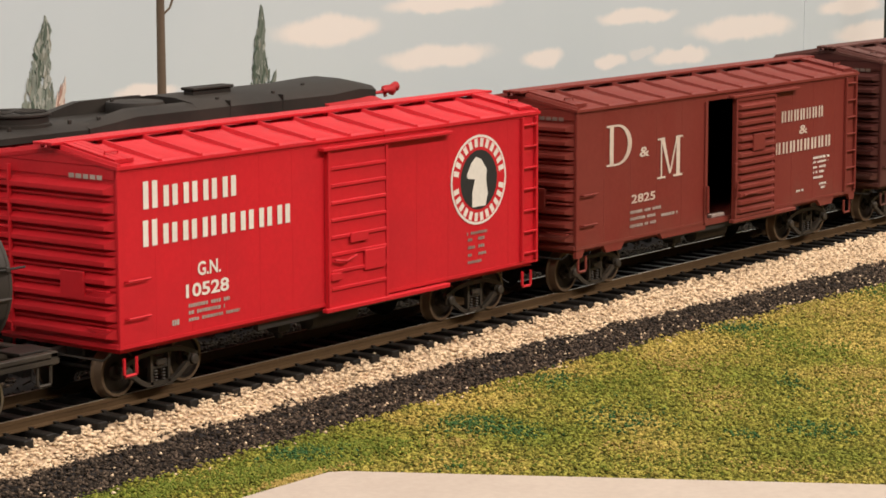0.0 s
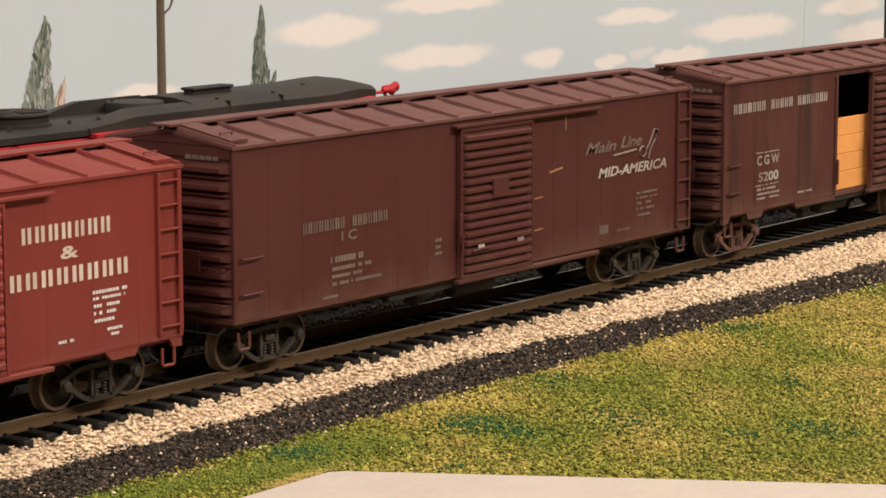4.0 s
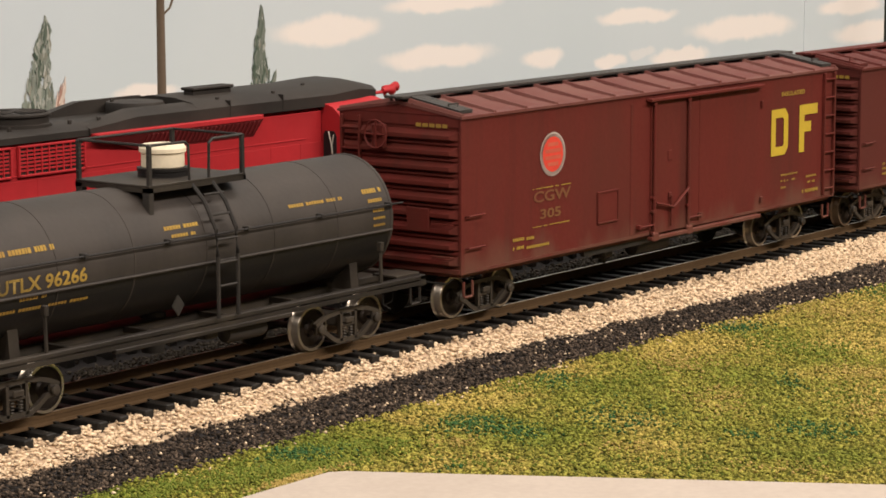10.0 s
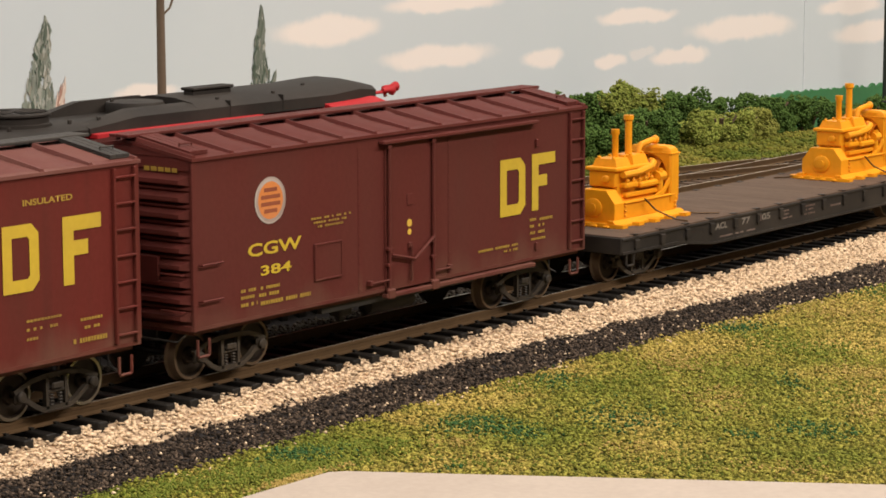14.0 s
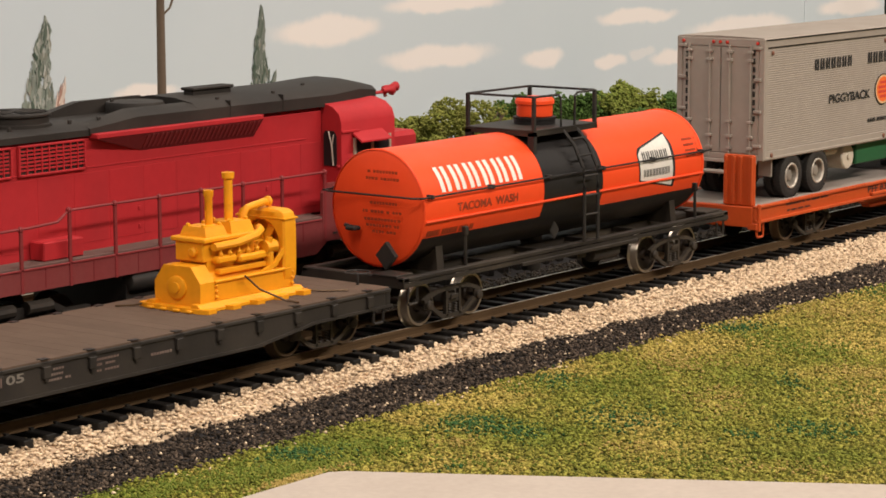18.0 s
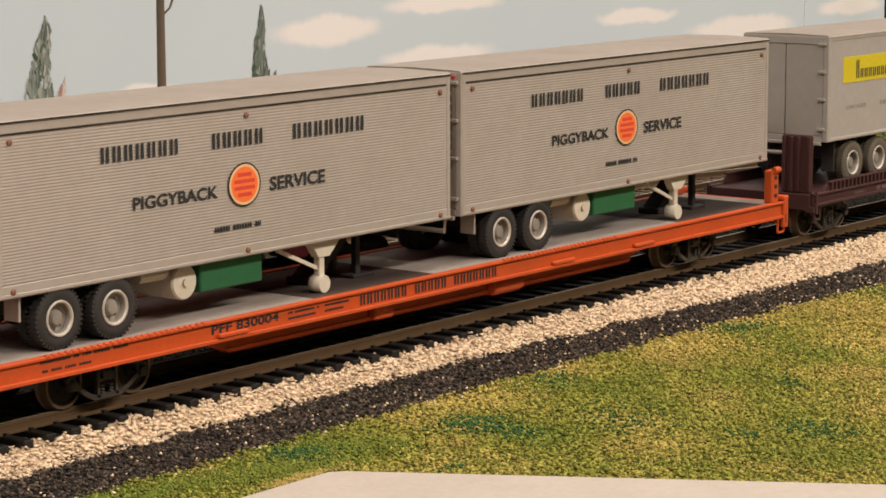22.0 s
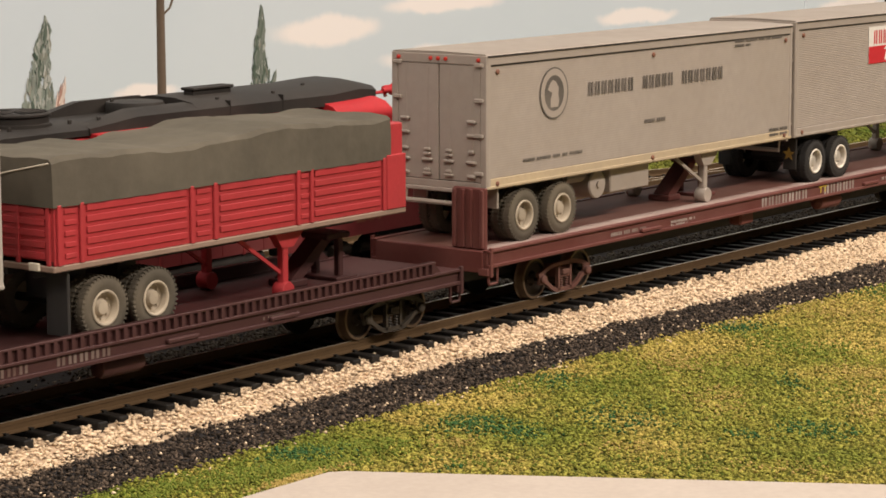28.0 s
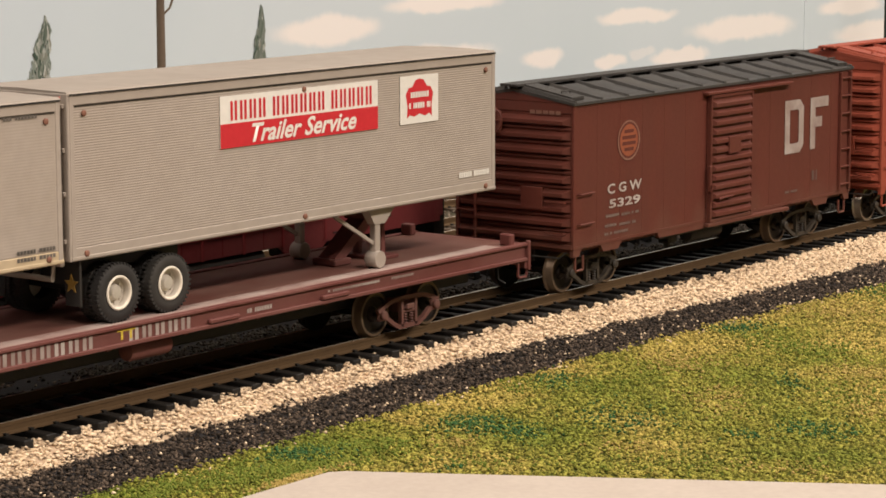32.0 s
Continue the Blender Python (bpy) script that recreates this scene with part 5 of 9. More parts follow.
def stencil_d(parent, x0, x1, z0, z1, y, mat):
    s, c = 0.26 * (x1 - x0), 0.20 * (x1 - x0)
    d = 0.3 * c
    out = [(x0, z0), (x1 - c, z0), (x1, z0 + c), (x1, z1 - c), (x1 - c, z1), (x0, z1)]
    inn = [(x0 + s, z0 + s), (x1 - s - d, z0 + s), (x1 - s, z0 + s + d), (x1 - s, z1 - s - d), (x1 - s - d, z1 - s), (x0 + s, z1 - s)]
    g = Geo().add([(a, y, b) for a, b in out + inn], [(k, (k + 1) % 6, 6 + (k + 1) % 6, 6 + k) for k in range(6)])
    return part("lettering", g, mat, parent, "large letter D")


def stencil_f(parent, x0, x1, z0, z1, y, mat):
    s = 0.28 * (x1 - x0)
    h = z1 - z0
    g = Geo()
    g.add([(x0, y, z0), (x0 + s, y, z0), (x0 + s, y, z1), (x0, y, z1)], [(0, 1, 2, 3)])
    g.add([(x0 + s, y, z1 - s), (x1, y, z1 - s), (x1, y, z1), (x0 + s, y, z1)], [(0, 1, 2, 3)])
    g.add([(x0 + s, y, z0 + 0.42 * h), (x1 - 0.35 * (x1 - x0), y, z0 + 0.42 * h), (x1 - 0.35 * (x1 - x0), y, z0 + 0.42 * h + s), (x0 + s, y, z0 + 0.42 * h + s)], [(0, 1, 2, 3)])
    return part("lettering", g, mat, parent, "large letter F")


stencil_d(B5_CAR, 140.4, 149.6, 26.4, 39.1, YS, YELLOW_LET)
stencil_f(B5_CAR, 155.8, 166.0, 26.2, 39.3, YS, YELLOW_LET)
lettering(B5_CAR, "INSULATED", 145.8, 158.6, 42.4, 43.6, YS, DIM_YELLOW)
DULL_ORANGE = paint("worn_orange_emblem", (0.26, 0.075, 0.035), 0.6, dirt=(0.15, 0.04, 0.025), amount=0.6, bump=0)
PALE_ORANGE = paint("faded_orange_emblem", (0.56, 0.19, 0.045), 0.6, dirt=(0.5, 0.25, 0.15), amount=0.5, bump=0)
emblem(B3_CAR, 23.4, 36.3, 4.9, YS, PALE_ORANGE, WORN_WHITE, DULL_ORANGE, inner_rim=WORN_WHITE)
lettering(B3_CAR, "CGW", 16.2, 33.2, 25.1, 27.8, YS, YELLOW_LET)
lettering(B3_CAR, "384", 20.1, 29.8, 20.8, 22.9, YS, YELLOW_LET)
bars(B3_CAR, [(13.9, 18.5, 18.0, 18.7), (20, 26, 17.9, 18.6), (13.9, 18.0, 16.6, 17.3), (19.5, 26, 16.4, 17.2), (13.9, 19, 15.0, 15.8), (20, 36, 14.6, 15.5), (36.4, 49.8, 30.6, 31.1), (37.2, 48.2, 29.7, 30.2), (38.5, 47, 28.8, 29.3), (96, 111.6, 16.3, 16.9), (106, 111.6, 15.2, 15.8)], YS, DIM_YELLOW)
bars(B3_CAR, [(116.5, 119, 21.4, 22.1), (120.5, 126, 21.2, 21.9), (116.5, 118.5, 19.8, 20.5), (120, 122.5, 19.8, 20.5), (116.6, 118.6, 18.2, 18.9), (120, 122.6, 18.2, 18.9), (117, 123, 16.7, 17.3)], YS, DIM_YELLOW)
stencil_d(B3_CAR, 104.5, 114.6, 23.6, 37.0, YS, YELLOW_LET)
stencil_f(B3_CAR, 117.3, 126.9, 23.8, 37.3, YS, YELLOW_LET)
disc(B3_CAR, "seal_mark", 69.7, 26.4, 0.9, 0.9, -18.2, LOGO_YELLOW)
disc(B3_CAR, "seal_mark", 69.7, 24.4, 0.7, 0.7, -18.2, LOGO_YELLOW)
DULL_RIM = paint("worn_pale_rim", (0.24, 0.13, 0.095), 0.6, dirt=(0.13, 0.045, 0.03), amount=0.6, bump=0)
emblem(B9_CAR, 24.1, 37.1, 5.0, YS, DULL_ORANGE, DULL_RIM, BROWN_B9, inner_rim=BROWN_B9)
lettering(B9_CAR, "C G W", 14.6, 30.2, 24.4, 26.9, YS, WORN_WHITE)
lettering(B9_CAR, "5329", 15.4, 29.6, 20.8, 23.0, YS, WORN_WHITE)
bars(B9_CAR, [(14, 20, 18.6, 19.3), (21, 28.8, 18.4, 19.1), (13.6, 19, 16.2, 16.9), (20, 28.6, 16.0, 16.7), (13.4, 24, 14.2, 14.9), (103, 110, 15.4, 16.1), (118, 121, 17.5, 20.6)], YS, DIM_WHITE)
stencil_d(B9_CAR, 102.4, 112.8, 26.3, 41.0, YS, WORN_WHITE)
stencil_f(B9_CAR, 116.6, 126.8, 26.5, 40.9, YS, WORN_WHITE)


def end_print(parent, y0, y1, z0, z1, x, mat):
    g, rng, y = Geo(), random.Random(5), y0
    while y < y1:
        w = rng.uniform(1.0, 1.7)
        g.add([(x, y, z0), (x, y + w, z0), (x, y + w, z1), (x, y, z1)], [(0, 1, 2, 3)])
        y += w + 0.35
    return part("end_print", g, mat, parent)


for c, z, m in ((GN_CAR, 44.6, WORN_WHITE), (DM_CAR, 43.4, DIM_WHITE), (IC_CAR, 45.2, DIM_WHITE), (CGW_CAR, 45.4, DIM_WHITE), (B5_CAR, 45.5, DIM_YELLOW), (B3_CAR, 44.0, DIM_YELLOW), (B9_CAR, 45.0, DULL_RIM)):
    end_print(c, -14.0, -6.0, z, z + 0.9, -0.42, m)


# ---- tank cars ----
TANK_ORANGE = paint("orange_tank_paint", (0.82, 0.070, 0.014), 0.42, dirt=(0.72, 0.062, 0.013), amount=0.3, grain=500, bump=0.06, fade=0.04)
PRINT_ON_ORANGE = paint("worn_dark_print", (0.22, 0.035, 0.012), 0.6, dirt=(0.6, 0.07, 0.012), amount=0.5, bump=0)
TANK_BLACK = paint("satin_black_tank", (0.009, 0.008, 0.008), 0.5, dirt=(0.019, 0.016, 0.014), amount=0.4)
# dust plus light from above, put into the upper shell's colour
TANK_LIT_DUSTY = paint("dusty_black_tank", (0.030, 0.025, 0.022), 0.55, dirt=(0.060, 0.049, 0.042), amount=0.6, streak=True)
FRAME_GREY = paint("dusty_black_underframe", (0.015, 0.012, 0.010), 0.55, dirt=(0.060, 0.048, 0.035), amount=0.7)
DOME_WHITE = paint("cream_dome_cover", (0.75, 0.66, 0.50), 0.6, amount=0.2)


def make_tank_car(name, x0, length, t0, t1, truck_at, label, colour, belly, dome_mat, dome_x, lad_x, plat, band=None, low=62):
    car = thing(name, x0, 0, 0, label, "tank car", "freight cars of the train")
    zc, r = 27.0, 13.5
    seg = 56

    def shell(a, b, rr, w0=0.0, w1=360.0, caps=False):
        g = Geo()
        n = max(int(seg * (w1 - w0) / 360), 3)
        full = w1 - w0 >= 359
        ring = [radians(w0 + (w1 - w0) * i / n) for i in range(n + (0 if full else 1))]
        vs = [(x, rr * math.sin(w), zc - rr * math.cos(w)) for x in (a, b) for w in ring]
        m = len(ring)
        g.add(vs, [(i, (i + 1) % m, m + (i + 1) % m, m + i) for i in range(m if full else m - 1)])
        return g

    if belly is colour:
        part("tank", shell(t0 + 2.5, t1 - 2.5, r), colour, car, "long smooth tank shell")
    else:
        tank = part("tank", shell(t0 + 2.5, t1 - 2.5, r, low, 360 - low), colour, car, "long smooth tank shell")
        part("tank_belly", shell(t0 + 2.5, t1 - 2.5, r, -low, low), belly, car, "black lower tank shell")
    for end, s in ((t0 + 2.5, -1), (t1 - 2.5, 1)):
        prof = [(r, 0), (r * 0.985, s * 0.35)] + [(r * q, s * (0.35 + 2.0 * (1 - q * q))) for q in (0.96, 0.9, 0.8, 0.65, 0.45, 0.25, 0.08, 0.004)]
        h = part("tank_head", Geo().lathe(prof, (end, 0, zc), "x", seg), TANK_BLACK if colour is TANK_LIT_DUSTY else colour, car, "dished tank end")
        part("head_seam", Geo().lathe([(r, -0.5 * s), (r + 0.22, -0.3 * s), (r + 0.22, 0.3 * s), (r, 0.5 * s)], (end, 0, zc), "x", seg, close=False), colour, h)
    for k in range(1, 6):
        x = t0 + (t1 - t0) * k / 6
        if band and band[0] - 1 < x < band[1] + 1:
            continue
        if belly is not colour and colour is TANK_ORANGE:
            continue
        part("tank_seam", Geo().lathe([(r - 0.1, -0.25), (r + 0.09, -0.2), (r + 0.09, 0.2), (r - 0.1, 0.25)], (x, 0, zc), "x", seg, close=False), colour, car)
    if band:
        part("band", shell(band[0], band[1], r + 0.07), TANK_BLACK, car, "broad black band round the tank")
    # running rail and tank hand rail
    for s in (-1, 1):
        hr = part("hand_rail", Geo().rod((t0 - 0.5, s * 14.3, 30.4), (t1 + 0.5, s * 14.3, 30.4), 0.26), TANK_BLACK, car)
        for k in range(6):
            part("rail_bracket", shared("rail_bracket_%d" % s, lambda: Geo().box(-0.5, 0.5, min(-s * 1.8, s * 0.4), max(-s * 1.8, s * 0.4), -0.5, 0.5, 0.15), BLACK), BLACK, hr, at=(t0 + 4 + (t1 - t0 - 8) * k / 5, s * 14.3, 30.4))
        part("shell_ledge", Geo().rod((t0 + 2.5, s * 13.55, 24.6), (t1 - 2.5, s * 13.55, 24.6), 0.34), colour, car)
    part("hand_rail", Geo().tube([(t0 + 0.4, 14.3, 30.4), (t0 - 0.9, 12.5, 30.4), (t0 - 1.0, -12.5, 30.4), (t0 + 0.4, -14.3, 30.4)], 0.26), BLACK, car)
    # dome, platform and railing
    p0, p1 = plat
    dome = part("dome", Geo().lathe([(5.2, 38.5), (5.2, 42.6), (5.4, 42.7), (5.4, 43.3)], (dome_x, 0, 0), "z", 28), TANK_BLACK, car)
    part("dome_cover", Geo().lathe([(4.3, 43.3), (4.5, 43.5), (4.5, 46.3), (4.9, 46.5), (4.9, 47.3), (4.4, 48.0), (2.0, 48.3), (0.1, 48.3)], (dome_x, 0, 0), "z", 28), dome_mat, dome, "round valve cover")
    g = Geo()
    pf = part("platform", Geo().box(p0, p1, -10.4, 10.4, 41.0, 41.5, 0.1).box(p0, p0 + 0.8, -10.4, 10.4, 40.0, 41.0).box(p1 - 0.8, p1, -10.4, 10.4, 40.0, 41.0)
              .box(p0, p1, -10.4, -9.7, 40.0, 41.0).box(p0, p1, 9.7, 10.4, 40.0, 41.0), FRAME_GREY, car, "dark walkway round the dome")
    post = shared("rail_post", lambda: Geo().box(-0.45, 0.45, -0.45, 0.45, 0, 9.6, 0.1), BLACK)
    for x in (p0 + 0.6, p1 - 0.6):
        for y in (-9.9, 9.9):
            part("rail_post", post, BLACK, pf, at=(x, y, 40.0))
    a, b = p0 + 0.6, p1 - 0.6
    part("railing", Geo().tube([(a, -9.9, 49.5), (a, 9.9, 49.5), (b, 9.9, 49.5), (b, -9.9, 49.5)], 0.32), BLACK, pf)
    l0, l1 = lad_x
    part("railing", Geo().tube([(a, -9.9, 49.5), (l0 - 3.2, -9.9, 49.4), (l0 - 2.2, -9.9, 48.6), (l0 - 2.0, -9.9, 41)], 0.32), BLACK, pf)
    part("railing", Geo().tube([(b, -9.9, 49.5), (l1 - 1.0, -9.9, 49.4), (l1 - 2.0, -9.9, 48.6), (l1 - 2.2, -9.9, 41)], 0.32), BLACK, pf)
    for s in (-1, 1):
        part("platform_leg", Geo().box(p0, p0 + 1.4, min(s * 8.4, s * 10.4), max(s * 8.4, s * 10.4), 35.5, 41, 0.15), BLACK, pf)
    # bent ladder
    path = [(-9.6, 41.2), (-13.0, 37.0), (-15.2, 31.5), (-15.6, 26.0), (-15.6, 13.2)]
    lad = part("ladder", Geo().tube([(l0 - 1.5 + 1.5 * min(k / 2, 1), y, z) for k, (y, z) in enumerate(path)], 0.45, 6)
               .tube([(l1 - 1.5 + 1.5 * min(k / 2, 1), y, z) for k, (y, z) in enumerate(path)], 0.45, 6), BLACK, car)
    rung = shared("tank_rung_%.1f" % (l1 - l0), lambda: Geo().rod((-(l1 - l0) / 2, 0, 0), ((l1 - l0) / 2, 0, 0), 0.3), BLACK)
    for y, z in ((-11.9, 38.4), (-14.0, 34.4), (-15.4, 29.4), (-15.6, 24.6), (-15.6, 19.8)):
        part("rung", rung, BLACK, lad, at=((l0 + l1) / 2, y, z))
    part("placard", Geo().add([(l0 - 11.4, -13.4, 17.0), (l0 - 9.6, -13.4, 19.2), (l0 - 7.8, -13.4, 17.0), (l0 - 9.6, -13.4, 14.8)], [(0, 1, 2, 3)])
         .add([(l0 - 11.4, -13.1, 17.0), (l0 - 9.6, -13.1, 19.2), (l0 - 7.8, -13.1, 17.0), (l0 - 9.6, -13.1, 14.8)], [(0, 1, 2, 3)]), BLACK, car, "diamond placard holder")
    # frame: side sills, end sills, centre sill, saddles
    fr = part("underframe", Geo().box(2, length - 2, -3.2, 3.2, 8.2, 12.4, 0.3), FRAME_GREY, car, "dusty black frame")
    for s in (-1, 1):
        part("side_sill", Geo().box(0, length, min(s * 13.2, s * 15), max(s * 13.2, s * 15), 12.1, 13.2, 0.2)
             .box(0, length, min(s * 14.5, s * 15.1), max(s * 14.5, s * 15.1), 11.0, 11.9), FRAME_GREY, fr)
        part("running_step", Geo().box(length * 0.32, length * 0.68, min(s * 14.2, s * 15.6), max(s * 14.2, s * 15.6), 10.3, 11.2, 0.15), FRAME_GREY, fr)
    for x in (0.0, length - 2.2):
        part("end_sill", Geo().box(x, x + 2.2, -15, 15, 10.6, 13.3, 0.25), FRAME_GREY, fr)
        part("end_platform", Geo().box(x - 0.2 if x < 5 else x - 6, x + 6 if x < 5 else x + 2.4, -13, -6, 13.1, 13.6, 0.1), FRAME_GREY, fr)
    for x in (t0 + 12, t1 - 12):
        part("saddle", Geo().prism([(-10.6, 12.0), (10.6, 12.0), (10.0, 17.9), (8.4, 16.3), (5.0, 14.4), (0, 13.6), (-5.0, 14.4), (-8.4, 16.3), (-10.0, 17.9)], x - 1.3, x + 1.3), FRAME_GREY, fr)
        for s in (-1, 1):
            part("tie_rod", Geo().rod((x + 4.5, s * 14.4, 13.0), (x + 4.5, s * 14.2, 20.5), 0.4, 6).box(x + 3.9, x + 5.1, min(s * 13.6, s * 14.9), max(s * 13.6, s * 14.9), 20.2, 22.4, 0.2), FRAME_GREY, fr)
    for k in range(4):
        x = length * (0.27 + 0.153 * k)
        part("cross_brace", Geo().box(x - 0.6, x + 0.6, -14.4, 14.4, 11.2, 12.4), FRAME_GREY, fr)
    part("air_tank", Geo().lathe([(0.3, -6.4), (1.9, -5.8), (2.1, -5), (2.1, 5), (1.9, 5.8), (0.3, 6.4)], (length * 0.60, -11.8, 8.8), "x", 14), BLACK, fr)
    part("brake_valve", Geo().box(length * 0.53 - 2, length * 0.53 + 2, -12.8, -8.8, 8.4, 12, 0.4), BLACK, fr)
    part("outlet", Geo().lathe([(2.4, 5.0), (2.8, 8.0), (2.8, 13.5)], (length * 0.5, 0, 0), "z", 14), BLACK, fr)
    st = shared("stirrup_step", stirrup_geo, FRAME_GREY)
    for x in (3.6, length - 3.6):
        for y in (-14.6, 14.6):
            part("stirrup_step", st, FRAME_GREY, car, at=(x, y, 7.0))
    make_couplers(car, length)
    make_truck(car, truck_at, TRUCK, WHEEL_BRIGHT)
    make_truck(car, length - truck_at, TRUCK, WHEEL_BRIGHT)
    return car


def on_tank(parent, kind, text, x0, x1, z0, z1, material, r=13.62, zc=27.0, **kw):
    """Lettering wrapped onto the near flank of a tank."""
    if kind == "bars":
        obs = [bars(parent, [(x0, x1, z0, z1)], 0, material)]
    elif kind == "blocks":
        obs = block_letters(parent, text, x0, x1, z0, z1, 0, material, **kw)
    else:
        obs = [lettering(parent, text, x0, x1, z0, z1, 0, material)]
    for ob in obs:
        me = ob.data
        if kind != "text":
            bm = bmesh.new()
            bm.from_mesh(me)
            bmesh.ops.subdivide_edges(bm, edges=[e for e in bm.edges if abs(e.verts[0].co.z - e.verts[1].co.z) > 0.0003], cuts=5, use_grid_fill=True)
            bm.to_mesh(me)
            bm.free()
        v = np.empty(len(me.vertices) * 3)
        me.vertices.foreach_get("co", v)
        v = v.reshape(-1, 3)
        dz = np.clip(v[:, 2] / MM - zc, -r + 0.1, r - 0.1)
        v[:, 1] = -np.sqrt(r * r - dz * dz) * MM
        me.vertices.foreach_set("co", v.reshape(-1))
        me.update()


# low=80: the shaded lower half is painted by the blacker belly
UT_CAR = make_tank_car("tank_car", 1002.8, 147.0, 13.0, 139.0, 24.0, "black tank car with yellow lettering and a cream dome cover", TANK_LIT_DUSTY, TANK_BLACK, DOME_WHITE, 77.5, (76.8, 82.8), (62.5, 91.5), low=80)
on_tank(UT_CAR, "text", "UTLX 96266", 18.2, 41.6, 25.3, 28.2, WORN_YELLOW)
for b in ((16.7, 34.2, 32.4, 33.5), (24, 31, 23.6, 24.6), (18.6, 30, 21.5, 22.2), (32, 42.5, 21.6, 22.2), (64.5, 74.5, 32.4, 33.2), (66, 73, 30.8, 31.5), (103, 121, 32.8, 33.5), (128, 134.5, 33.2, 34.2), (129, 134, 31.2, 32.0), (130, 134, 29.0, 29.7), (130, 134, 27.4, 28.0), (130, 134, 25.8, 26.4)):
    on_tank(UT_CAR, "bars", "", *b, DIM_YELLOW)
HK_CAR = make_tank_car("tank_car", 1700.7, 141.0, 7.5, 132.5, 22.5, "bright orange tank car with black belly, band and white lettering", TANK_ORANGE, TANK_BLACK, TANK_ORANGE, 72.0, (71.2, 77.2), (57.0, 84.5), band=(57.0, 82.5))
on_tank(HK_CAR, "blocks", [6], 16.3, 49.8, 30.8, 36.3, WHITE)
on_tank(HK_CAR, "text", "TACOMA  WASH", 22.1, 46.0, 25.9, 27.9, PRINT_ON_ORANGE)
on_tank(HK_CAR, "bars", "", 11.6, 29.4, 20.9, 22.4, PRINT_ON_ORANGE)
for b in ((122, 128, 33.6, 34.2), (122, 128, 32.2, 32.8), (122, 128, 30.8, 31.4), (122, 128, 29.4, 30.0)):
    on_tank(HK_CAR, "bars", "", *b, PRINT_ON_ORANGE)


def wrap_poly(parent, pts, material, r, name, zc=27.0, label=""):
    """A flat sign shape laid onto the tank's flank, cut in strips."""
    g, n = Geo(), 10
    zs = np.linspace(min(p[1] for p in pts), max(p[1] for p in pts), n + 1)

    def cut(z):
        xs = []
        for k in range(len(pts)):
            (xa, za), (xb, zb) = pts[k], pts[(k + 1) % len(pts)]
            if (za - z) * (zb - z) <= 0 and za != zb:
                xs.append(xa + (xb - xa) * (z - za) / (zb - za))
        return min(xs), max(xs)

    rows = [(z, *cut(min(max(z, zs[0] + 0.01), zs[-1] - 0.01))) for z in zs]
    for (z0, a0, b0), (z1, a1, b1) in zip(rows, rows[1:]):
        y0, y1 = -math.sqrt(r * r - (z0 - zc) ** 2), -math.sqrt(r * r - (z1 - zc) ** 2)
        g.add([(a0, y0, z0), (b0, y0, z0), (b1, y1, z1), (a1, y1, z1)], [(0, 1, 2, 3)])
    return part(name, g, material, parent, label)


wrap_poly(HK_CAR, [(99.1, 33.3), (115.2, 36.4), (116.3, 33.6), (116.4, 22.2), (99.2, 25.0)], BLACK_LET, 13.60, "sign_outline")
wrap_poly(HK_CAR, [(99.6, 32.9), (114.9, 35.9), (115.2, 22.8), (99.7, 25.4)], WHITE, 13.66, "sign_field", label="cream four-sided sign")
on_tank(HK_CAR, "blocks", [6], 101.0, 113.4, 29.6, 32.4, BLACK_LET, r=13.70)
on_tank(HK_CAR, "blocks", [9], 101.0, 113.6, 26.0, 27.9, BLACK_LET, r=13.70)
g = Geo()
for z, w in ((35.6, 5.4), (34.0, 6.2), (28.4, 5.0), (26.4, 7.6), (24.6, 7.0), (23.2, 6.2), (21.8, 4.2)):
    y, rng = -5 - w / 2, random.Random(int(z * 10))
    while y < -5 + w:
        q = rng.uniform(0.5, 0.9)
        g.add([(7.05, y, z - 0.1), (7.05, y + q, z - 0.1), (7.05, y + q, z + 0.5), (7.05, y, z + 0.5)], [(0, 1, 2, 3)])
        y += q + (0.25 if rng.random() < 0.85 else 0.9)
part("end_print", g, PRINT_ON_ORANGE, HK_CAR)["kind"] = "stuff"
part("end_placard", Geo().prism([(-8.0, 16.8), (-5.2, 20.0), (-2.4, 16.8), (-5.2, 13.6)], 5.6, 6.9), BLACK, HK_CAR, "black diamond end placard")
part("end_valve", Geo().box(5.0, 7.4, 3.2, 6.2, 21.9, 22.9, 0.3).rod((6.6, 4.6, 22.4), (6.6, 7.4, 22.9), 0.5, 8), BLACK, HK_CAR, "black valve on the tank end")
# same split: paler lit top, shade painted into the belly
LEAD_TANK = make_tank_car("tank_car", 185.5, 147.0, 13.0, 139.0, 24.0, "black tank car at the head of the passing cars", TANK_LIT_DUSTY, TANK_BLACK, DOME_WHITE, 77.5, (76.8, 82.8), (62.5, 91.5))
TRAIN += [UT_CAR, HK_CAR, LEAD_TANK]


# ---- flat cars ----
DECK_DARK = paint("worn_dark_deck", (0.100, 0.066, 0.046), 0.85, dirt=(0.070, 0.047, 0.034), amount=0.6, grain=600)
DECK_GREY = paint("grey_deck", (0.275, 0.235, 0.205), 0.8, dirt=(0.17, 0.14, 0.12), amount=0.5, grain=600)
FLAT_BLACK = paint("dark_grey_flat_paint", (0.017, 0.014, 0.012), 0.6, dirt=(0.050, 0.040, 0.031), amount=0.6)
ORANGE_PFE = paint("orange_flat_paint", (0.50, 0.072, 0.013), 0.5, dirt=(0.34, 0.060, 0.018), amount=0.45, streak=True)
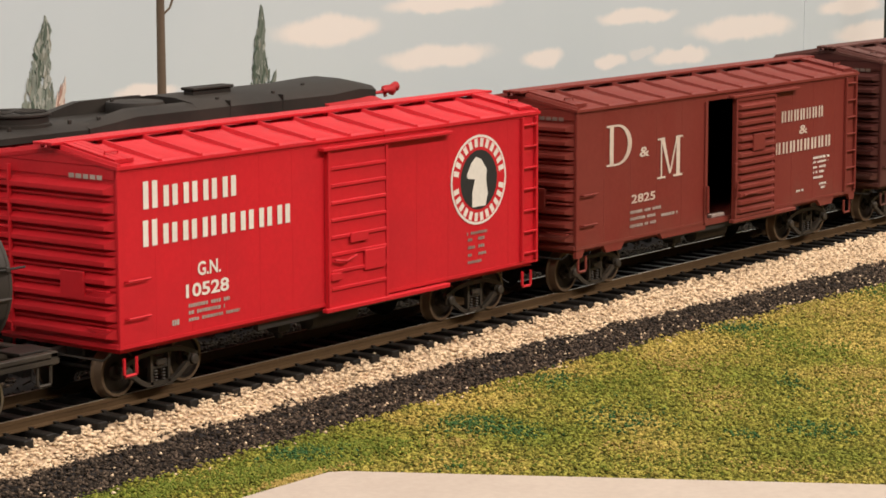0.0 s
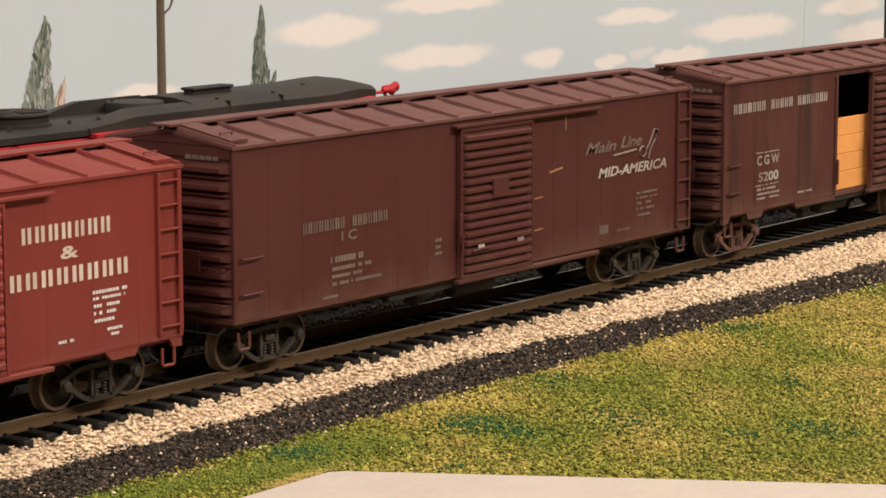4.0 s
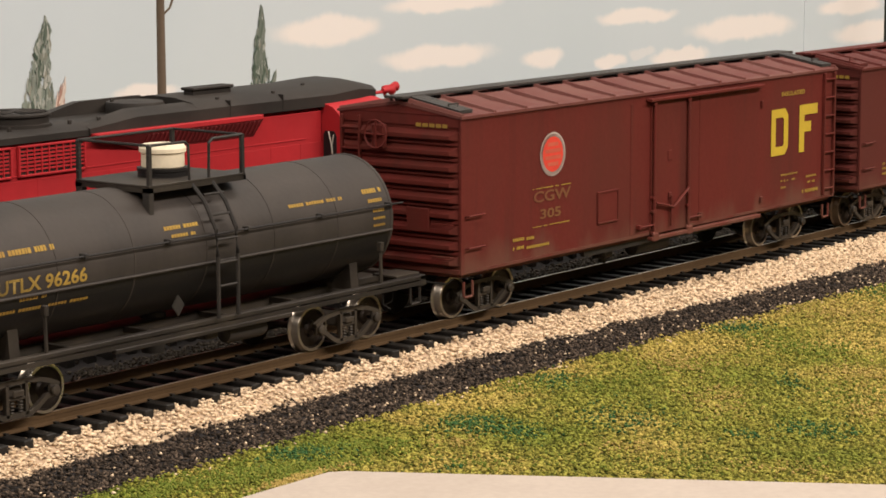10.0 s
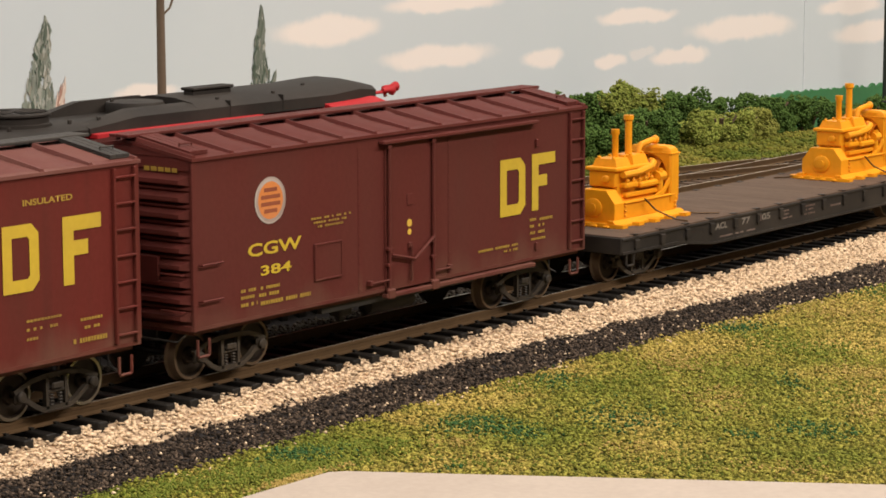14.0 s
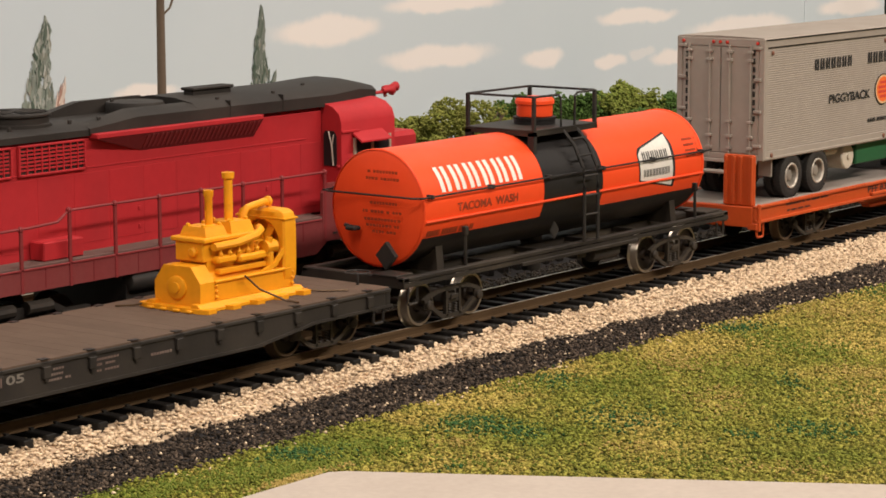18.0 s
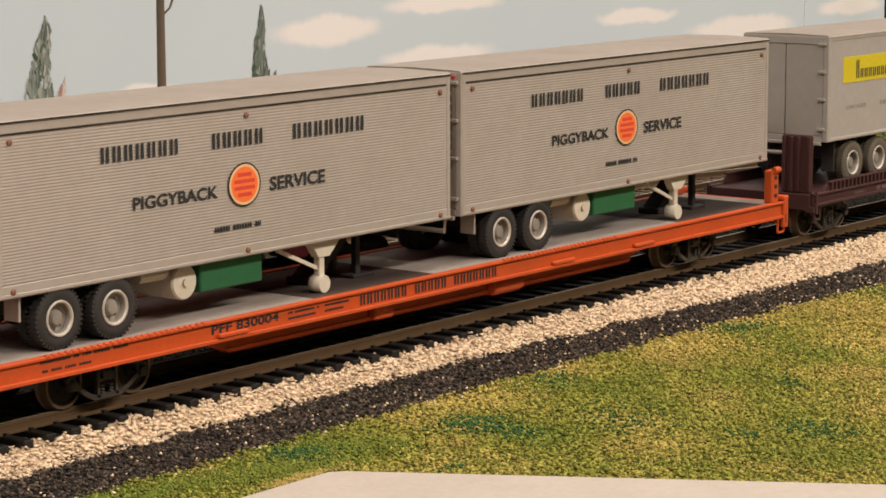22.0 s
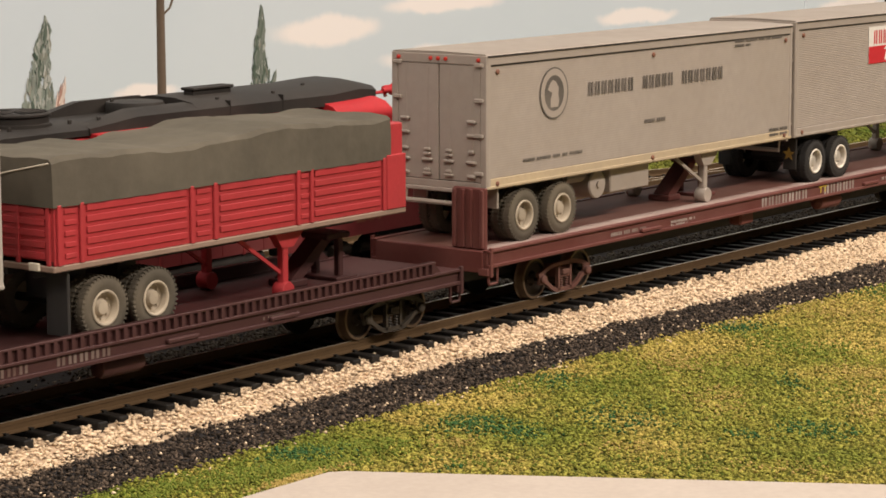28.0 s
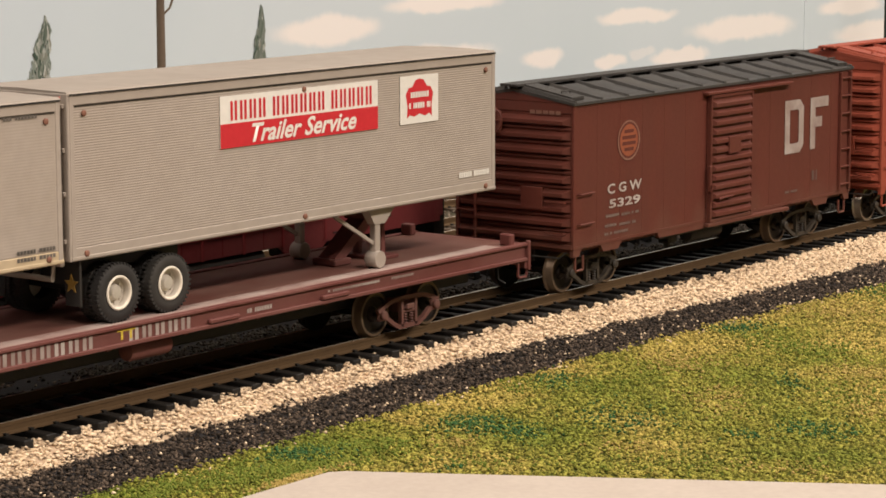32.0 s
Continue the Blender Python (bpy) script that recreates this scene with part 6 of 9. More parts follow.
MAROON_TT = paint("dark_maroon_flat_paint", (0.050, 0.018, 0.017), 0.55, dirt=(0.072, 0.032, 0.029), amount=0.5)
BROWN_TT = paint("red_brown_flat_paint", (0.116, 0.034, 0.028), 0.6, dirt=(0.172, 0.077, 0.065), amount=0.6)
DECK_TT = paint("dusty_red_deck", (0.122, 0.047, 0.035), 0.75, dirt=(0.194, 0.113, 0.090), amount=0.6)
YELLOW = paint("bright_yellow_paint", (0.76, 0.31, 0.008), 0.42, dirt=(0.66, 0.26, 0.008), amount=0.45, grain=700, bump=0.1)
CHAIN = paint("dark_chain", (0.10, 0.06, 0.03), 0.5, metal=0.4)


def make_flat_base(name, x0, length, label):
    return thing(name, x0, 0, 0, label, "flat car", "freight cars of the train")


# plain flat with stake pockets
FL_CAR = make_flat_base("flat_car", 1508.4, 184.0, "dark grey flat car with stake pockets and worn deck")
n = 46
board = to_mesh("deck_board", Geo().box(0.01, 184.0 / n - 0.01, -17.4, 17.4, 11.9, 12.8, 0.04), DECK_DARK)
dk = part("deck", Geo().box(0, 184, -17.2, 17.2, 10.8, 11.9), DECK_DARK, FL_CAR, "dark planked deck")
for k in range(n):
    part("deck_board", board, DECK_DARK, dk, at=(184.0 * k / n, 0, random.Random(k).uniform(-0.03, 0.0)))
for s in (-1, 1):
    y0, y1 = (-17.9, -16.6) if s < 0 else (16.6, 17.9)
    sill = part("side_sill", Geo().prism([(0, 12.3), (0, 8.8), (26, 8.6), (44, 6.4), (140, 6.4), (158, 8.6), (184, 8.8), (184, 12.3)], y0 + 0.4, y1 - 0.4, "y")
                .box(0, 184, y0, y1, 11.7, 12.4, 0.1).prism([(0, 8.9), (0, 8.3), (26, 8.1), (44, 5.9), (140, 5.9), (158, 8.1), (184, 8.3), (184, 8.9), (158, 8.7), (140, 6.5), (44, 6.5), (26, 8.7)], y0, y1, "y"),
                FLAT_BLACK, FL_CAR, "fish-bellied side sill")
    pk = shared("stake_pocket_%d" % s, lambda: Geo().box(-0.95, 0.95, min(0, s * 0.75), max(0, s * 0.75), 0.3, 2.6, 0.12).box(-1.25, 1.25, min(0, s * 0.45), max(0, s * 0.45), 2.5, 3.5, 0.1).box(-0.5, 0.5, min(0, s * 0.55), max(0, s * 0.55), -0.3, 0.4), FLAT_BLACK)
    for k in range(15):
        part("stake_pocket", pk, FLAT_BLACK, sill, at=(6.6 + 12.15 * k, s * 17.45, 8.9))
        part("stake_slot", shared("stake_slot_%d" % s, lambda: Geo().box(-1.0, 1.0, min(s * 16.2, s * 17.7), max(s * 16.2, s * 17.7), 12.78, 12.95), BLACK), BLACK, sill, at=(6.6 + 12.15 * k, 0, 0))
for x in (-0.3, 182.4):
    part("end_sill", Geo().box(x, x + 1.9, -17.6, 17.6, 8.2, 12.6, 0.25), FLAT_BLACK, FL_CAR)
uf = part("underframe", Geo().box(4, 180, -3.5, 3.5, 6.0, 11.0, 0.3), BLACK, FL_CAR)
for k in range(7):
    part("cross_bearer", shared("flat_bearer", lambda: Geo().box(-0.5, 0.5, -16, 16, 0, 3.0), BLACK), BLACK, uf, at=(32 + 20 * k, 0, 7.9))
part("brake_wheel", Geo().lathe([(2.8, -0.2), (3.0, 0), (2.8, 0.2), (2.6, 0), (2.8, -0.2)], (182.0, -10.0, 15.6), "z", 18, close=False).rod((182, -10, 12.6), (182, -10, 15.6), 0.35), BLACK, FL_CAR)
lettering(FL_CAR, "ACL", 45.2, 51.2, 9.5, 11.2, -17.58, PALE_GREY_LET)
lettering(FL_CAR, "77", 58.7, 63.2, 9.4, 11.2, -17.58, PALE_GREY_LET)
lettering(FL_CAR, "1", 67.1, 67.5, 9.5, 11.3, -18.5, DIM_WHITE)
lettering(FL_CAR, "05", 69.4, 74.0, 9.4, 11.2, -17.58, PALE_GREY_LET)
bars(FL_CAR, [(47.5, 54, 7.2, 7.7), (55.5, 60, 7.2, 7.7), (61.5, 66, 7.2, 7.7), (80, 85, 10.4, 10.9), (80, 84, 9.4, 9.9), (80, 86, 8.4, 8.9), (93, 99, 10.4, 10.9), (93, 98, 9.4, 9.9), (93, 99, 8.2, 8.7), (108, 114, 9.0, 9.6)], -17.58, DIM_WHITE)
make_couplers(FL_CAR, 184)
st = shared("stirrup_step", stirrup_geo, FLAT_BLACK)
for x in (4, 180):
    for y in (-17.4, 17.4):
        part("stirrup_step", st, FLAT_BLACK, FL_CAR, at=(x, y, 5.2))
make_truck(FL_CAR, 16.0)
make_truck(FL_CAR, 168.0)


def hitch(car, x, z, mat):
    """The folding stand that carries a trailer's nose."""
    h = part("hitch", Geo().strip([(x - 15, z + 0.8), (x - 3, z + 9.5)], 2.4, -2.4, 2.4).box(x - 17, x - 11, -3.4, 3.4, z, z + 1.6, 0.3)
             .box(x - 5, x + 3, -4, 4, z + 9.2, z + 10.6, 0.3), mat, car, "black trailer hitch stand")
    for s in (-1, 1):
        part("hitch_leg", Geo().box(x - 1.4, x + 0.2, min(s * 2.6, s * 4.2), max(s * 2.6, s * 4.2), z, z + 9.6, 0.2), mat, h)
    part("hitch_foot", Geo().box(x - 4, x + 3.4, -5.6, 5.6, z, z + 0.9, 0.2), mat, h)


def make_piggy_flat(name, x0, length, label, mat, deck_mat, deck, sill_bottom, truck_at, hitches, truck_mat=None, rails=0.0, plate=13.0, ribs=False, belly=True):
    car = make_flat_base(name, x0, length, label)
    hw = 17.0
    dk = part("deck", Geo().box(1.6, length - 1.6, -hw + 1.0, hw - 1.0, deck - 1.2, deck, 0.05), deck_mat, car, "long flat deck")
    for s in (-1, 1):
        a, b = (-hw - 0.1, -hw + 1.0) if s < 0 else (hw - 1.0, hw + 0.1)
        o = s * 0.7
        sd = part("side_sill", Geo().box(0, length, a, b, sill_bottom, deck + 0.25, 0.15), mat, car, "long channel side sill")
        part("sill_flange", Geo().box(0, length, min(a, a + o) if s < 0 else a, max(b, b + o) if s > 0 else b, sill_bottom - 0.35, sill_bottom + 0.45, 0.12), mat, sd)
        part("sill_flange", Geo().box(0, length, min(a, a + o) if s < 0 else a, max(b, b + o) if s > 0 else b, deck - 0.35, deck + 0.3, 0.12), mat, sd)
        if belly:
            part("belly_girder", Geo().prism([(truck_at + 22, sill_bottom), (truck_at + 34, 5.4), (length - truck_at - 34, 5.4), (length - truck_at - 22, sill_bottom)], min(s * 11.6, s * 12.6), max(s * 11.6, s * 12.6), "y")
                 .prism([(truck_at + 33, 5.9), (truck_at + 34, 5.0), (length - truck_at - 34, 5.0), (length - truck_at - 33, 5.9)], min(s * 10.6, s * 13.4), max(s * 10.6, s * 13.4), "y"), mat, sd)
        if rails:
            x1, x2 = 7.5, length - 8.5
            rl = part("guard_rail", Geo().prism([(x1 - 1.5, deck), (x1 + 2, deck + rails), (x2 - 2, deck + rails), (x2 + 1.5, deck)], min(s * (hw - 0.7), s * (hw - 0.2)), max(s * (hw - 0.7), s * (hw - 0.2)), "y")
                      .box(x1 + 1.5, x2 - 1.5, min(s * (hw - 1.1), s * (hw + 0.5)), max(s * (hw - 1.1), s * (hw + 0.5)), deck + rails - 0.55, deck + rails, 0.12), mat, car, "ribbed guard rail along the deck")
            if ribs:
                rb = shared("rail_rib_%d" % s, lambda: Geo().box(-0.45, 0.45, min(0, s * 0.75), max(0, s * 0.75), 0, 2.4), mat)
                k, x = 0, x1 + 3
                while x < x2 - 2:
                    if s < 0:
                        part("rail_rib", rb, mat, rl, at=(x, s * (hw - 0.2), deck + 0.15))
                    x += 2.35
                    k += 1
        bp_ = part("bridge_plate", Geo().box(1.2, 2.4, min(s * 6.2, s * 15.6), max(s * 6.2, s * 15.6), deck, deck + plate, 0.25), mat, car, "upright folded bridge plate") if s < 0 else None
        if bp_:
            for q in (-14.9, -11.6, -9.4, -6.9):
                part("plate_rib", Geo().box(0.5, 1.3, q - 0.5, q + 0.5, deck + 0.4, deck + plate - 0.4, 0.15), mat, bp_)
        if mat is ORANGE_PFE:
            ep = part("end_post", Geo().box(length - 6.6, length - 2.9, min(s * 13.9, s * 16.6), max(s * 13.9, s * 16.6), deck, deck + 9.2, 0.4)
                      .rod((length - 6.2, s * 16.7, deck + 9.2), (length - 3.3, s * 16.7, deck + 9.2), 0.9, 8), mat, car, "upright orange end post")
            for k in range(3):
                part("post_hole", Geo().box(length - 5.5, length - 4.1, min(s * 16.62, s * 16.7), max(s * 16.62, s * 16.7), deck + 1.6 + 2.5 * k, deck + 2.7 + 2.5 * k, 0.03), BLACK, ep)
            part("end_step", Geo().box(length - 2.4, length + 0.4, min(s * 14.6, s * 18.0), max(s * 14.6, s * 18.0), deck + 0.6, deck + 1.9, 0.3).box(length - 2.2, length + 0.2, min(s * 16.6, s * 18.0), max(s * 16.6, s * 18.0), deck - 7.0, deck + 0.7, 0.3), mat, car, "deep end bracket")
            part("step_hole", Geo().box(length - 1.6, length - 0.4, min(s * 18.0, s * 18.06), max(s * 18.0, s * 18.06), deck - 5.6, deck - 3.2, 0.02), BLACK, ep)
        elif not rails:
            part("end_post", Geo().box(length - 6.5, length - 4.5, min(s * 13.2, s * 16.4), max(s * 13.2, s * 16.4), deck, deck + 2.8, 0.3), mat, car)
    for x in (0.0, length - 1.6):
        part("end_sill", Geo().box(x - 0.25, x + 1.85, -hw + 1.02, hw - 1.02, sill_bottom - 1.6, deck + 0.02, 0.2), mat, car)
        for s in (-1, 1):
            b = part("corner_bracket", Geo().box(x - 0.3, x + 1.9, min(s * 14.6, s * 17.5), max(s * 14.6, s * 17.5), sill_bottom - 2.2, sill_bottom - 0.36, 0.2), mat, car)
            part("bracket_rib", Geo().box(x + 0.3, x + 1.3, min(s * 17.1, s * 18.1), max(s * 17.1, s * 18.1), sill_bottom - 2.6, deck + 0.9, 0.2), mat, b)
    uf = part("underframe", Geo().box(6, length - 6, -4, 4, 6.2, deck - 1.2, 0.3), BLACK if not belly else mat, car, "centre girder")
    k = 0
    while truck_at + 30 + 22 * k < length - truck_at - 25:
        x = truck_at + 30 + 22 * k
        part("cross_bearer", shared("piggy_bearer_%s" % mat.name, lambda: Geo().box(-0.6, 0.6, -15.4, 15.4, 0, 2.6), mat), mat, uf, at=(x, 0, sill_bottom - 1.2))
        k += 1
    xm = length * 0.5
    part("valve_box", Geo().box(xm - 29, xm - 22, -14.8, -11, sill_bottom - 4.0, sill_bottom - 0.4, 0.5), mat, uf)
    part("air_tank", Geo().lathe([(0.3, -6.4), (1.9, -5.8), (2.1, -5), (2.1, 5), (1.9, 5.8), (0.3, 6.4)], (xm + 22, -13, sill_bottom - 2.6), "x", 14), mat, uf)
    for x in (length * 0.22, length * 0.62, length * 0.74):
        part("tie_down", Geo().box(x, x + 9, -hw - 1.2, -hw - 0.1, sill_bottom + 0.6, sill_bottom + 1.5, 0.2), mat, car)
    st = shared("stirrup_step", stirrup_geo, mat)
    for x in (2.4, length - 2.4):
        for y in (-hw, hw):
            part("stirrup_step", st, mat, car, at=(x, y, sill_bottom - 4.2))
    for x in hitches:
        hitch(car, x, deck, BLACK if mat is ORANGE_PFE else mat)
    make_couplers(car, length)
    make_truck(car, truck_at, truck_mat)
    make_truck(car, length - truck_at, truck_mat)
    return car


PF_CAR = make_piggy_flat("flat_car", 1852.8, 298.5, "bright orange long flat car carrying two trailers", ORANGE_PFE, DECK_GREY, 13.0, 9.0, 39.5, (128, 272), TRUCK, plate=14.0)
lettering(PF_CAR, "PFF 830004", 64.2, 85.0, 10.5, 12.4, -17.2, BLACK_LET)
block_letters(PF_CAR, [7, 5, 7], 111.8, 163.0, 9.9, 12.2, -17.2, BLACK_LET, gap=1.0)
bars(PF_CAR, [(16.5, 40, 11.9, 12.5), (17, 30, 10.2, 10.7), (88, 98, 11.4, 11.9), (88, 97, 10.2, 10.7), (100, 108, 11.4, 11.9), (100, 107, 10.2, 10.7)], -17.2, BLACK_LET)
lash = to_mesh("lash_tooth", Geo().box(-0.6, 0.6, -17.95, -17.0, 12.7, 13.7, 0.25), ORANGE_PFE)
for k in range(28):
    part("lash_tooth", lash, ORANGE_PFE, PF_CAR, at=(165.4 + 1.74 * k, 0, 0))
for k in range(26):
    part("lash_tooth", lash, ORANGE_PFE, PF_CAR, at=(18.0 + 1.74 * k, 0, 0))
DECK_WORN = paint("dark_worn_deck", (0.046, 0.034, 0.028), 0.8, dirt=(0.085, 0.062, 0.05), amount=0.5, grain=600, spec=0.1)
for x0, x1 in ((99.0, 141.0), (246.0, 290.0)):
    part("hitch_pad", Geo().box(x0, x1, -15.6, 15.6, 12.9, 13.06, 0.03), DECK_WORN, PF_CAR, "dark worn deck under the hitch")
TT_CAR = make_piggy_flat("flat_car", 2167.0, 259.0, "dark maroon flat car with ribbed guard rails carrying two trailers", MAROON_TT, MAROON_TT, 13.2, 10.2, 18.5, (103, 232), TRUCK, rails=3.0, plate=16.5, ribs=True, belly=False)
block_letters(TT_CAR, [7, 5], 102.7, 145.7, 10.8, 12.6, -17.2, DIM_WHITE, gap=2.2)
bars(TT_CAR, [(24, 31, 11.0, 11.8), (38, 60, 10.9, 12.0), (66, 84, 11.4, 11.9), (190, 197, 11.2, 12.0)], -17.2, DIM_WHITE)
TT2_CAR = make_piggy_flat("flat_car", 2436.0, 296.5, "red-brown long flat car with dusty deck carrying two trailers", BROWN_TT, DECK_TT, 16.0, 12.4, 39.5, (118, 258), TRUCK_BROWN, plate=14.5, belly=False)
DUST = paint("pale_deck_dust", (0.33, 0.255, 0.225), 0.85, dirt=(0.17, 0.085, 0.072), amount=0.9)
part("worn_strip", Geo().box(3, 288, -15.4, -10.6, 15.9, 16.012), DUST, TT2_CAR, "pale worn strip along the deck")
block_letters(TT2_CAR, [7, 5], 126.0, 179.5, 12.8, 15.4, -17.2, WORN_WHITE, gap=2.4)
lettering(TT2_CAR, "TT", 158.0, 163.0, 13.4, 15.4, -17.25, YELLOW_LET)
bars(TT2_CAR, [(80, 92, 13.6, 14.3), (80, 88, 12.9, 13.4), (52, 68, 13.4, 14.4), (196, 204, 13.4, 14.4), (222, 240, 14.2, 14.8), (244, 252, 14.2, 14.8)], -17.2, WORN_WHITE)
TRAIN += [FL_CAR, PF_CAR, TT_CAR, TT2_CAR]

# ---- trailers on the flats ----
SILVER = paint("silver_grey_trailer", (0.378, 0.329, 0.286), 0.48, metal=0.15, dirt=(0.306, 0.261, 0.216), amount=0.4, grain=400, bump=0.05)
SILVER_2 = paint("warm_grey_trailer", (0.360, 0.308, 0.266), 0.52, metal=0.1, dirt=(0.302, 0.251, 0.201), amount=0.4, grain=400, bump=0.05)
RAIL_CREAM = paint("yellowed_bottom_rail", (0.46, 0.36, 0.235), 0.6, dirt=(0.33, 0.27, 0.20), amount=0.6)
PLAIN_GREY = paint("flat_grey_trailer", (0.339, 0.307, 0.274), 0.55, dirt=(0.323, 0.283, 0.243), amount=0.4, grain=400, bump=0.05)
ROOF_SILVER = paint("dull_trailer_roof", (0.285, 0.244, 0.207), 0.7, dirt=(0.239, 0.202, 0.170), amount=0.5, grain=300, bump=0.05)
TYRE = paint("dark_rubber_tyre", (0.022, 0.020, 0.019), 0.7, dirt=(0.05, 0.045, 0.038), amount=0.5)
TYRE_DUSTY = paint("dusty_rubber_tyre", (0.075, 0.064, 0.048), 0.85, dirt=(0.16, 0.13, 0.092), amount=0.7)
RIM = paint("pale_metal_rim", (0.60, 0.55, 0.48), 0.38, metal=0.35, dirt=(0.36, 0.32, 0.26), amount=0.5)
RIM_WELL = paint("dull_wheel_disc", (0.30, 0.27, 0.23), 0.5, metal=0.2, dirt=(0.12, 0.105, 0.09), amount=0.6)
RIM_WHITE = paint("white_painted_rim", (0.72, 0.66, 0.56), 0.5, dirt=(0.45, 0.39, 0.31), amount=0.4)
RIM_DUSTY = paint("dusty_rim", (0.42, 0.355, 0.27), 0.6, dirt=(0.20, 0.165, 0.12), amount=0.6)
GREEN_BOX = paint("green_box_paint", (0.020, 0.12, 0.045), 0.5, amount=0.3)
CREAM = paint("cream_gear_paint", (0.62, 0.56, 0.45), 0.55, amount=0.3)
LAMP_DULL = paint("dull_red_lens", (0.20, 0.09, 0.06), 0.4, amount=0.2)
LAMP_RED = paint("red_marker_lens", (0.45, 0.03, 0.02), 0.3, amount=0.1)
TRAILER_RED = paint("trailer_red_paint", (0.36, 0.030, 0.035), 0.55, dirt=(0.24, 0.03, 0.03), amount=0.45)
DUSTY_RAIL = paint("dusty_brown_rail", (0.24, 0.165, 0.125), 0.75, dirt=(0.14, 0.09, 0.07), amount=0.5)
TARP = paint("olive_grey_canvas", (0.090, 0.079, 0.061), 0.92, dirt=(0.145, 0.127, 0.098), amount=0.7, grain=500, bump=0.5, spec=0.1)


def tyre_geo(r):
    g = Geo().lathe([(r * 0.56, -1.15), (r * 0.70, -1.42), (r * 0.80, -1.45), (r * 0.93, -1.28), (r, -0.9), (r, 0.9), (r * 0.93, 1.28), (r * 0.80, 1.45), (r * 0.70, 1.42), (r * 0.56, 1.15)], (0, 0, 0), "y", 32, close=False)
    for k in range(40):
        w = 2 * math.pi * k / 40
        for s in (-1, 1):
            c, q = math.cos(w), math.sin(w)
            p = [(r * 0.95, s * 0.45, -0.22), (r * 0.93, s * 1.26, -0.22), (r * 0.93, s * 1.26, 0.22), (r * 0.95, s * 0.45, 0.22)]
            p += [(r * 1.03, b, d) for _, b, d in p]
            g.add([(a * c - d * q, b, a * q + d * c) for a, b, d in p], [(4, 5, 6, 7), (0, 1, 5, 4), (1, 2, 6, 5), (2, 3, 7, 6), (3, 0, 4, 7)])
    return g


def rim_geo(r):
    """A dished disc wheel: a deep well, a raised hub and its nuts."""
    g = Geo().lathe([(r * 0.50, -1.2), (r * 0.46, 0.1), (r * 0.30, 0.35), (r * 0.25, -0.45), (r * 0.21, -0.75), (r * 0.12, -0.85), (0.02, -0.85)], (0, 0, 0), "y", 28, close=False)
    g.lathe([(r * 0.56, -1.1), (r * 0.56, 1.2), (0.02, 1.2)], (0, 0, 0), "y", 24, close=False)
    for k in range(8):
        w = 2 * math.pi * k / 8
        g.box(r * 0.36 * math.cos(w) - 0.2, r * 0.36 * math.cos(w) + 0.2, -0.15, 0.4, r * 0.36 * math.sin(w) - 0.2, r * 0.36 * math.sin(w) + 0.2)
    return g


def lip_geo(r):
    return Geo().lathe([(r * 0.59, -1.30), (r * 0.58, -1.48), (r * 0.55, -1.55), (r * 0.51, -1.48), (r * 0.485, -1.15)], (0, 0, 0), "y", 28, close=False)


def trailer_gear(tr, xs, deck, r, tyre_m, rim_m, floor_z, leg_x, leg_mat, hw=13.6):
    for x in xs:
        ax = part("axle", Geo().rod((x, -hw + 1, deck + r), (x, hw - 1, deck + r), 0.9, 8).box(x - 2.6, x + 2.6, -6, 6, deck + r + 0.6, floor_z, 0.3), BLACK, tr)
        for s in (-1, 1):
            for k, off in enumerate((0, 3.0)):
                w = part("wheel", shared("tyre_%.1f" % r, lambda: tyre_geo(r), tyre_m), tyre_m, tr, "black ribbed tyre", at=(x, s * (hw - 1.3 - off), deck + r))
                if k == 0:
                    well = {RIM: RIM_WELL, RIM_WHITE: RIM}.get(rim_m, rim_m)
                    for o in (part("rim", shared("rim_%.1f" % r, lambda: rim_geo(r), well), well, w), part("rim_lip", shared("lip_%.1f" % r, lambda: lip_geo(r), rim_m), rim_m, w)):
                        if s > 0:
                            o.rotation_euler = (0, 0, math.pi)
    for s in (-1, 1):
        y = s * (hw - 2.6)
        lg = part("landing_gear", Geo().box(leg_x - 0.9, leg_x + 0.9, y - 0.9, y + 0.9, deck + 1.4, floor_z, 0.2), leg_mat, tr, "landing leg with small wheels")
        part("landing_wheel", Geo().lathe([(1.85, -1.6), (2.0, -1.35), (2.0, 1.35), (1.85, 1.6)], (leg_x, y, deck + 2.0), "y", 16), leg_mat, lg)
        part("brace", Geo().strip([(leg_x + 0.5, deck + 5), (leg_x - 14, floor_z - 0.6)], 0.8, y - 0.3, y + 0.3).prism([(leg_x - 4, floor_z), (leg_x + 6, floor_z), (leg_x + 2.2, floor_z - 3.6), (leg_x - 1.4, floor_z - 3.6)], y - 1.15, y + 1.0, "y"), leg_mat, lg)


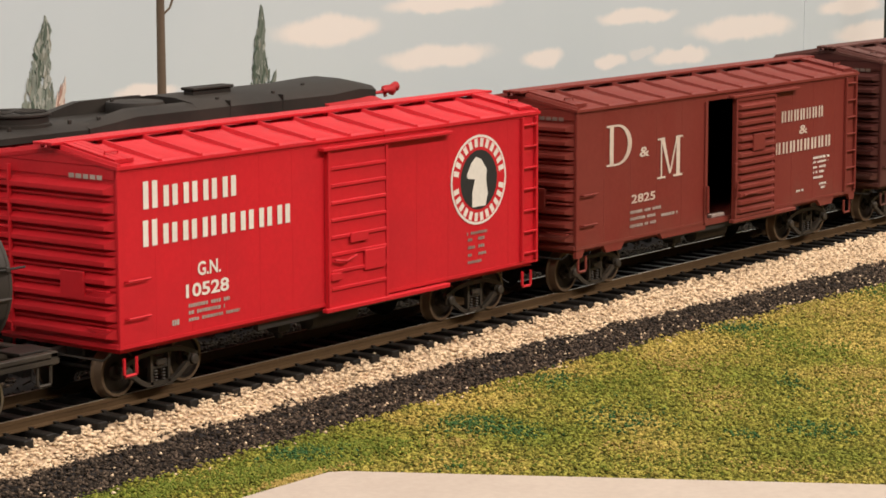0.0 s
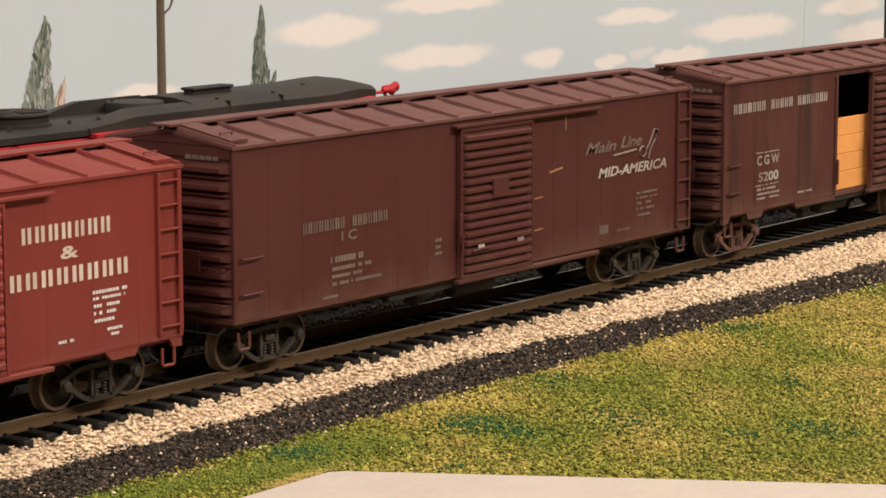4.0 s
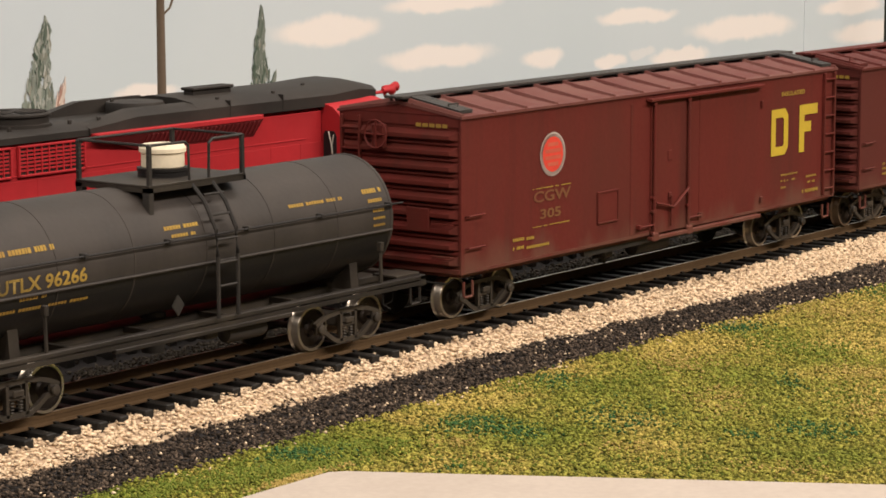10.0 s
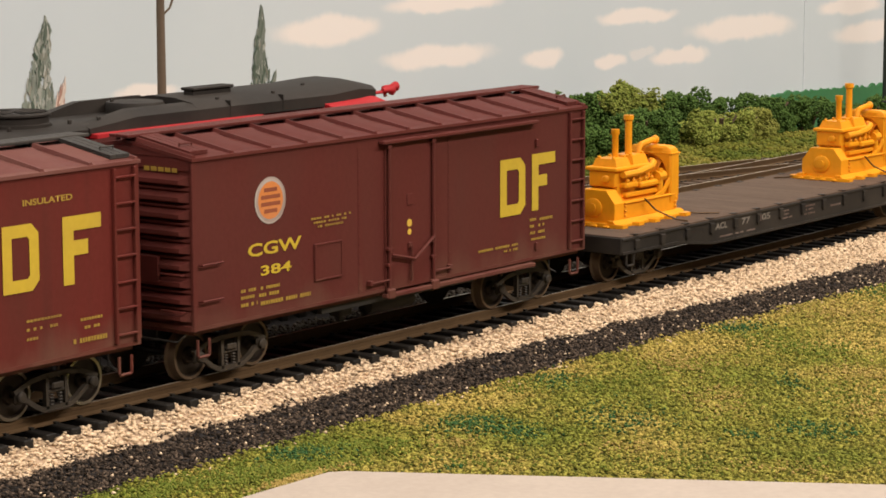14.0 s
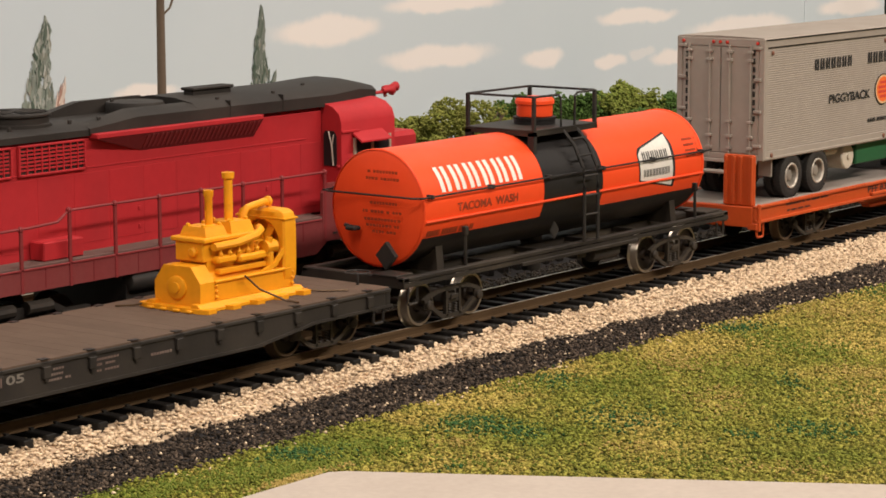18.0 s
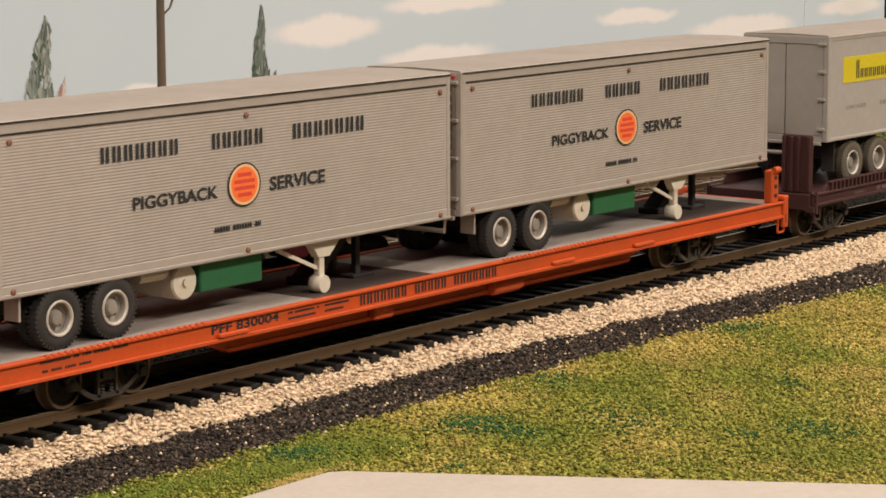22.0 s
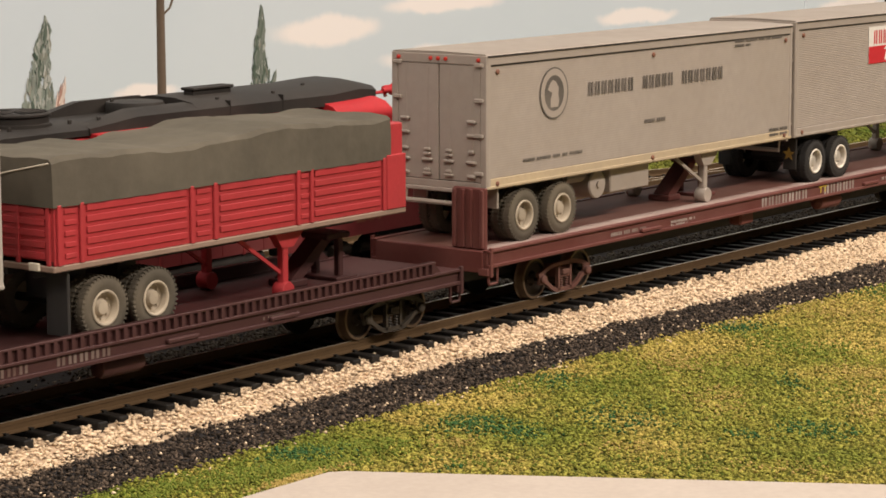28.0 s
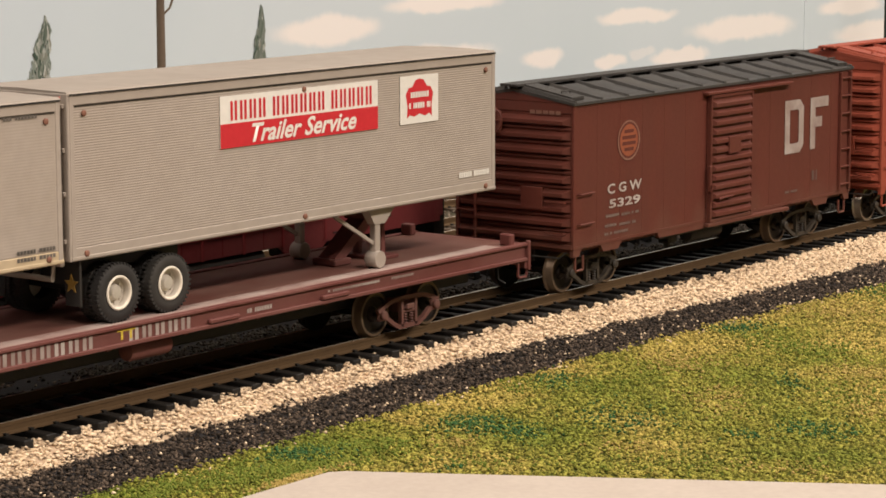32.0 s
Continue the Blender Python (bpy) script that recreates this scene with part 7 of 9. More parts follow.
def make_van(name, x0, length, z0, z1, deck, label, skin, ribs=46, doors=True, r=6.1, xs=(16.0, 31.0), leg_x=96.0, leg_mat=None, tyre_m=None, rim_m=None, tank=None, box=None, flaps=False, bottom_rail=2.6, top_rail=2.6, groove=0.055, rods=True, rail_mat=None):
    tr = thing(name, x0, 0, deck, label, "semi-trailer", "trailers on flat cars")
    z0, z1 = z0 - deck, z1 - deck
    hw = 14.0
    zr0, zr1 = z0 + bottom_rail, z1 - top_rail
    if ribs:
        prof = [(-hw + 1.1, zr0), (-hw + 1.1, zr1)]
        pr = []
        for k in range(ribs):
            a = zr1 - (zr1 - zr0) * k / ribs
            h = (zr1 - zr0) / ribs
            pr += [(-hw + 0.10 + groove, a - 0.04 * h), (-hw + 0.10, a - 0.22 * h), (-hw + 0.10, a - 0.68 * h), (-hw + 0.10 + groove, a - 0.86 * h)]
        near = Geo().prism(prof + pr, 1.0, length - 1.0)
        far = Geo()
        far.v, far.f = [(x, -y, z) for x, y, z in near.v], near.f
    else:
        near = Geo().box(1.0, length - 1.0, -hw + 0.1, -hw + 1.1, zr0, zr1)
        far = Geo().box(1.0, length - 1.0, hw - 1.1, hw - 0.1, zr0, zr1)
    part("side_wall", near, skin, tr, "finely ribbed metal side" if ribs else "smooth metal side")
    part("side_wall", far, skin, tr)
    for s in (-1, 1):
        a, b = (-hw, -hw + 1.0) if s < 0 else (hw - 1.0, hw)
        part("bottom_rail", Geo().box(0, length, a, b, z0, zr0, 0.15).box(0, length, a + (-0.12 if s < 0 else 0), b + (0.12 if s > 0 else 0), z0 + 0.2, z0 + 0.9, 0.1), rail_mat or skin, tr)
        part("top_rail", Geo().box(0, length, a, b, zr1, z1 - 0.3, 0.15).box(0, length, a - (0.16 if s < 0 else 0), b + (0.16 if s > 0 else 0), z1 - 0.75, z1 - 0.25, 0.08), skin, tr)
        for x in (0, length - 1.6):
            part("corner_post", Geo().box(x, x + 1.6, a + (-0.08 if s < 0 else 0.0), b + (0.08 if s > 0 else 0.0), z0, z1 - 0.3, 0.3), skin, tr)
    rf = part("roof", Geo().prism([(-hw, z1 - 0.35), (hw, z1 - 0.35), (hw - 0.6, z1 + 0.05), (0, z1 + 0.35), (-hw + 0.6, z1 + 0.05)], -0.1, length + 0.1), ROOF_SILVER, tr, "dull flat metal roof")
    # black strip stands in for the shade under the roof overhang
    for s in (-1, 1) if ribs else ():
        part("roof_seam", Geo().box(0.2, length - 0.2, min(s * (hw - 0.5), s * (hw + 0.22)), max(s * (hw - 0.5), s * (hw + 0.22)), z1 - 0.72, z1 - 0.34), BLACK, rf, "dark strip drawn as shade under the roof edge")
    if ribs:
        # dark strip paints the shade line below the top rail
        part("rail_shadow_gap", Geo().box(1.6, length - 1.6, -hw - 0.015, -hw + 0.08, zr1 - 0.30, zr1 + 0.02), FRAME_GREY, tr, "dark strip drawn as shade below the top rail")
        for x in (4.0, length / 2, length - 4.0):
            for z in (zr1 - 1.6, z0 + 1.3):
                part("side_lamp", shared("side_lamp", lambda: Geo().lathe([(0.62, 0.0), (0.62, -0.3), (0.35, -0.45)], (0, 0, 0), "y", 10), LAMP_DULL), LAMP_DULL, tr, at=(x, -hw + 0.02, z))
    part("front_wall", Geo().box(length - 1.2, length, -hw + 1, hw - 1, z0, z1 - 0.3, 0.3), skin, tr)
    part("floor", Geo().box(0.3, length - 0.3, -hw + 1, hw - 1, z0 + 0.2, z0 + 1.2).box(6, length - 8, -4.6, -3.4, z0 - 2, z0 + 0.2).box(6, length - 8, 3.4, 4.6, z0 - 2, z0 + 0.2), BLACK, tr)
    # rear: frame, two doors, rods, hinges, lamps
    fr = part("rear_frame", Geo().box(-0.3, 0.9, -hw, -hw + 1.7, z0, z1 - 0.3, 0.15).box(-0.3, 0.9, hw - 1.7, hw, z0, z1 - 0.3, 0.15)
              .box(-0.3, 0.9, -hw + 1.7, hw - 1.7, z1 - 2.6, z1 - 0.3, 0.15).box(-0.3, 0.9, -hw + 1.7, hw - 1.7, z0, z0 + 1.6, 0.15), skin, tr, "rear door frame")
    lens = shared("marker_lamp", lambda: Geo().lathe([(0.5, 0.0), (0.5, 0.35), (0.3, 0.55)], (0, 0, 0), "x", 10), LAMP_RED)
    for y in (-11.8, -2.2, 0, 2.2, 11.8) if doors else ():
        l = part("marker_lamp", lens, LAMP_RED, fr, at=(-0.3, y, z1 - 1.4))
        l.rotation_euler = (0, 0, math.pi)
    for s in (-1, 1):
        a, b = min(s * 0.15, s * 12.2), max(s * 0.15, s * 12.2)
        dr = part("rear_door", Geo().box(-0.15, 0.8, a, b, z0 + 1.7, z1 - 2.7, 0.15), skin, tr, "hinged rear door")
        if doors:
            for y in (s * 3.2, s * 9.8) if not rods else ():
                part("door_seam", Geo().box(-0.2, -0.1, y - 0.25, y + 0.25, z0 + 2.2, z1 - 3.0), skin, dr)
                for q, w in ((0.05, 1.3), (0.17, 1.5), (0.26, 0.9), (0.40, 1.2) if abs(y) > 5 else (0.22, 1.0), (0.52, 1.3) if abs(y) > 5 else (0.08, 0.9)):
                    part("door_latch", Geo().box(-1.0, -0.1, y - w, y + w, z0 + 1.7 + (z1 - z0 - 4.4) * q - 0.4, z0 + 1.7 + (z1 - z0 - 4.4) * q + 0.4, 0.25), skin, dr)
            for y in (s * 3.2, s * 9.8) if rods else ():
                part("lock_rod", Geo().rod((-0.75, y, z0 + 1.0), (-0.75, y, z1 - 2.0), 0.32, 6), skin, dr)
                for q in (0.05, 0.16, 0.3, 0.88, 0.96):
                    part("rod_bracket", shared("rod_bracket", lambda: Geo().box(-1.2, -0.1, -0.85, 0.85, -0.4, 0.4, 0.12), skin), skin, dr, at=(0, y, z0 + 1.7 + (z1 - z0 - 4.4) * q))
            for k in range(9) if rods else ():
                part("hinge_gap", shared("hinge_gap", lambda: Geo().box(-0.5, -0.1, -0.3, 0.3, -0.75, 0.75), BLACK), BLACK, dr, at=(0, s * 10.7, z0 + 11.5 + (z1 - z0 - 15.5) * k / 8))
        for q in (0.12, 0.4, 0.66, 0.92):
            part("hinge", shared("trailer_hinge_%d" % s, lambda: Geo().box(-0.9, -0.1, min(s * 10.8, s * 13.2), max(s * 10.8, s * 13.2), -0.45, 0.45, 0.15), skin), skin, dr, at=(0, 0, z0 + (z1 - z0) * q))
    part("bumper", Geo().tube([(-0.4, -9.5, z0), (-0.8, -9.5, z0 - 3.6), (-0.8, 9.5, z0 - 3.6), (-0.4, 9.5, z0)], 0.6, 8).box(-1.0, 0.2, -12, 12, z0 - 1.0, z0, 0.2), skin, tr)
    trailer_gear(tr, xs, 0.0, r, tyre_m or TYRE, rim_m or RIM, z0, leg_x, leg_mat or CREAM)
    for s in (-1, 1):
        part("mud_flap", Geo().box(xs[0] - 9.6, xs[0] - 9.0, min(s * 8.5, s * 12.6), max(s * 8.5, s * 12.6), z0 - 5.0 if not flaps else 4.2, z0, 0.1), skin if not flaps else BLACK, tr)
    part("bogie_frame", Geo().box(xs[0] - 8, xs[1] + 8, -8.4, -7.2, z0 - 3.2, z0, 0.2).box(xs[0] - 8, xs[1] + 8, 7.2, 8.4, z0 - 3.2, z0, 0.2), BLACK, tr)
    if tank:
        part("fuel_tank", Geo().lathe([(0.2, -11.2), (3.4, -11.0), (3.7, -10.6), (3.7, 10.6), (3.4, 11.0), (0.2, 11.2)], (tank, 0, z0 - 3.7), "y", 24).lathe([(0.9, -11.6), (0.9, -11.0)], (tank, 0, z0 - 3.7), "y", 10), leg_mat or CREAM, tr, "cream cylindrical tank")
        part("fuel_tank_strap", Geo().rod((tank - 11, -8.0, z0 - 1.6), (tank, -8.0, z0 - 1.6), 1.4, 10), leg_mat or CREAM, tr)
    if box:
        part("tool_box", Geo().box(box[0], box[1], -11.5, 5, z0 - 6.4, z0 - 0.1, 0.3), box[2], tr, "square box under the floor")
    return tr


def van_letters(tr, deck, rows, mat, y=-14.12):
    for kind, val, x0, x1, z0, z1 in rows:
        if kind == "blocks":
            block_letters(tr, val, x0, x1, z0 - deck, z1 - deck, y, mat)
        elif kind == "text":
            lettering(tr, val, x0, x1, z0 - deck, z1 - deck, y, mat)
        else:
            bars(tr, [(x0, x1, z0 - deck, z1 - deck)], y, mat)


VANS = []
for x0 in (1861.9, 2006.2):
    d = 13.02
    tr = make_van("semi_trailer", x0, 140.0, 24.6, 58.2, d, "silver ribbed semi-trailer with black lettering and orange emblem", SILVER, xs=(16.2, 31.2), r=6.1, leg_x=96.5, tank=54.0, box=(58.2, 77.4, GREEN_BOX))
    van_letters(tr, d, [("blocks", [7], 27.4, 50.0, 47.8, 50.9), ("blocks", [5], 59.2, 75.6, 47.8, 51.0), ("blocks", [7], 84.4, 109.0, 47.8, 51.0),
                        ("text", "PIGGYBACK", 36.3, 61.1, 37.7, 40.3), ("text", "SERVICE", 77.1, 95.1, 37.6, 40.5), ("bars", "", 59.8, 74.1, 30.6, 31.7)], BLACK_LET)
    emblem(tr, 69.1, 39.7 - d, 5.1, -14.14, LOGO_ORANGE, BLACK_LET, LOGO_RED, rz=4.6, inner_rim=EMBLEM_CREAM)
    VANS.append(tr)
d = 13.22
tr = make_van("semi_trailer", 2180.4, 107.6, 26.6, 57.0, d, "plain grey semi-trailer with a yellow banner", PLAIN_GREY, ribs=0, doors=False, xs=(16.0, 32.0), r=6.2, leg_x=67.0, leg_mat=BLACK, tyre_m=TYRE_DUSTY, rim_m=RIM, flaps=True, bottom_rail=1.2, top_rail=1.6)
YELLOW_BAN = paint("yellow_banner", (0.56, 0.45, 0.015), 0.55, amount=0.15, bump=0)
GREY_LET = paint("faded_grey_lettering", (0.17, 0.155, 0.14), 0.6, dirt=(0.3, 0.27, 0.24), amount=0.6, bump=0)
NAVY = paint("dark_blue_lettering", (0.02, 0.02, 0.035), 0.55, amount=0.1, bump=0)
part("banner", Geo().box(8.5, 104.2, -14.0, -13.88, 42.9 - d, 50.4 - d), YELLOW_BAN, tr, "yellow painted banner")
block_letters(tr, [8], 16.0, 36.4, 44.0 - d, 46.6 - d, -14.05, NAVY, first=2.0)
block_letters(tr, [10], 39.2, 69.4, 44.0 - d, 46.6 - d, -14.05, NAVY, first=2.2)
block_letters(tr, [7], 66.5 + 4, 96.3, 44.3 - d, 47.0 - d, -14.05, NAVY, first=2.0)
for w, a, b in (("CHICAGO", 10.7, 22.7), ("DENVER", 31.7, 42.7), ("ALBUQUERQUE", 52.2, 73.9), ("LOS ANGELES", 83.2, 102.6)):
    lettering(tr, w, a, b, 35.3 - d, 36.4 - d, -13.95, GREY_LET)
bars(tr, [(84, 88, 29.6 - d, 30.2 - d), (93, 98, 32.6 - d, 33.2 - d), (93, 97, 31.2 - d, 31.8 - d), (93, 98, 29.8 - d, 30.4 - d)], -13.95, BLACK_LET)
VANS.append(tr)
d = 16.02
tr = make_van("semi_trailer", 2440.2, 143.2, 29.6, 61.4, d, "warm grey ribbed semi-trailer with dark lettering and emblem", SILVER_2, xs=(15.6, 31.6), r=6.2, leg_x=101.5, leg_mat=SILVER_2, tank=51.0, box=(56, 74, SILVER_2), flaps=False, groove=0.014, rods=False, rail_mat=RAIL_CREAM, tyre_m=TYRE_DUSTY, rim_m=RIM_DUSTY)
FADED_INK = paint("faded_dark_ink", (0.085, 0.074, 0.063), 0.6, dirt=(0.26, 0.22, 0.19), amount=0.5, bump=0)
van_letters(tr, d, [("blocks", [7, 5, 7], 41.8, 106.2, 48.9, 52.2), ("bars", "", 67.6, 77.8, 40.0, 41.0), ("bars", "", 14.4, 39.6, 35.0, 35.8), ("bars", "", 112, 137, 58.0, 58.7), ("bars", "", 112, 120, 56.8, 57.5), ("bars", "", 131, 141, 32.6, 33.4), ("bars", "", 131, 141, 31.2, 32.0)], FADED_INK)
e = disc(tr, "emblem", 27.2, 50.6 - d, 6.0, 6.3, -14.12, FADED_INK, "dark round emblem")
disc(e, "emblem_ring", 27.2, 50.6 - d, 5.6, 5.9, -14.14, SILVER_2)
disc(e, "emblem_field", 27.2, 50.6 - d, 4.1, 4.3, -14.16, FADED_INK)
part("emblem_shape", Geo().add([(27.2 + a * 0.6, -14.18, 50.6 - d + b * 0.6) for a, b in ((-2.6, -5.6), (2.6, -5.6), (3.4, -3.4), (2.8, -0.4), (3.0, 2.2), (1.0, 4.6), (-1.2, 5.4), (-3.0, 4.0), (-4.6, 1.6), (-1.6, 0.2), (-2.6, -2.8))], [tuple(range(11))]), SILVER_2, e)
VANS.append(tr)
tr = make_van("semi_trailer", 2585.4, 138.0, 29.6, 62.2, d, "silver ribbed semi-trailer with a red and white sign", SILVER_2, ribs=54, groove=0.045, xs=(13.0, 27.6), r=5.9, leg_x=96.5, leg_mat=SILVER_2, flaps=True, rim_m=RIM_WHITE)
star = [(2.0 * (1.0 if k % 2 == 0 else 0.42) * math.sin(math.pi * k / 5), 2.0 * (1.0 if k % 2 == 0 else 0.42) * math.cos(math.pi * k / 5)) for k in range(10)]
part("flap_star", Geo().prism([(-10.4 + a, 8.6 + b) for a, b in star], 3.2, 3.36), DIM_YELLOW, tr, "small worn star on the mud flap")
SIGN_RED = paint("sign_red", (0.50, 0.022, 0.03), 0.5, amount=0.15, bump=0)
s = part("sign", Geo().box(42.6, 93.9, -14.12, -14.0, 47.6 - d, 58.3 - d), WHITE, tr, "white and red painted sign")
part("sign_stripe", Geo().box(42.6, 93.9, -14.16, -14.12, 47.6 - d, 52.6 - d), SIGN_RED, s)
block_letters(s, [4, 6, 5], 45.4, 92.3, 53.2 - d, 57.2 - d, -14.17, SIGN_RED, gap=0.5)
lettering(s, "Trailer Service", 52.2, 86.4, 48.2 - d, 52.2 - d, -14.2, WHITE, shear=0.35)
s = part("sign", Geo().box(101.9, 115.8, -14.12, -14.0, 47.7 - d, 58.4 - d), WHITE, tr, "white square sign with a red shield")
part("shield", Geo().add([(108.85 + a, -14.15, 53.1 - d + b) for a, b in ((-4.6, -4.2), (-3.6, -3.4), (-2, -3.9), (0, -3.3), (2, -3.9), (3.6, -3.4), (4.6, -4.2), (4.4, -1.5), (5.0, 1.2), (4.0, 2.6), (2.6, 2.8), (1.6, 4.2), (0, 4.6), (-1.6, 4.2), (-2.6, 2.8), (-4.0, 2.6), (-5.0, 1.2), (-4.4, -1.5))], [tuple(range(18))]), SIGN_RED, s, "plain red shield")
bars(s, [(105.6, 112.2, 53.4 - d, 54.8 - d), (105.0, 112.8, 51.0 - d, 52.4 - d)], -14.2, WHITE)
bars(tr, [(123.7, 135.3, 33.6 - d, 35.0 - d)], -14.12, WHITE)
VANS.append(tr)

# open-topped red trailer under a tarpaulin
d = 13.22
RT = thing("open_trailer", 2301.1, 0, d, "red slatted semi-trailer covered by an olive tarpaulin", "semi-trailer", "trailers on flat cars")
LR, zb, zt = 107.2, 29.6 - d, 40.9 - d
part("floor", Geo().box(0, LR, -13.6, 13.6, zb - 0.6, zb + 0.6), BLACK, RT)
part("chassis_rail", Geo().box(-0.8, LR + 0.6, -14.5, 14.5, zb - 1.5, zb - 0.3, 0.2), DUSTY_RAIL, RT, "dusty cream lower rail")
for s in (-1, 1):
    a, b = (-14.0, -13.2) if s < 0 else (13.2, 14.0)
    sw = part("side_wall", Geo().box(0, LR, a, b, zb - 0.3, zt, 0.1), TRAILER_RED, RT, "red slatted side board")
    y = s * 14.0
    bands = [(8.5, 36.5), (46.5, 69.5), (76.5, 99.0)]
    for p, q in bands:
        for k in range(5):
            z = zb + 0.9 + k * 2.15
            part("slat", Geo().box(p, q, min(y, y + s * 0.35), max(y, y + s * 0.35), z, z + 1.35, 0.12), TRAILER_RED, sw)
    for x in (1.0, 7.0, 38.0, 45.0, 71.0, 75.4, 100.2, 105.8):
        part("stake", Geo().box(x - 0.55, x + 0.55, min(y, y + s * 0.6), max(y, y + s * 0.6), zb - 0.3, zt + 0.1, 0.15), TRAILER_RED, sw)
    for p, q in ((2.6, 5.6), (39.5, 43.5), (71.9, 74.6), (101.6, 104.6)):
        for k in range(5):
            z = zb + 0.9 + k * 2.15
            part("slat", Geo().box(p, q, min(y, y + s * 0.3), max(y, y + s * 0.3), z, z + 1.0, 0.1), TRAILER_RED, sw)
for x in (0.0, LR - 0.8):
    w = part("end_board", Geo().box(x, x + 0.8, -13.2, 13.2, zb - 0.3, zt if x < 5 else zt + 7.5, 0.1), TRAILER_RED, RT, "red end board")
    for k in range(5):
        z = zb + 0.9 + k * 2.15
        part("slat", Geo().box(x - 0.35, x + 0.05, -11.6, 11.6, z, z + 1.3, 0.1), TRAILER_RED, w) if x < 5 else None
    for q in (-12.6, -4.2, 4.2, 12.6):
        part("stake", Geo().box(x - 0.5, x + 0.1, q - 0.5, q + 0.5, zb - 0.3, zt, 0.12), TRAILER_RED, w) if x < 5 else None
part("corner_board", Geo().box(LR - 5.2, LR, -14.0, 14.0, zt, zt + 7.4, 0.2).box(LR - 6.4, LR + 0.3, -14.75, -14.05, zb - 0.3, zt + 0.6, 0.2).box(LR - 6.4, LR + 0.3, 14.05, 14.75, zb - 0.3, zt + 0.6, 0.2), TRAILER_RED, RT, "raised red headboard")


def tarp_geo():
    nx, rng = 60, np.random.default_rng(8)
    g = Geo()
    prof = [(-14.5, 0.0), (-14.55, 0.5), (-14.45, 0.9), (-13.6, 0.985), (-9, 1.0), (-4, 1.0), (0, 1.0), (4, 1.0), (9, 1.0), (13.6, 0.985), (14.45, 0.9), (14.55, 0.5), (14.5, 0.0)]
    vs, m = [], len(prof)
    for i in range(nx + 1):
        x = -0.7 + (LR - 4.2) * i / nx
        h = 8.0 + 0.7 * math.sin(i * 0.19 + 0.5) + 0.25 * math.sin(i * 0.53) + 0.12 * math.sin(i * 1.3) + 2.0 * i / nx * 0.6 + 0.9
        for y, f in prof:
            sag = 0.22 * math.sin(x * 0.35 + y * 0.4) * (f > 0.95)
            out = 0.12 * math.sin(x * 0.9 + f * 3)
            vs.append((x, y + (out if abs(y) > 14 else 0), zt - 0.3 + h * f + sag))
    fs = [(i * m + k, i * m + k + 1, (i + 1) * m + k + 1, (i + 1) * m + k) for i in range(nx) for k in range(m - 1)]
    fs += [tuple(range(m))[::-1], tuple(range(nx * m, nx * m + m))]
    return g.add(vs, fs)


part("tarpaulin", tarp_geo(), TARP, RT, "wrinkled olive canvas cover")
part("tarp_rope", Geo().tube([(-0.8, 9, zt + 3.2), (-0.9, -3, zt + 6.0), (-0.8, -13.6, zt + 8.2)], 0.16, 5), CREAM, RT)
trailer_gear(RT, (13.6, 27.8), 0.0, 6.2, TYRE_DUSTY, RIM_DUSTY, zb - 1.5, 69.5, TRAILER_RED)
part("mud_flap", Geo().box(3.6, 4.4, -13.4, -7.5, 1.8, zb - 1.6, 0.1).box(3.6, 4.4, 7.5, 13.4, 1.8, zb - 1.6, 0.1), TYRE, RT, "dark mud flaps")
part("chassis_beam", Geo().box(4, LR - 6, -4.6, -3.4, zb - 4.0, zb - 1.5, 0.2).box(4, LR - 6, 3.4, 4.6, zb - 4.0, zb - 1.5, 0.2), BLACK, RT)
part("tail_bracket", Geo().box(-1.4, -0.8, -11, -8, zb - 1.4, zb + 0.2, 0.2).box(-1.4, -0.8, 8, 11, zb - 1.4, zb + 0.2, 0.2), CREAM, RT)
TRAIN += VANS + [RT]


# ---- yellow power units on the flat ----
make_part = part


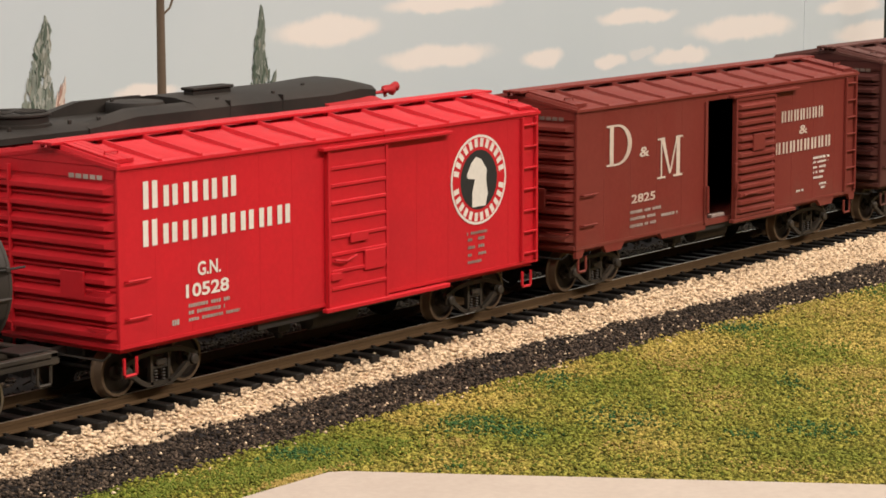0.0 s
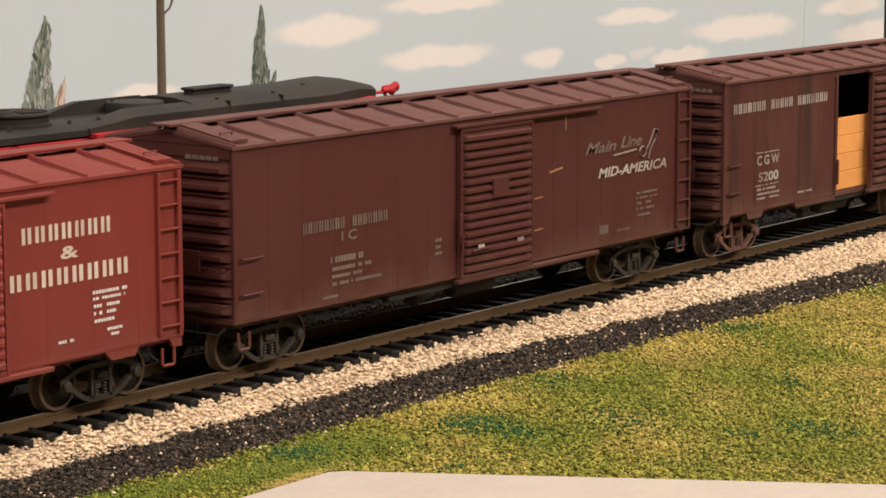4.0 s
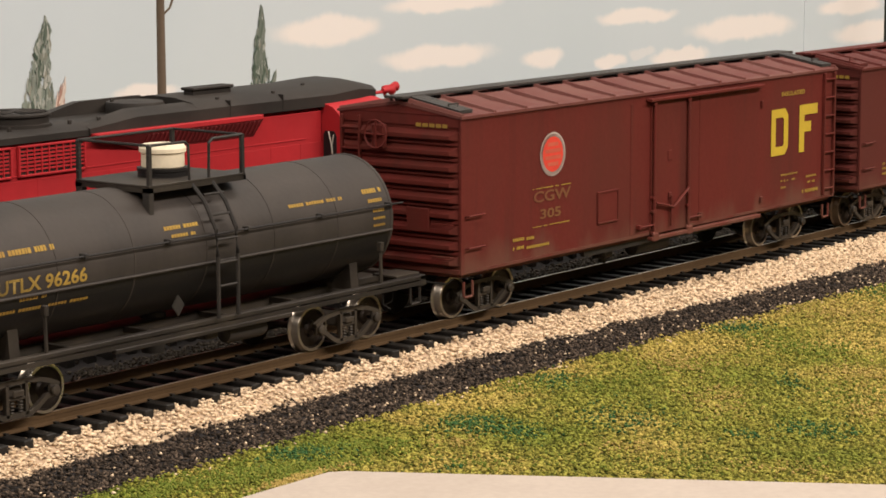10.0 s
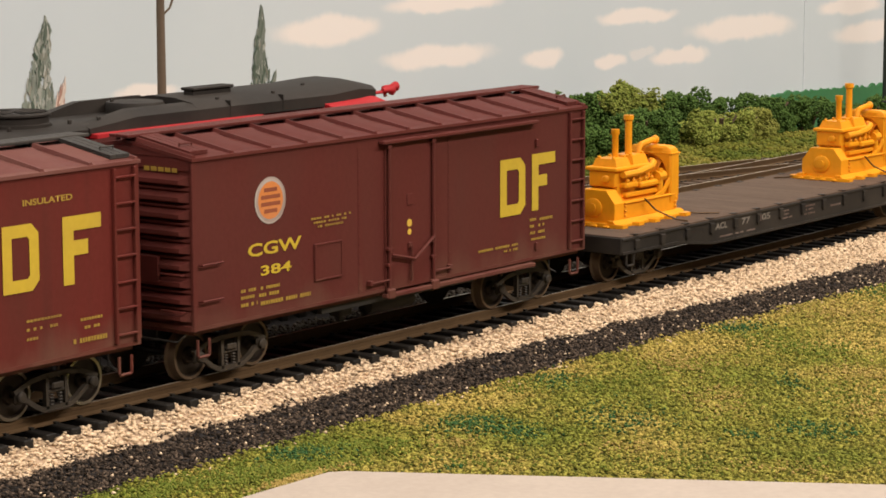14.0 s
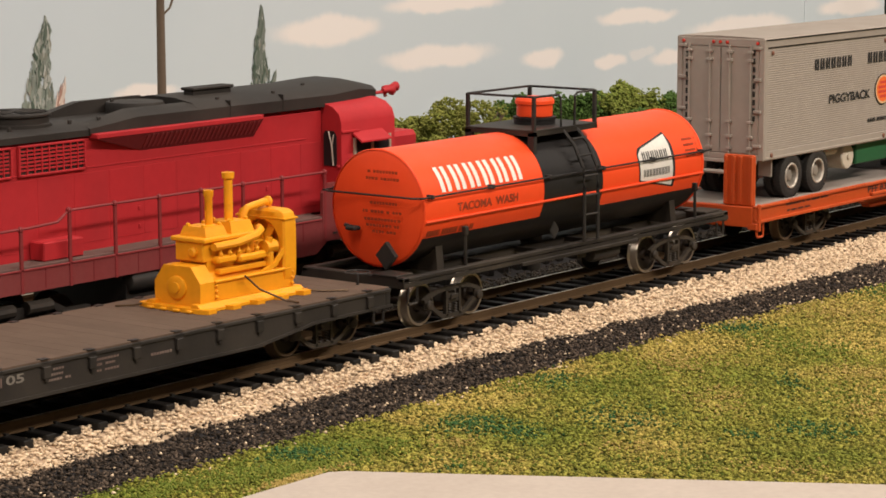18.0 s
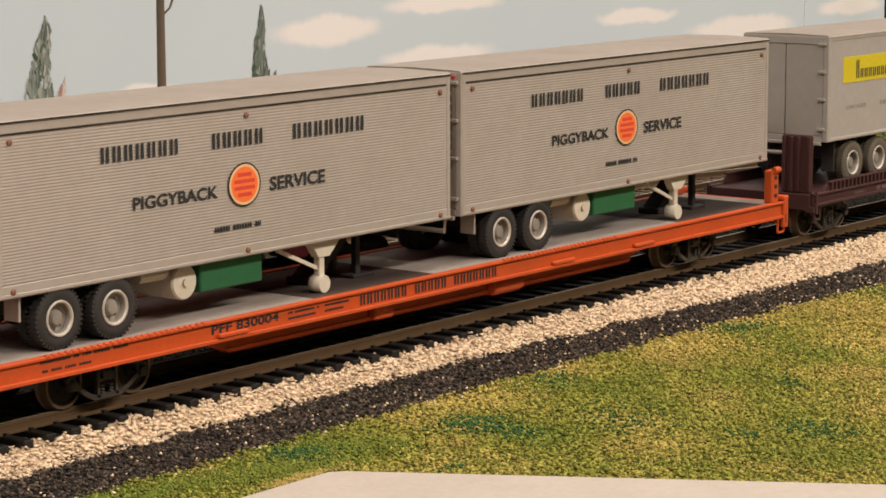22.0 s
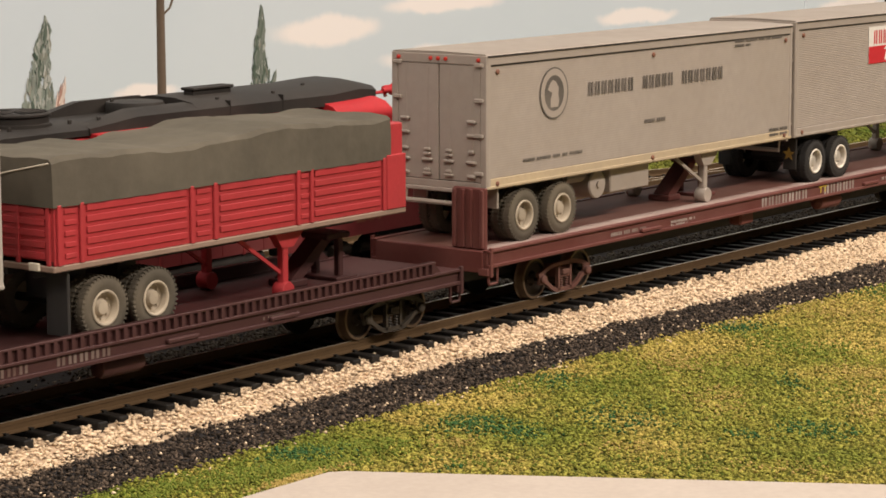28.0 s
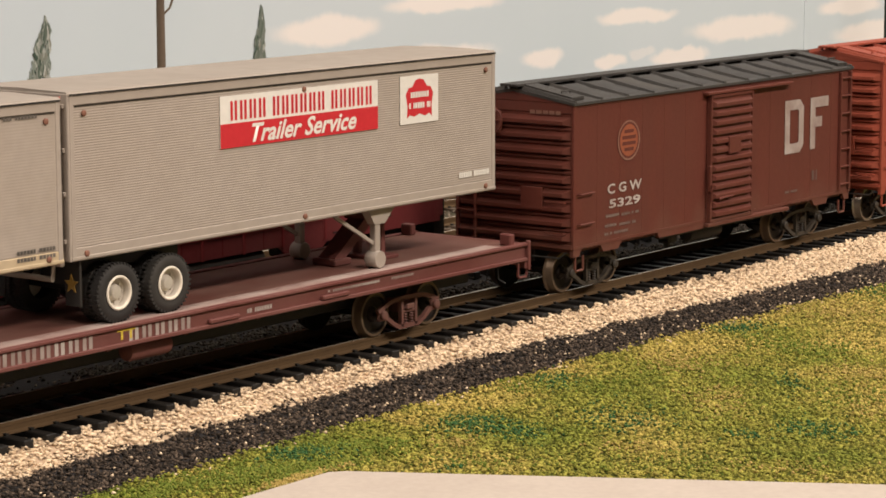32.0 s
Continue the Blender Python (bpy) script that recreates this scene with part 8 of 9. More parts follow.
def make_power_unit(x0):
    e = thing("power_unit", x0, 0, 12.83, "yellow stationary diesel engine chained to the flat deck", "engine", "engine loads")
    K = 0.665
    TALL = ("radiator", "radiator_core", "top_seam", "fan_blade", "fan_hub", "water_pipe")

    ROUND = ("exhaust_pipe", "tie_chain", "bolt")

    def part(name, geo, material, parent, label="", at=None, keep=None):
        """Parts of the unit are drawn long; this draws them up to length, round ones about their own centre."""
        if isinstance(geo, Geo):
            tall = name in TALL
            geo.v = [((keep * K + (x - keep)) if keep is not None else x * K, y if name in ROUND else y * 0.83, z if name == "exhaust_pipe" else z * (0.87 if tall else 0.76)) for x, y, z in geo.v]
        elif at is not None:
            at = (at[0] * K, at[1], at[2])
        return make_part(name, geo, material, parent, label, at)

    part("skid", Geo().box(2.0, 46.0, -7.4, 7.4, 0.4, 3.2, 0.5), YELLOW, e, "yellow skid base")
    ft = to_mesh("foot", Geo().prism([(-1.2, -9.9), (1.2, -9.9), (2.1, -7.6), (2.1, 7.6), (1.2, 9.9), (-1.2, 9.9), (-2.1, 7.6), (-2.1, -7.6)], 0, 0.95, "z"), YELLOW)
    for x in (1.0, 12.5, 24, 35.5, 46.6):
        part("foot", ft, YELLOW, e, at=(x, 0, 0))
    part("base_rail", Geo().prism([(-10.0, 0.1), (-10.0, 0.9), (-8.3, 2.3), (-6.2, 2.3), (-6.2, 0.1)], -1.4, 48.6).prism([(10.0, 0.1), (10.0, 0.9), (8.3, 2.3), (6.2, 2.3), (6.2, 0.1)], -1.4, 48.6), YELLOW, e, "sloping mounting flange")
    for y in (-6.6, -2.2, 2.2, 6.6):
        part("end_foot", Geo().box(-3.4, 2.0, y - 1.0, y + 1.0, 0, 0.9, 0.3), YELLOW, e)
    part("side_skirt", Geo().box(7.6, 46.0, -7.7, 7.7, 2.2, 7.6, 0.2).box(7.4, 44.0, -8.4, 8.4, 7.3, 8.1, 0.25), YELLOW, e, "flat side panel with a ledge")
    for x in (8.4, 44.8):
        for z in (3.4, 5.0, 6.6):
            part("bolt", Geo().lathe([(0.45, 0.0), (0.45, -0.4), (0.25, -0.6)], (x, -6.4, z), "y", 8), YELLOW, e, keep=x)
    cl = part("clutch_house", Geo().prism([(-7.8, 1.2), (7.8, 1.2), (7.8, 7.4), (4.6, 12.2), (-4.6, 12.2), (-7.8, 7.8)], 1.0, 7.6), YELLOW, e, "many-sided clutch housing")
    part("clutch_cover", Geo().lathe([(3.2, 0.0), (3.2, -0.7), (2.9, -0.9), (1.5, -1.0), (1.5, -1.6), (0.1, -1.7)], (1.0, 0, 6.2), "x", 24), YELLOW, cl, "round bearing cover")
    part("crankcase", Geo().prism([(-6.2, 7.0), (6.2, 7.0), (4.6, 9.6), (4.6, 13.6), (-4.6, 13.6), (-4.6, 9.6)], 8.5, 40), YELLOW, e)
    bl = part("engine_block", Geo().box(6.6, 31, -4.8, 4.8, 12.8, 18.6, 0.3), YELLOW, e)
    part("head", Geo().box(5.8, 32.4, -5.9, 5.9, 18.2, 19.5, 0.3), YELLOW, bl, "broad cylinder head")
    for x0, x1, zt in ((8.4, 18.6, 22.2), (20.4, 31.4, 22.6)):
        part("head_cover", Geo().add([(x0, -4.6, 19.4), (x1, -4.6, 19.4), (x1, 4.6, 19.4), (x0, 4.6, 19.4), (x0 + 0.8, -3.6, zt), (x1 - 0.8, -3.6, zt), (x1 - 0.8, 3.6, zt), (x0 + 0.8, 3.6, zt)],
                                     [(4, 5, 6, 7), (0, 1, 5, 4), (1, 2, 6, 5), (2, 3, 7, 6), (3, 0, 4, 7), (3, 2, 1, 0)]), YELLOW, bl, "yellow valve cover")
        for bx in (x0 + 1.4, x1 - 1.4):
            for by in (-2.2, 2.2):
                part("bolt", Geo().lathe([(0.5, 0.0), (0.5, 0.55), (0.3, 0.8)], (bx, by, zt), "z", 8), YELLOW, bl, keep=bx)
    part("manifold", Geo().tube([(9.5, -6.3, 17.0), (20, -6.5, 17.2), (29.5, -6.4, 18.4), (33.0, -5.6, 19.6), (34.6, -3.8, 19.8)], 1.15, 8), YELLOW, e, "thick side manifold")
    for k in range(5):
        x = 12.5 + 4.3 * k
        part("branch_pipe", Geo().tube([(x, -6.3, 16.6), (x, -6.6, 14.8), (x, -6.0, 13.2)], 0.62, 7), YELLOW, e, keep=x)
    part("side_log", Geo().box(10.5, 19.5, -7.2, -4.6, 12.2, 14.2, 0.5).box(20.5, 33.5, -7.5, -4.6, 11.6, 13.8, 0.6), YELLOW, e, "long side casting")
    part("step_ledge", Geo().box(12.0, 36.0, -6.6, -4.4, 9.0, 10.6, 0.3), YELLOW, e)
    part("front_boss", Geo().lathe([(1.3, 0.0), (1.3, -1.2), (0.9, -1.6)], (6.6, -1.8, 15.6), "x", 12), YELLOW, bl)
    part("pump", Geo().rod((33.0, -6.4, 14.6), (38.0, -6.4, 14.6), 1.9, 12).rod((34.2, -6.4, 12.0), (35.2, -6.8, 17.4), 1.2, 10), YELLOW, e)
    part("filter", Geo().lathe([(1.5, 0), (1.5, 4.4), (1.0, 5.0)], (35.4, -6.4, 8.6), "z", 12), YELLOW, e)
    for x, z1, r0, r1 in ((16.0, 24.2, 0.85, 1.1), (25.4, 27.4, 0.95, 1.35)):
        part("exhaust_pipe", Geo().lathe([(1.5, 15.0), (1.5, 15.9), (r0, 16.1), (r0, z1 - 1.6), (r1, z1 - 1.2), (r1, z1), (r0 * 0.7, z1), (r0 * 0.7, z1 - 1.5)], (x, 0, 0), "z", 16), YELLOW, e, "upright exhaust pipe", keep=x)
    # radiator: a rounded shell with a round well for the fan
    n, g = 48, Geo()
    edge = []
    for k in range(n):
        w = 2 * math.pi * k / n
        c, q = math.cos(w), math.sin(w)
        m = (abs(c) ** 7 + abs(q) ** 7) ** (-1 / 7)
        edge.append((c, q, 8.3 * c * m, 9.4 * q * m))
    rings = [(44.6, 0), (41.0, 0), (40.6, 0.5), (40.6, 0.93), (41.2, 1.0), (46.4, 1.0), (47.2, 0.94), (47.2, 0.02)]
    vs = []
    for k, (x, f) in enumerate(rings):
        for c, q, oy, oz in edge:
            if k < 2:
                y, z = 6.5 * c, 6.5 * q
            elif k == 2:
                y, z = 6.9 * c, 6.9 * q
            else:
                y, z = oy * f, oz * f
            vs.append((x, y, 12.0 + z))
    fs = [(k * n + i, k * n + (i + 1) % n, (k + 1) * n + (i + 1) % n, (k + 1) * n + i) for k in range(len(rings) - 1) for i in range(n)] + [tuple(range(n))]
    rd = part("radiator", g.add(vs, fs), YELLOW, e, "tall rounded radiator shell with a round fan well")
    part("radiator_core", Geo().box(47.1, 47.5, -6.6, 6.6, 4.6, 18.2, 0.15), YELLOW, rd)
    part("top_seam", Geo().box(40.4, 47.4, -8.5, 8.5, 18.9, 19.4, 0.1), YELLOW, rd)
    for k in range(6):
        w = math.pi * k / 3
        c, s = math.cos(w), math.sin(w)
        g = Geo().add([(42.0, 1.0 * c - 0.9 * s, 12.0 + 1.0 * s + 0.9 * c), (42.6, 1.0 * c + 0.9 * s, 12.0 + 1.0 * s - 0.9 * c), (42.8, 5.9 * c + 1.5 * s, 12.0 + 5.9 * s - 1.5 * c), (41.7, 5.9 * c - 1.5 * s, 12.0 + 5.9 * s + 1.5 * c),
                       (42.3, 1.0 * c - 0.9 * s, 12.0 + 1.0 * s + 0.9 * c), (42.9, 1.0 * c + 0.9 * s, 12.0 + 1.0 * s - 0.9 * c), (43.1, 5.9 * c + 1.5 * s, 12.0 + 5.9 * s - 1.5 * c), (42.0, 5.9 * c - 1.5 * s, 12.0 + 5.9 * s + 1.5 * c)],
                      [(0, 1, 2, 3), (4, 5, 6, 7), (0, 1, 5, 4), (1, 2, 6, 5), (2, 3, 7, 6), (3, 0, 4, 7)])
        part("fan_blade", g, YELLOW, rd)
    part("fan_hub", Geo().lathe([(1.6, 0), (1.6, -3.4), (0.9, -4.4)], (41.4, 0, 12.0), "x", 14), YELLOW, rd)
    part("water_pipe", Geo().tube([(31.5, -0.5, 17.8), (31.8, -0.5, 20.4), (33.4, -0.5, 22.0), (37, -0.5, 22.4), (42, -0.5, 22.9), (44.4, -0.5, 22.6)], 0.95, 10).ball((44.0, -0.5, 22.9), 1.4), YELLOW, e, "arched water pipe")
    part("side_guard", Geo().strip([(30, 7.6), (37, 9.6), (43, 15)], 1.3, -8.0, -7.2).strip([(30, 7.6), (37, 9.6), (43, 15)], 1.3, 7.2, 8.0), YELLOW, e)
    part("tie_chain", Geo().tube([(20, -7.6, 8.2), (25, -8.8, 4.0), (31, -12.6, 0.6), (32.4, -15.6, 0.25)], 0.3, 5).tube([(46, -7, 1.4), (53, -10, 0.4), (60, -14, 0.25)], 0.3, 5)
         .tube([(2, 7, 1.4), (-4, 10, 0.4), (-7, 13, 0.25)], 0.3, 5), CHAIN, e, "dark tie-down chain")
    return e


UNIT_A = make_power_unit(1508.4 + 12.8)
UNIT_B = make_power_unit(1508.4 + 133.9)
TRAIN += [UNIT_A, UNIT_B]


# ---- backdrop and room ----
BACK_Y = 208.0
CLOUDS = [(681.9, 49.7, 30.3, 4.9), (745.3, 36.5, 35.1, 4.2), (749.3, 55.5, 34.7, 3.1), (814.7, 31.1, 14.6, 3.6), (881.2, 44.5, 31.1, 3.2), (861.3, 27.3, 11.1, 2.8),
          (885.5, 29.4, 11.4, 2.3), (914.9, 26.2, 22.2, 3.4), (967.0, 36.2, 44.7, 5.4), (1065.2, 41.0, 31.2, 3.9), (1094.0, 28.2, 45.0, 4.9), (590.4, 33.7, 15.3, 2.4)]


def sky_paint():
    """Brushed pale blue with soft flat-bottomed clouds, as painted on the board."""
    m = bpy.data.materials.new("painted_sky")
    m.use_nodes = True
    nt = m.node_tree
    bsdf = nt.nodes["Principled BSDF"]
    tc = nt.nodes.new("ShaderNodeTexCoord")
    wob = nt.nodes.new("ShaderNodeTexNoise")
    wob.inputs["Scale"].default_value, wob.inputs["Detail"].default_value = 75.0, 5.0
    nt.links.new(tc.outputs["Object"], wob.inputs["Vector"])
    push = nt.nodes.new("ShaderNodeVectorMath")
    push.operation = "MULTIPLY_ADD"
    push.inputs[1].default_value = (0.016, 0.0, 0.006)
    nt.links.new(wob.outputs["Color"], push.inputs[0])
    nt.links.new(tc.outputs["Object"], push.inputs[2])
    total = None
    for x, z, rx, rz in CLOUDS:
        mp = nt.nodes.new("ShaderNodeMapping")
        mp.vector_type = "TEXTURE"
        mp.inputs["Location"].default_value = (x * MM + 0.008, BACK_Y * MM, (z - 0.25 * rz) * MM + 0.003)
        mp.inputs["Scale"].default_value = (rx * MM * 1.05, 1.0, rz * MM * 1.15)
        nt.links.new(push.outputs[0], mp.inputs["Vector"])
        ln = nt.nodes.new("ShaderNodeVectorMath")
        ln.operation = "LENGTH"
        nt.links.new(mp.outputs[0], ln.inputs[0])
        mr = nt.nodes.new("ShaderNodeMapRange")
        mr.interpolation_type = "SMOOTHSTEP"
        mr.inputs["From Min"].default_value, mr.inputs["From Max"].default_value = 1.12, 0.62
        mr.inputs["To Max"].default_value = 0.45 if rx < 12 and rz < 2.5 else 0.95
        nt.links.new(ln.outputs["Value"], mr.inputs["Value"])
        if total is None:
            total = mr.outputs["Result"]
        else:
            mx = nt.nodes.new("ShaderNodeMath")
            mx.operation = "MAXIMUM"
            nt.links.new(total, mx.inputs[0])
            nt.links.new(mr.outputs["Result"], mx.inputs[1])
            total = mx.outputs[0]
    brush = nt.nodes.new("ShaderNodeTexNoise")
    brush.inputs["Scale"].default_value, brush.inputs["Detail"].default_value = 9.0, 5.0
    nt.links.new(tc.outputs["Object"], brush.inputs["Vector"])
    sky = nt.nodes.new("ShaderNodeMix")
    sky.data_type = "RGBA"
    sky.inputs["A"].default_value, sky.inputs["B"].default_value = (0.475, 0.54, 0.585, 1), (0.585, 0.63, 0.665, 1)
    nt.links.new(brush.outputs["Fac"], sky.inputs["Factor"])
    mix = nt.nodes.new("ShaderNodeMix")
    mix.data_type = "RGBA"
    mix.inputs["B"].default_value = (0.78, 0.725, 0.70, 1)
    nt.links.new(total, mix.inputs["Factor"])
    nt.links.new(sky.outputs["Result"], mix.inputs["A"])
    nt.links.new(mix.outputs["Result"], bsdf.inputs["Base Color"])
    bsdf.inputs["Roughness"].default_value = 0.9
    bsdf.inputs["Specular IOR Level"].default_value = 0.1
    return m


SKY = sky_paint()
solid("backdrop", Geo().box(-700, 2050, BACK_Y, BACK_Y + 6, -60, 700), SKY, "pale blue-grey backdrop board painted with clouds", "backdrop", "structure")
SEAM = paint("painted_board_seam", (0.58, 0.63, 0.68), 0.9, amount=0.2, grain=300, bump=0.05, spec=0.1)
solid("backdrop_seam", Geo().box(1020.9, 1022.0, BACK_Y - 0.3, BACK_Y - 0.02, -30, 300), SEAM, "thin grey seam in the painted backdrop", "backdrop", "structure")
HILL = paint("painted_green_hill", (0.050, 0.17, 0.070), 0.9, dirt=(0.075, 0.19, 0.085), amount=0.6, grain=300, bump=0.05, spec=0.1)
crest = [(930, -14.0), (940, -6.0), (962, -1.0), (985, 2.4), (1001, 3.8), (1025, 3.0), (1049, 2.5), (1075, 1.4), (1099, 1.2), (1150, 2.5), (1230, -1.0), (1300, 2.0), (1400, -1.0)]
rng = random.Random(12)
hill = [(930, -40)] + [(930 + 1.6 * k, float(np.interp(930 + 1.6 * k, [a for a, _ in crest], [b for _, b in crest])) + rng.uniform(-0.9, 0.9)) for k in range(294)] + [(1400, -40)]
solid("painted_hill", Geo().prism(hill, BACK_Y - 1.2, BACK_Y - 0.2, "y"), HILL, "bright green hill painted along the backdrop", "backdrop", "structure")
ROOM_WALL = paint("beige_room_wall", (0.22, 0.19, 0.16), 0.9, grain=60, amount=0.2, bump=0.05)
ROOM_CEIL = paint("white_ceiling", (0.42, 0.39, 0.35), 0.9, grain=60, amount=0.1, bump=0.05)
ROOM_FLOOR = paint("brown_room_floor", (0.12, 0.085, 0.06), 0.7, grain=60, amount=0.3, bump=0.05)
solid("ceiling", Geo().box(-2600, 2700, -2700, 1000, 1460, 1560), ROOM_CEIL, "plain white ceiling", "ceiling", "structure")
solid("floor", Geo().box(-2600, 2700, -2700, 1000, -1200, -1100), ROOM_FLOOR, "brown floor of the room", "floor", "structure")
for nm, b in (("wall_north", (-2600, 2700, 1000, 1100)), ("wall_south", (-2600, 2700, -2800, -2700)), ("wall_west", (-2700, -2600, -2800, 1100)), ("wall_east", (3200, 3300, -2800, 1100))):
    solid(nm, Geo().box(b[0], b[1], b[2], b[3], -1200, 1560), ROOM_WALL, "plain beige wall of the room", "wall", "structure")
solid("layout_table", Geo().box(-900, 3150, -600, 230, -80, -18), ROOM_FLOOR, "brown wooden table carrying the model scene", "table", "structure")

# ---- plants and poles behind the tracks ----
LEAF_OLIVE = grains("olive_foliage", [(0.136, 0.153, 0.028), (0.177, 0.189, 0.038), (0.224, 0.224, 0.053), (0.153, 0.168, 0.031)])
LEAF_DARK = grains("dark_green_foliage", [(0.040, 0.080, 0.016), (0.058, 0.112, 0.022), (0.080, 0.138, 0.030), (0.048, 0.092, 0.019)])
LEAF_LIME = grains("yellow_green_foliage", [(0.147, 0.189, 0.033), (0.189, 0.224, 0.042), (0.236, 0.254, 0.057), (0.165, 0.201, 0.035)])
BARK = paint("brown_bark", (0.085, 0.058, 0.036), 0.9, grain=900, bump=0.6)


def make_bush(x, y, rx, ry, ztop, leaf, label, n=1500, seed=1):
    """A bush of foam foliage: stems and a crown of many small uneven clumps with gaps."""
    zb = float(ground_z(x, y))
    ob = thing("bush", x, y, zb, label, "bush", "bushes by the backdrop")
    rng = np.random.default_rng(seed)
    h = ztop - zb
    g = Geo()
    for k in range(7):
        a = rng.uniform(0, 6.28)
        g.tube([(rx * 0.2 * math.cos(a), ry * 0.2 * math.sin(a), 0), (rx * 0.35 * math.cos(a), ry * 0.35 * math.sin(a), h * 0.4), (rx * 0.6 * math.cos(a), ry * 0.6 * math.sin(a), h * 0.75)], 0.5, 5)
    part("stem", g, BARK, ob)
    lobes = [(rng.uniform(-0.8, 0.8) * rx, rng.uniform(-0.7, 0.7) * ry, rng.uniform(0.1, 0.8) * h, rng.uniform(0.15, 0.32)) for _ in range(44)]
    pts = []
    for lx, ly, lz, lr in lobes:
        m = n // 44
        d = rng.normal(size=(m, 3))
        d /= np.linalg.norm(d, axis=1)[:, None]
        rr = rng.uniform(0.55, 1.05, (m, 1)) ** 0.6
        s = np.array([lr * min(rx, h * 1.6), lr * ry, lr * h * 0.85])
        pts.append(np.array([lx, ly, lz]) + d * rr * s)
    pts = np.concatenate(pts)
    pts[:, 2] = np.clip(pts[:, 2], 0.2, h * 1.05)
    edge = h * (1.06 - 0.42 * (pts[:, 0] / rx) ** 2) + rng.normal(0, 0.6, len(pts))
    pts = pts[pts[:, 2] < edge]
    scatter("crown", pts, rng.uniform(0.7, 1.8, len(pts)), leaf, "", 0.85, seed + 50, parent=ob)
    return ob


for k, (x, y, rx, ry, zt, leaf, lab) in enumerate((
        (730, 184, 36, 14, 21.5, LEAF_OLIVE, "broad olive-green foam bush"), (703, 192, 16, 9, 17.5, LEAF_OLIVE, "small olive-green foam bush"),
        (746, 164, 21, 10, 12.5, LEAF_OLIVE, "low olive foam bush at the grass edge"), (778, 190, 24, 12, 20.5, LEAF_DARK, "dark green foam bush"),
        (812, 192, 24, 12, 19.5, LEAF_DARK, "dark green foam bush"), (838, 186, 19, 11, 21.0, LEAF_LIME, "tall yellow-green foam bush"),
        (822, 168, 22, 10, 12.0, LEAF_DARK, "low dark green foam bush"), (874, 182, 27, 12, 16.0, LEAF_DARK, "dark green foam bush"),
        (866, 160, 20, 9, 9.5, LEAF_LIME, "pale yellow-green foam bush"), (925, 174, 32, 12, 10.8, LEAF_DARK, "low dark green foam hedge"),
        (895, 164, 20, 9, 7.0, LEAF_OLIVE, "low olive foam bush at the grass edge"), (980, 184, 34, 11, 3.5, LEAF_DARK, "low dark green foam hedge"), (1050, 188, 40, 11, -0.5, LEAF_DARK, "low dark green foam hedge"),
        (780, 172, 20, 8, 9.0, LEAF_DARK, "low dark green foam bush"))):
    make_bush(x, y, rx, ry, zt, leaf, lab, 9500, 60 + k)

PAINT_GREY = grains("grey_green_brush_paint", [(0.16, 0.19, 0.165), (0.24, 0.265, 0.23), (0.31, 0.325, 0.29), (0.40, 0.40, 0.37), (0.12, 0.15, 0.125), (0.28, 0.255, 0.21)])
PAINT_DARK = grains("dark_green_brush_paint", [(0.050, 0.075, 0.058), (0.085, 0.11, 0.085), (0.14, 0.16, 0.135), (0.20, 0.215, 0.19)])
PAINT_PINK = grains("pale_pink_brush_paint", [(0.62, 0.47, 0.41), (0.74, 0.62, 0.56), (0.52, 0.43, 0.38), (0.30, 0.15, 0.11)])


def painted_tree(x, top, edges, tongues, main, label, seed):
    """A narrow tree brushed onto the board in upright strokes. edges: height share, left and right in mm; tongues: side flames (x, share, length, lean)."""
    ob = tagged(new("painted_tree"), label, "backdrop", kind="structure")
    rng = random.Random(seed)
    base = -3.0
    layer = [0.02]

    def stroke(g, cx, cz, ln, wd, lean):
        layer[0] = layer[0] + 0.0006
        y1 = BACK_Y - layer[0]
        spine = [(cx + lean * (q - 0.5) * ln + 0.35 * math.sin(q * 5 + cx), cz + (q - 0.5) * ln, wd * math.sin(math.pi * min(q * 0.9 + 0.08, 1.0)) ** 0.6) for q in (0.0, 0.25, 0.5, 0.75, 1.0)]
        out = [(a - w, z) for a, z, w in spine] + [(a + w, z) for a, z, w in reversed(spine)]
        g.prism(out, y1 - 0.05, y1, "y")

    body, deep, pale = Geo(), Geo(), Geo()
    for k in range(620):
        q = rng.random() ** 0.9
        lo = np.interp(q, [e[0] for e in edges], [e[1] for e in edges])
        hi = np.interp(q, [e[0] for e in edges], [e[2] for e in edges])
        u = rng.random()
        lo, hi = lo * 1.3, hi * 1.3
        wd = min(rng.uniform(0.28, 0.8), 0.35 * (hi - lo) + 0.2)
        cx = lo + wd + u * max(hi - lo - 2 * wd, 0)
        ln = rng.uniform(2.5, 6.5) * (1.1 - 0.5 * q)
        stroke(deep if rng.random() < main else body, x + cx, base + (top - base) * q * 0.97, ln, wd, 0.05 * rng.uniform(-1, 1) + 0.10 * (u - 0.5))
    for tx, q, ln, lean, hue in tongues:
        for k in range(5):
            stroke(pale if hue else deep, x + tx * 1.2 + rng.uniform(-0.9, 0.9), base + (top - base) * q + rng.uniform(-2, 2), ln * rng.uniform(0.6, 1.0), rng.uniform(0.35, 0.7), lean)
    for g, m in ((body, PAINT_GREY), (deep, PAINT_DARK), (pale, PAINT_PINK)):
        if g.v:
            part("brush_strokes", to_mesh("brush_strokes", g, m, tidy=False), m, ob)["kind"] = "stuff"
    return ob


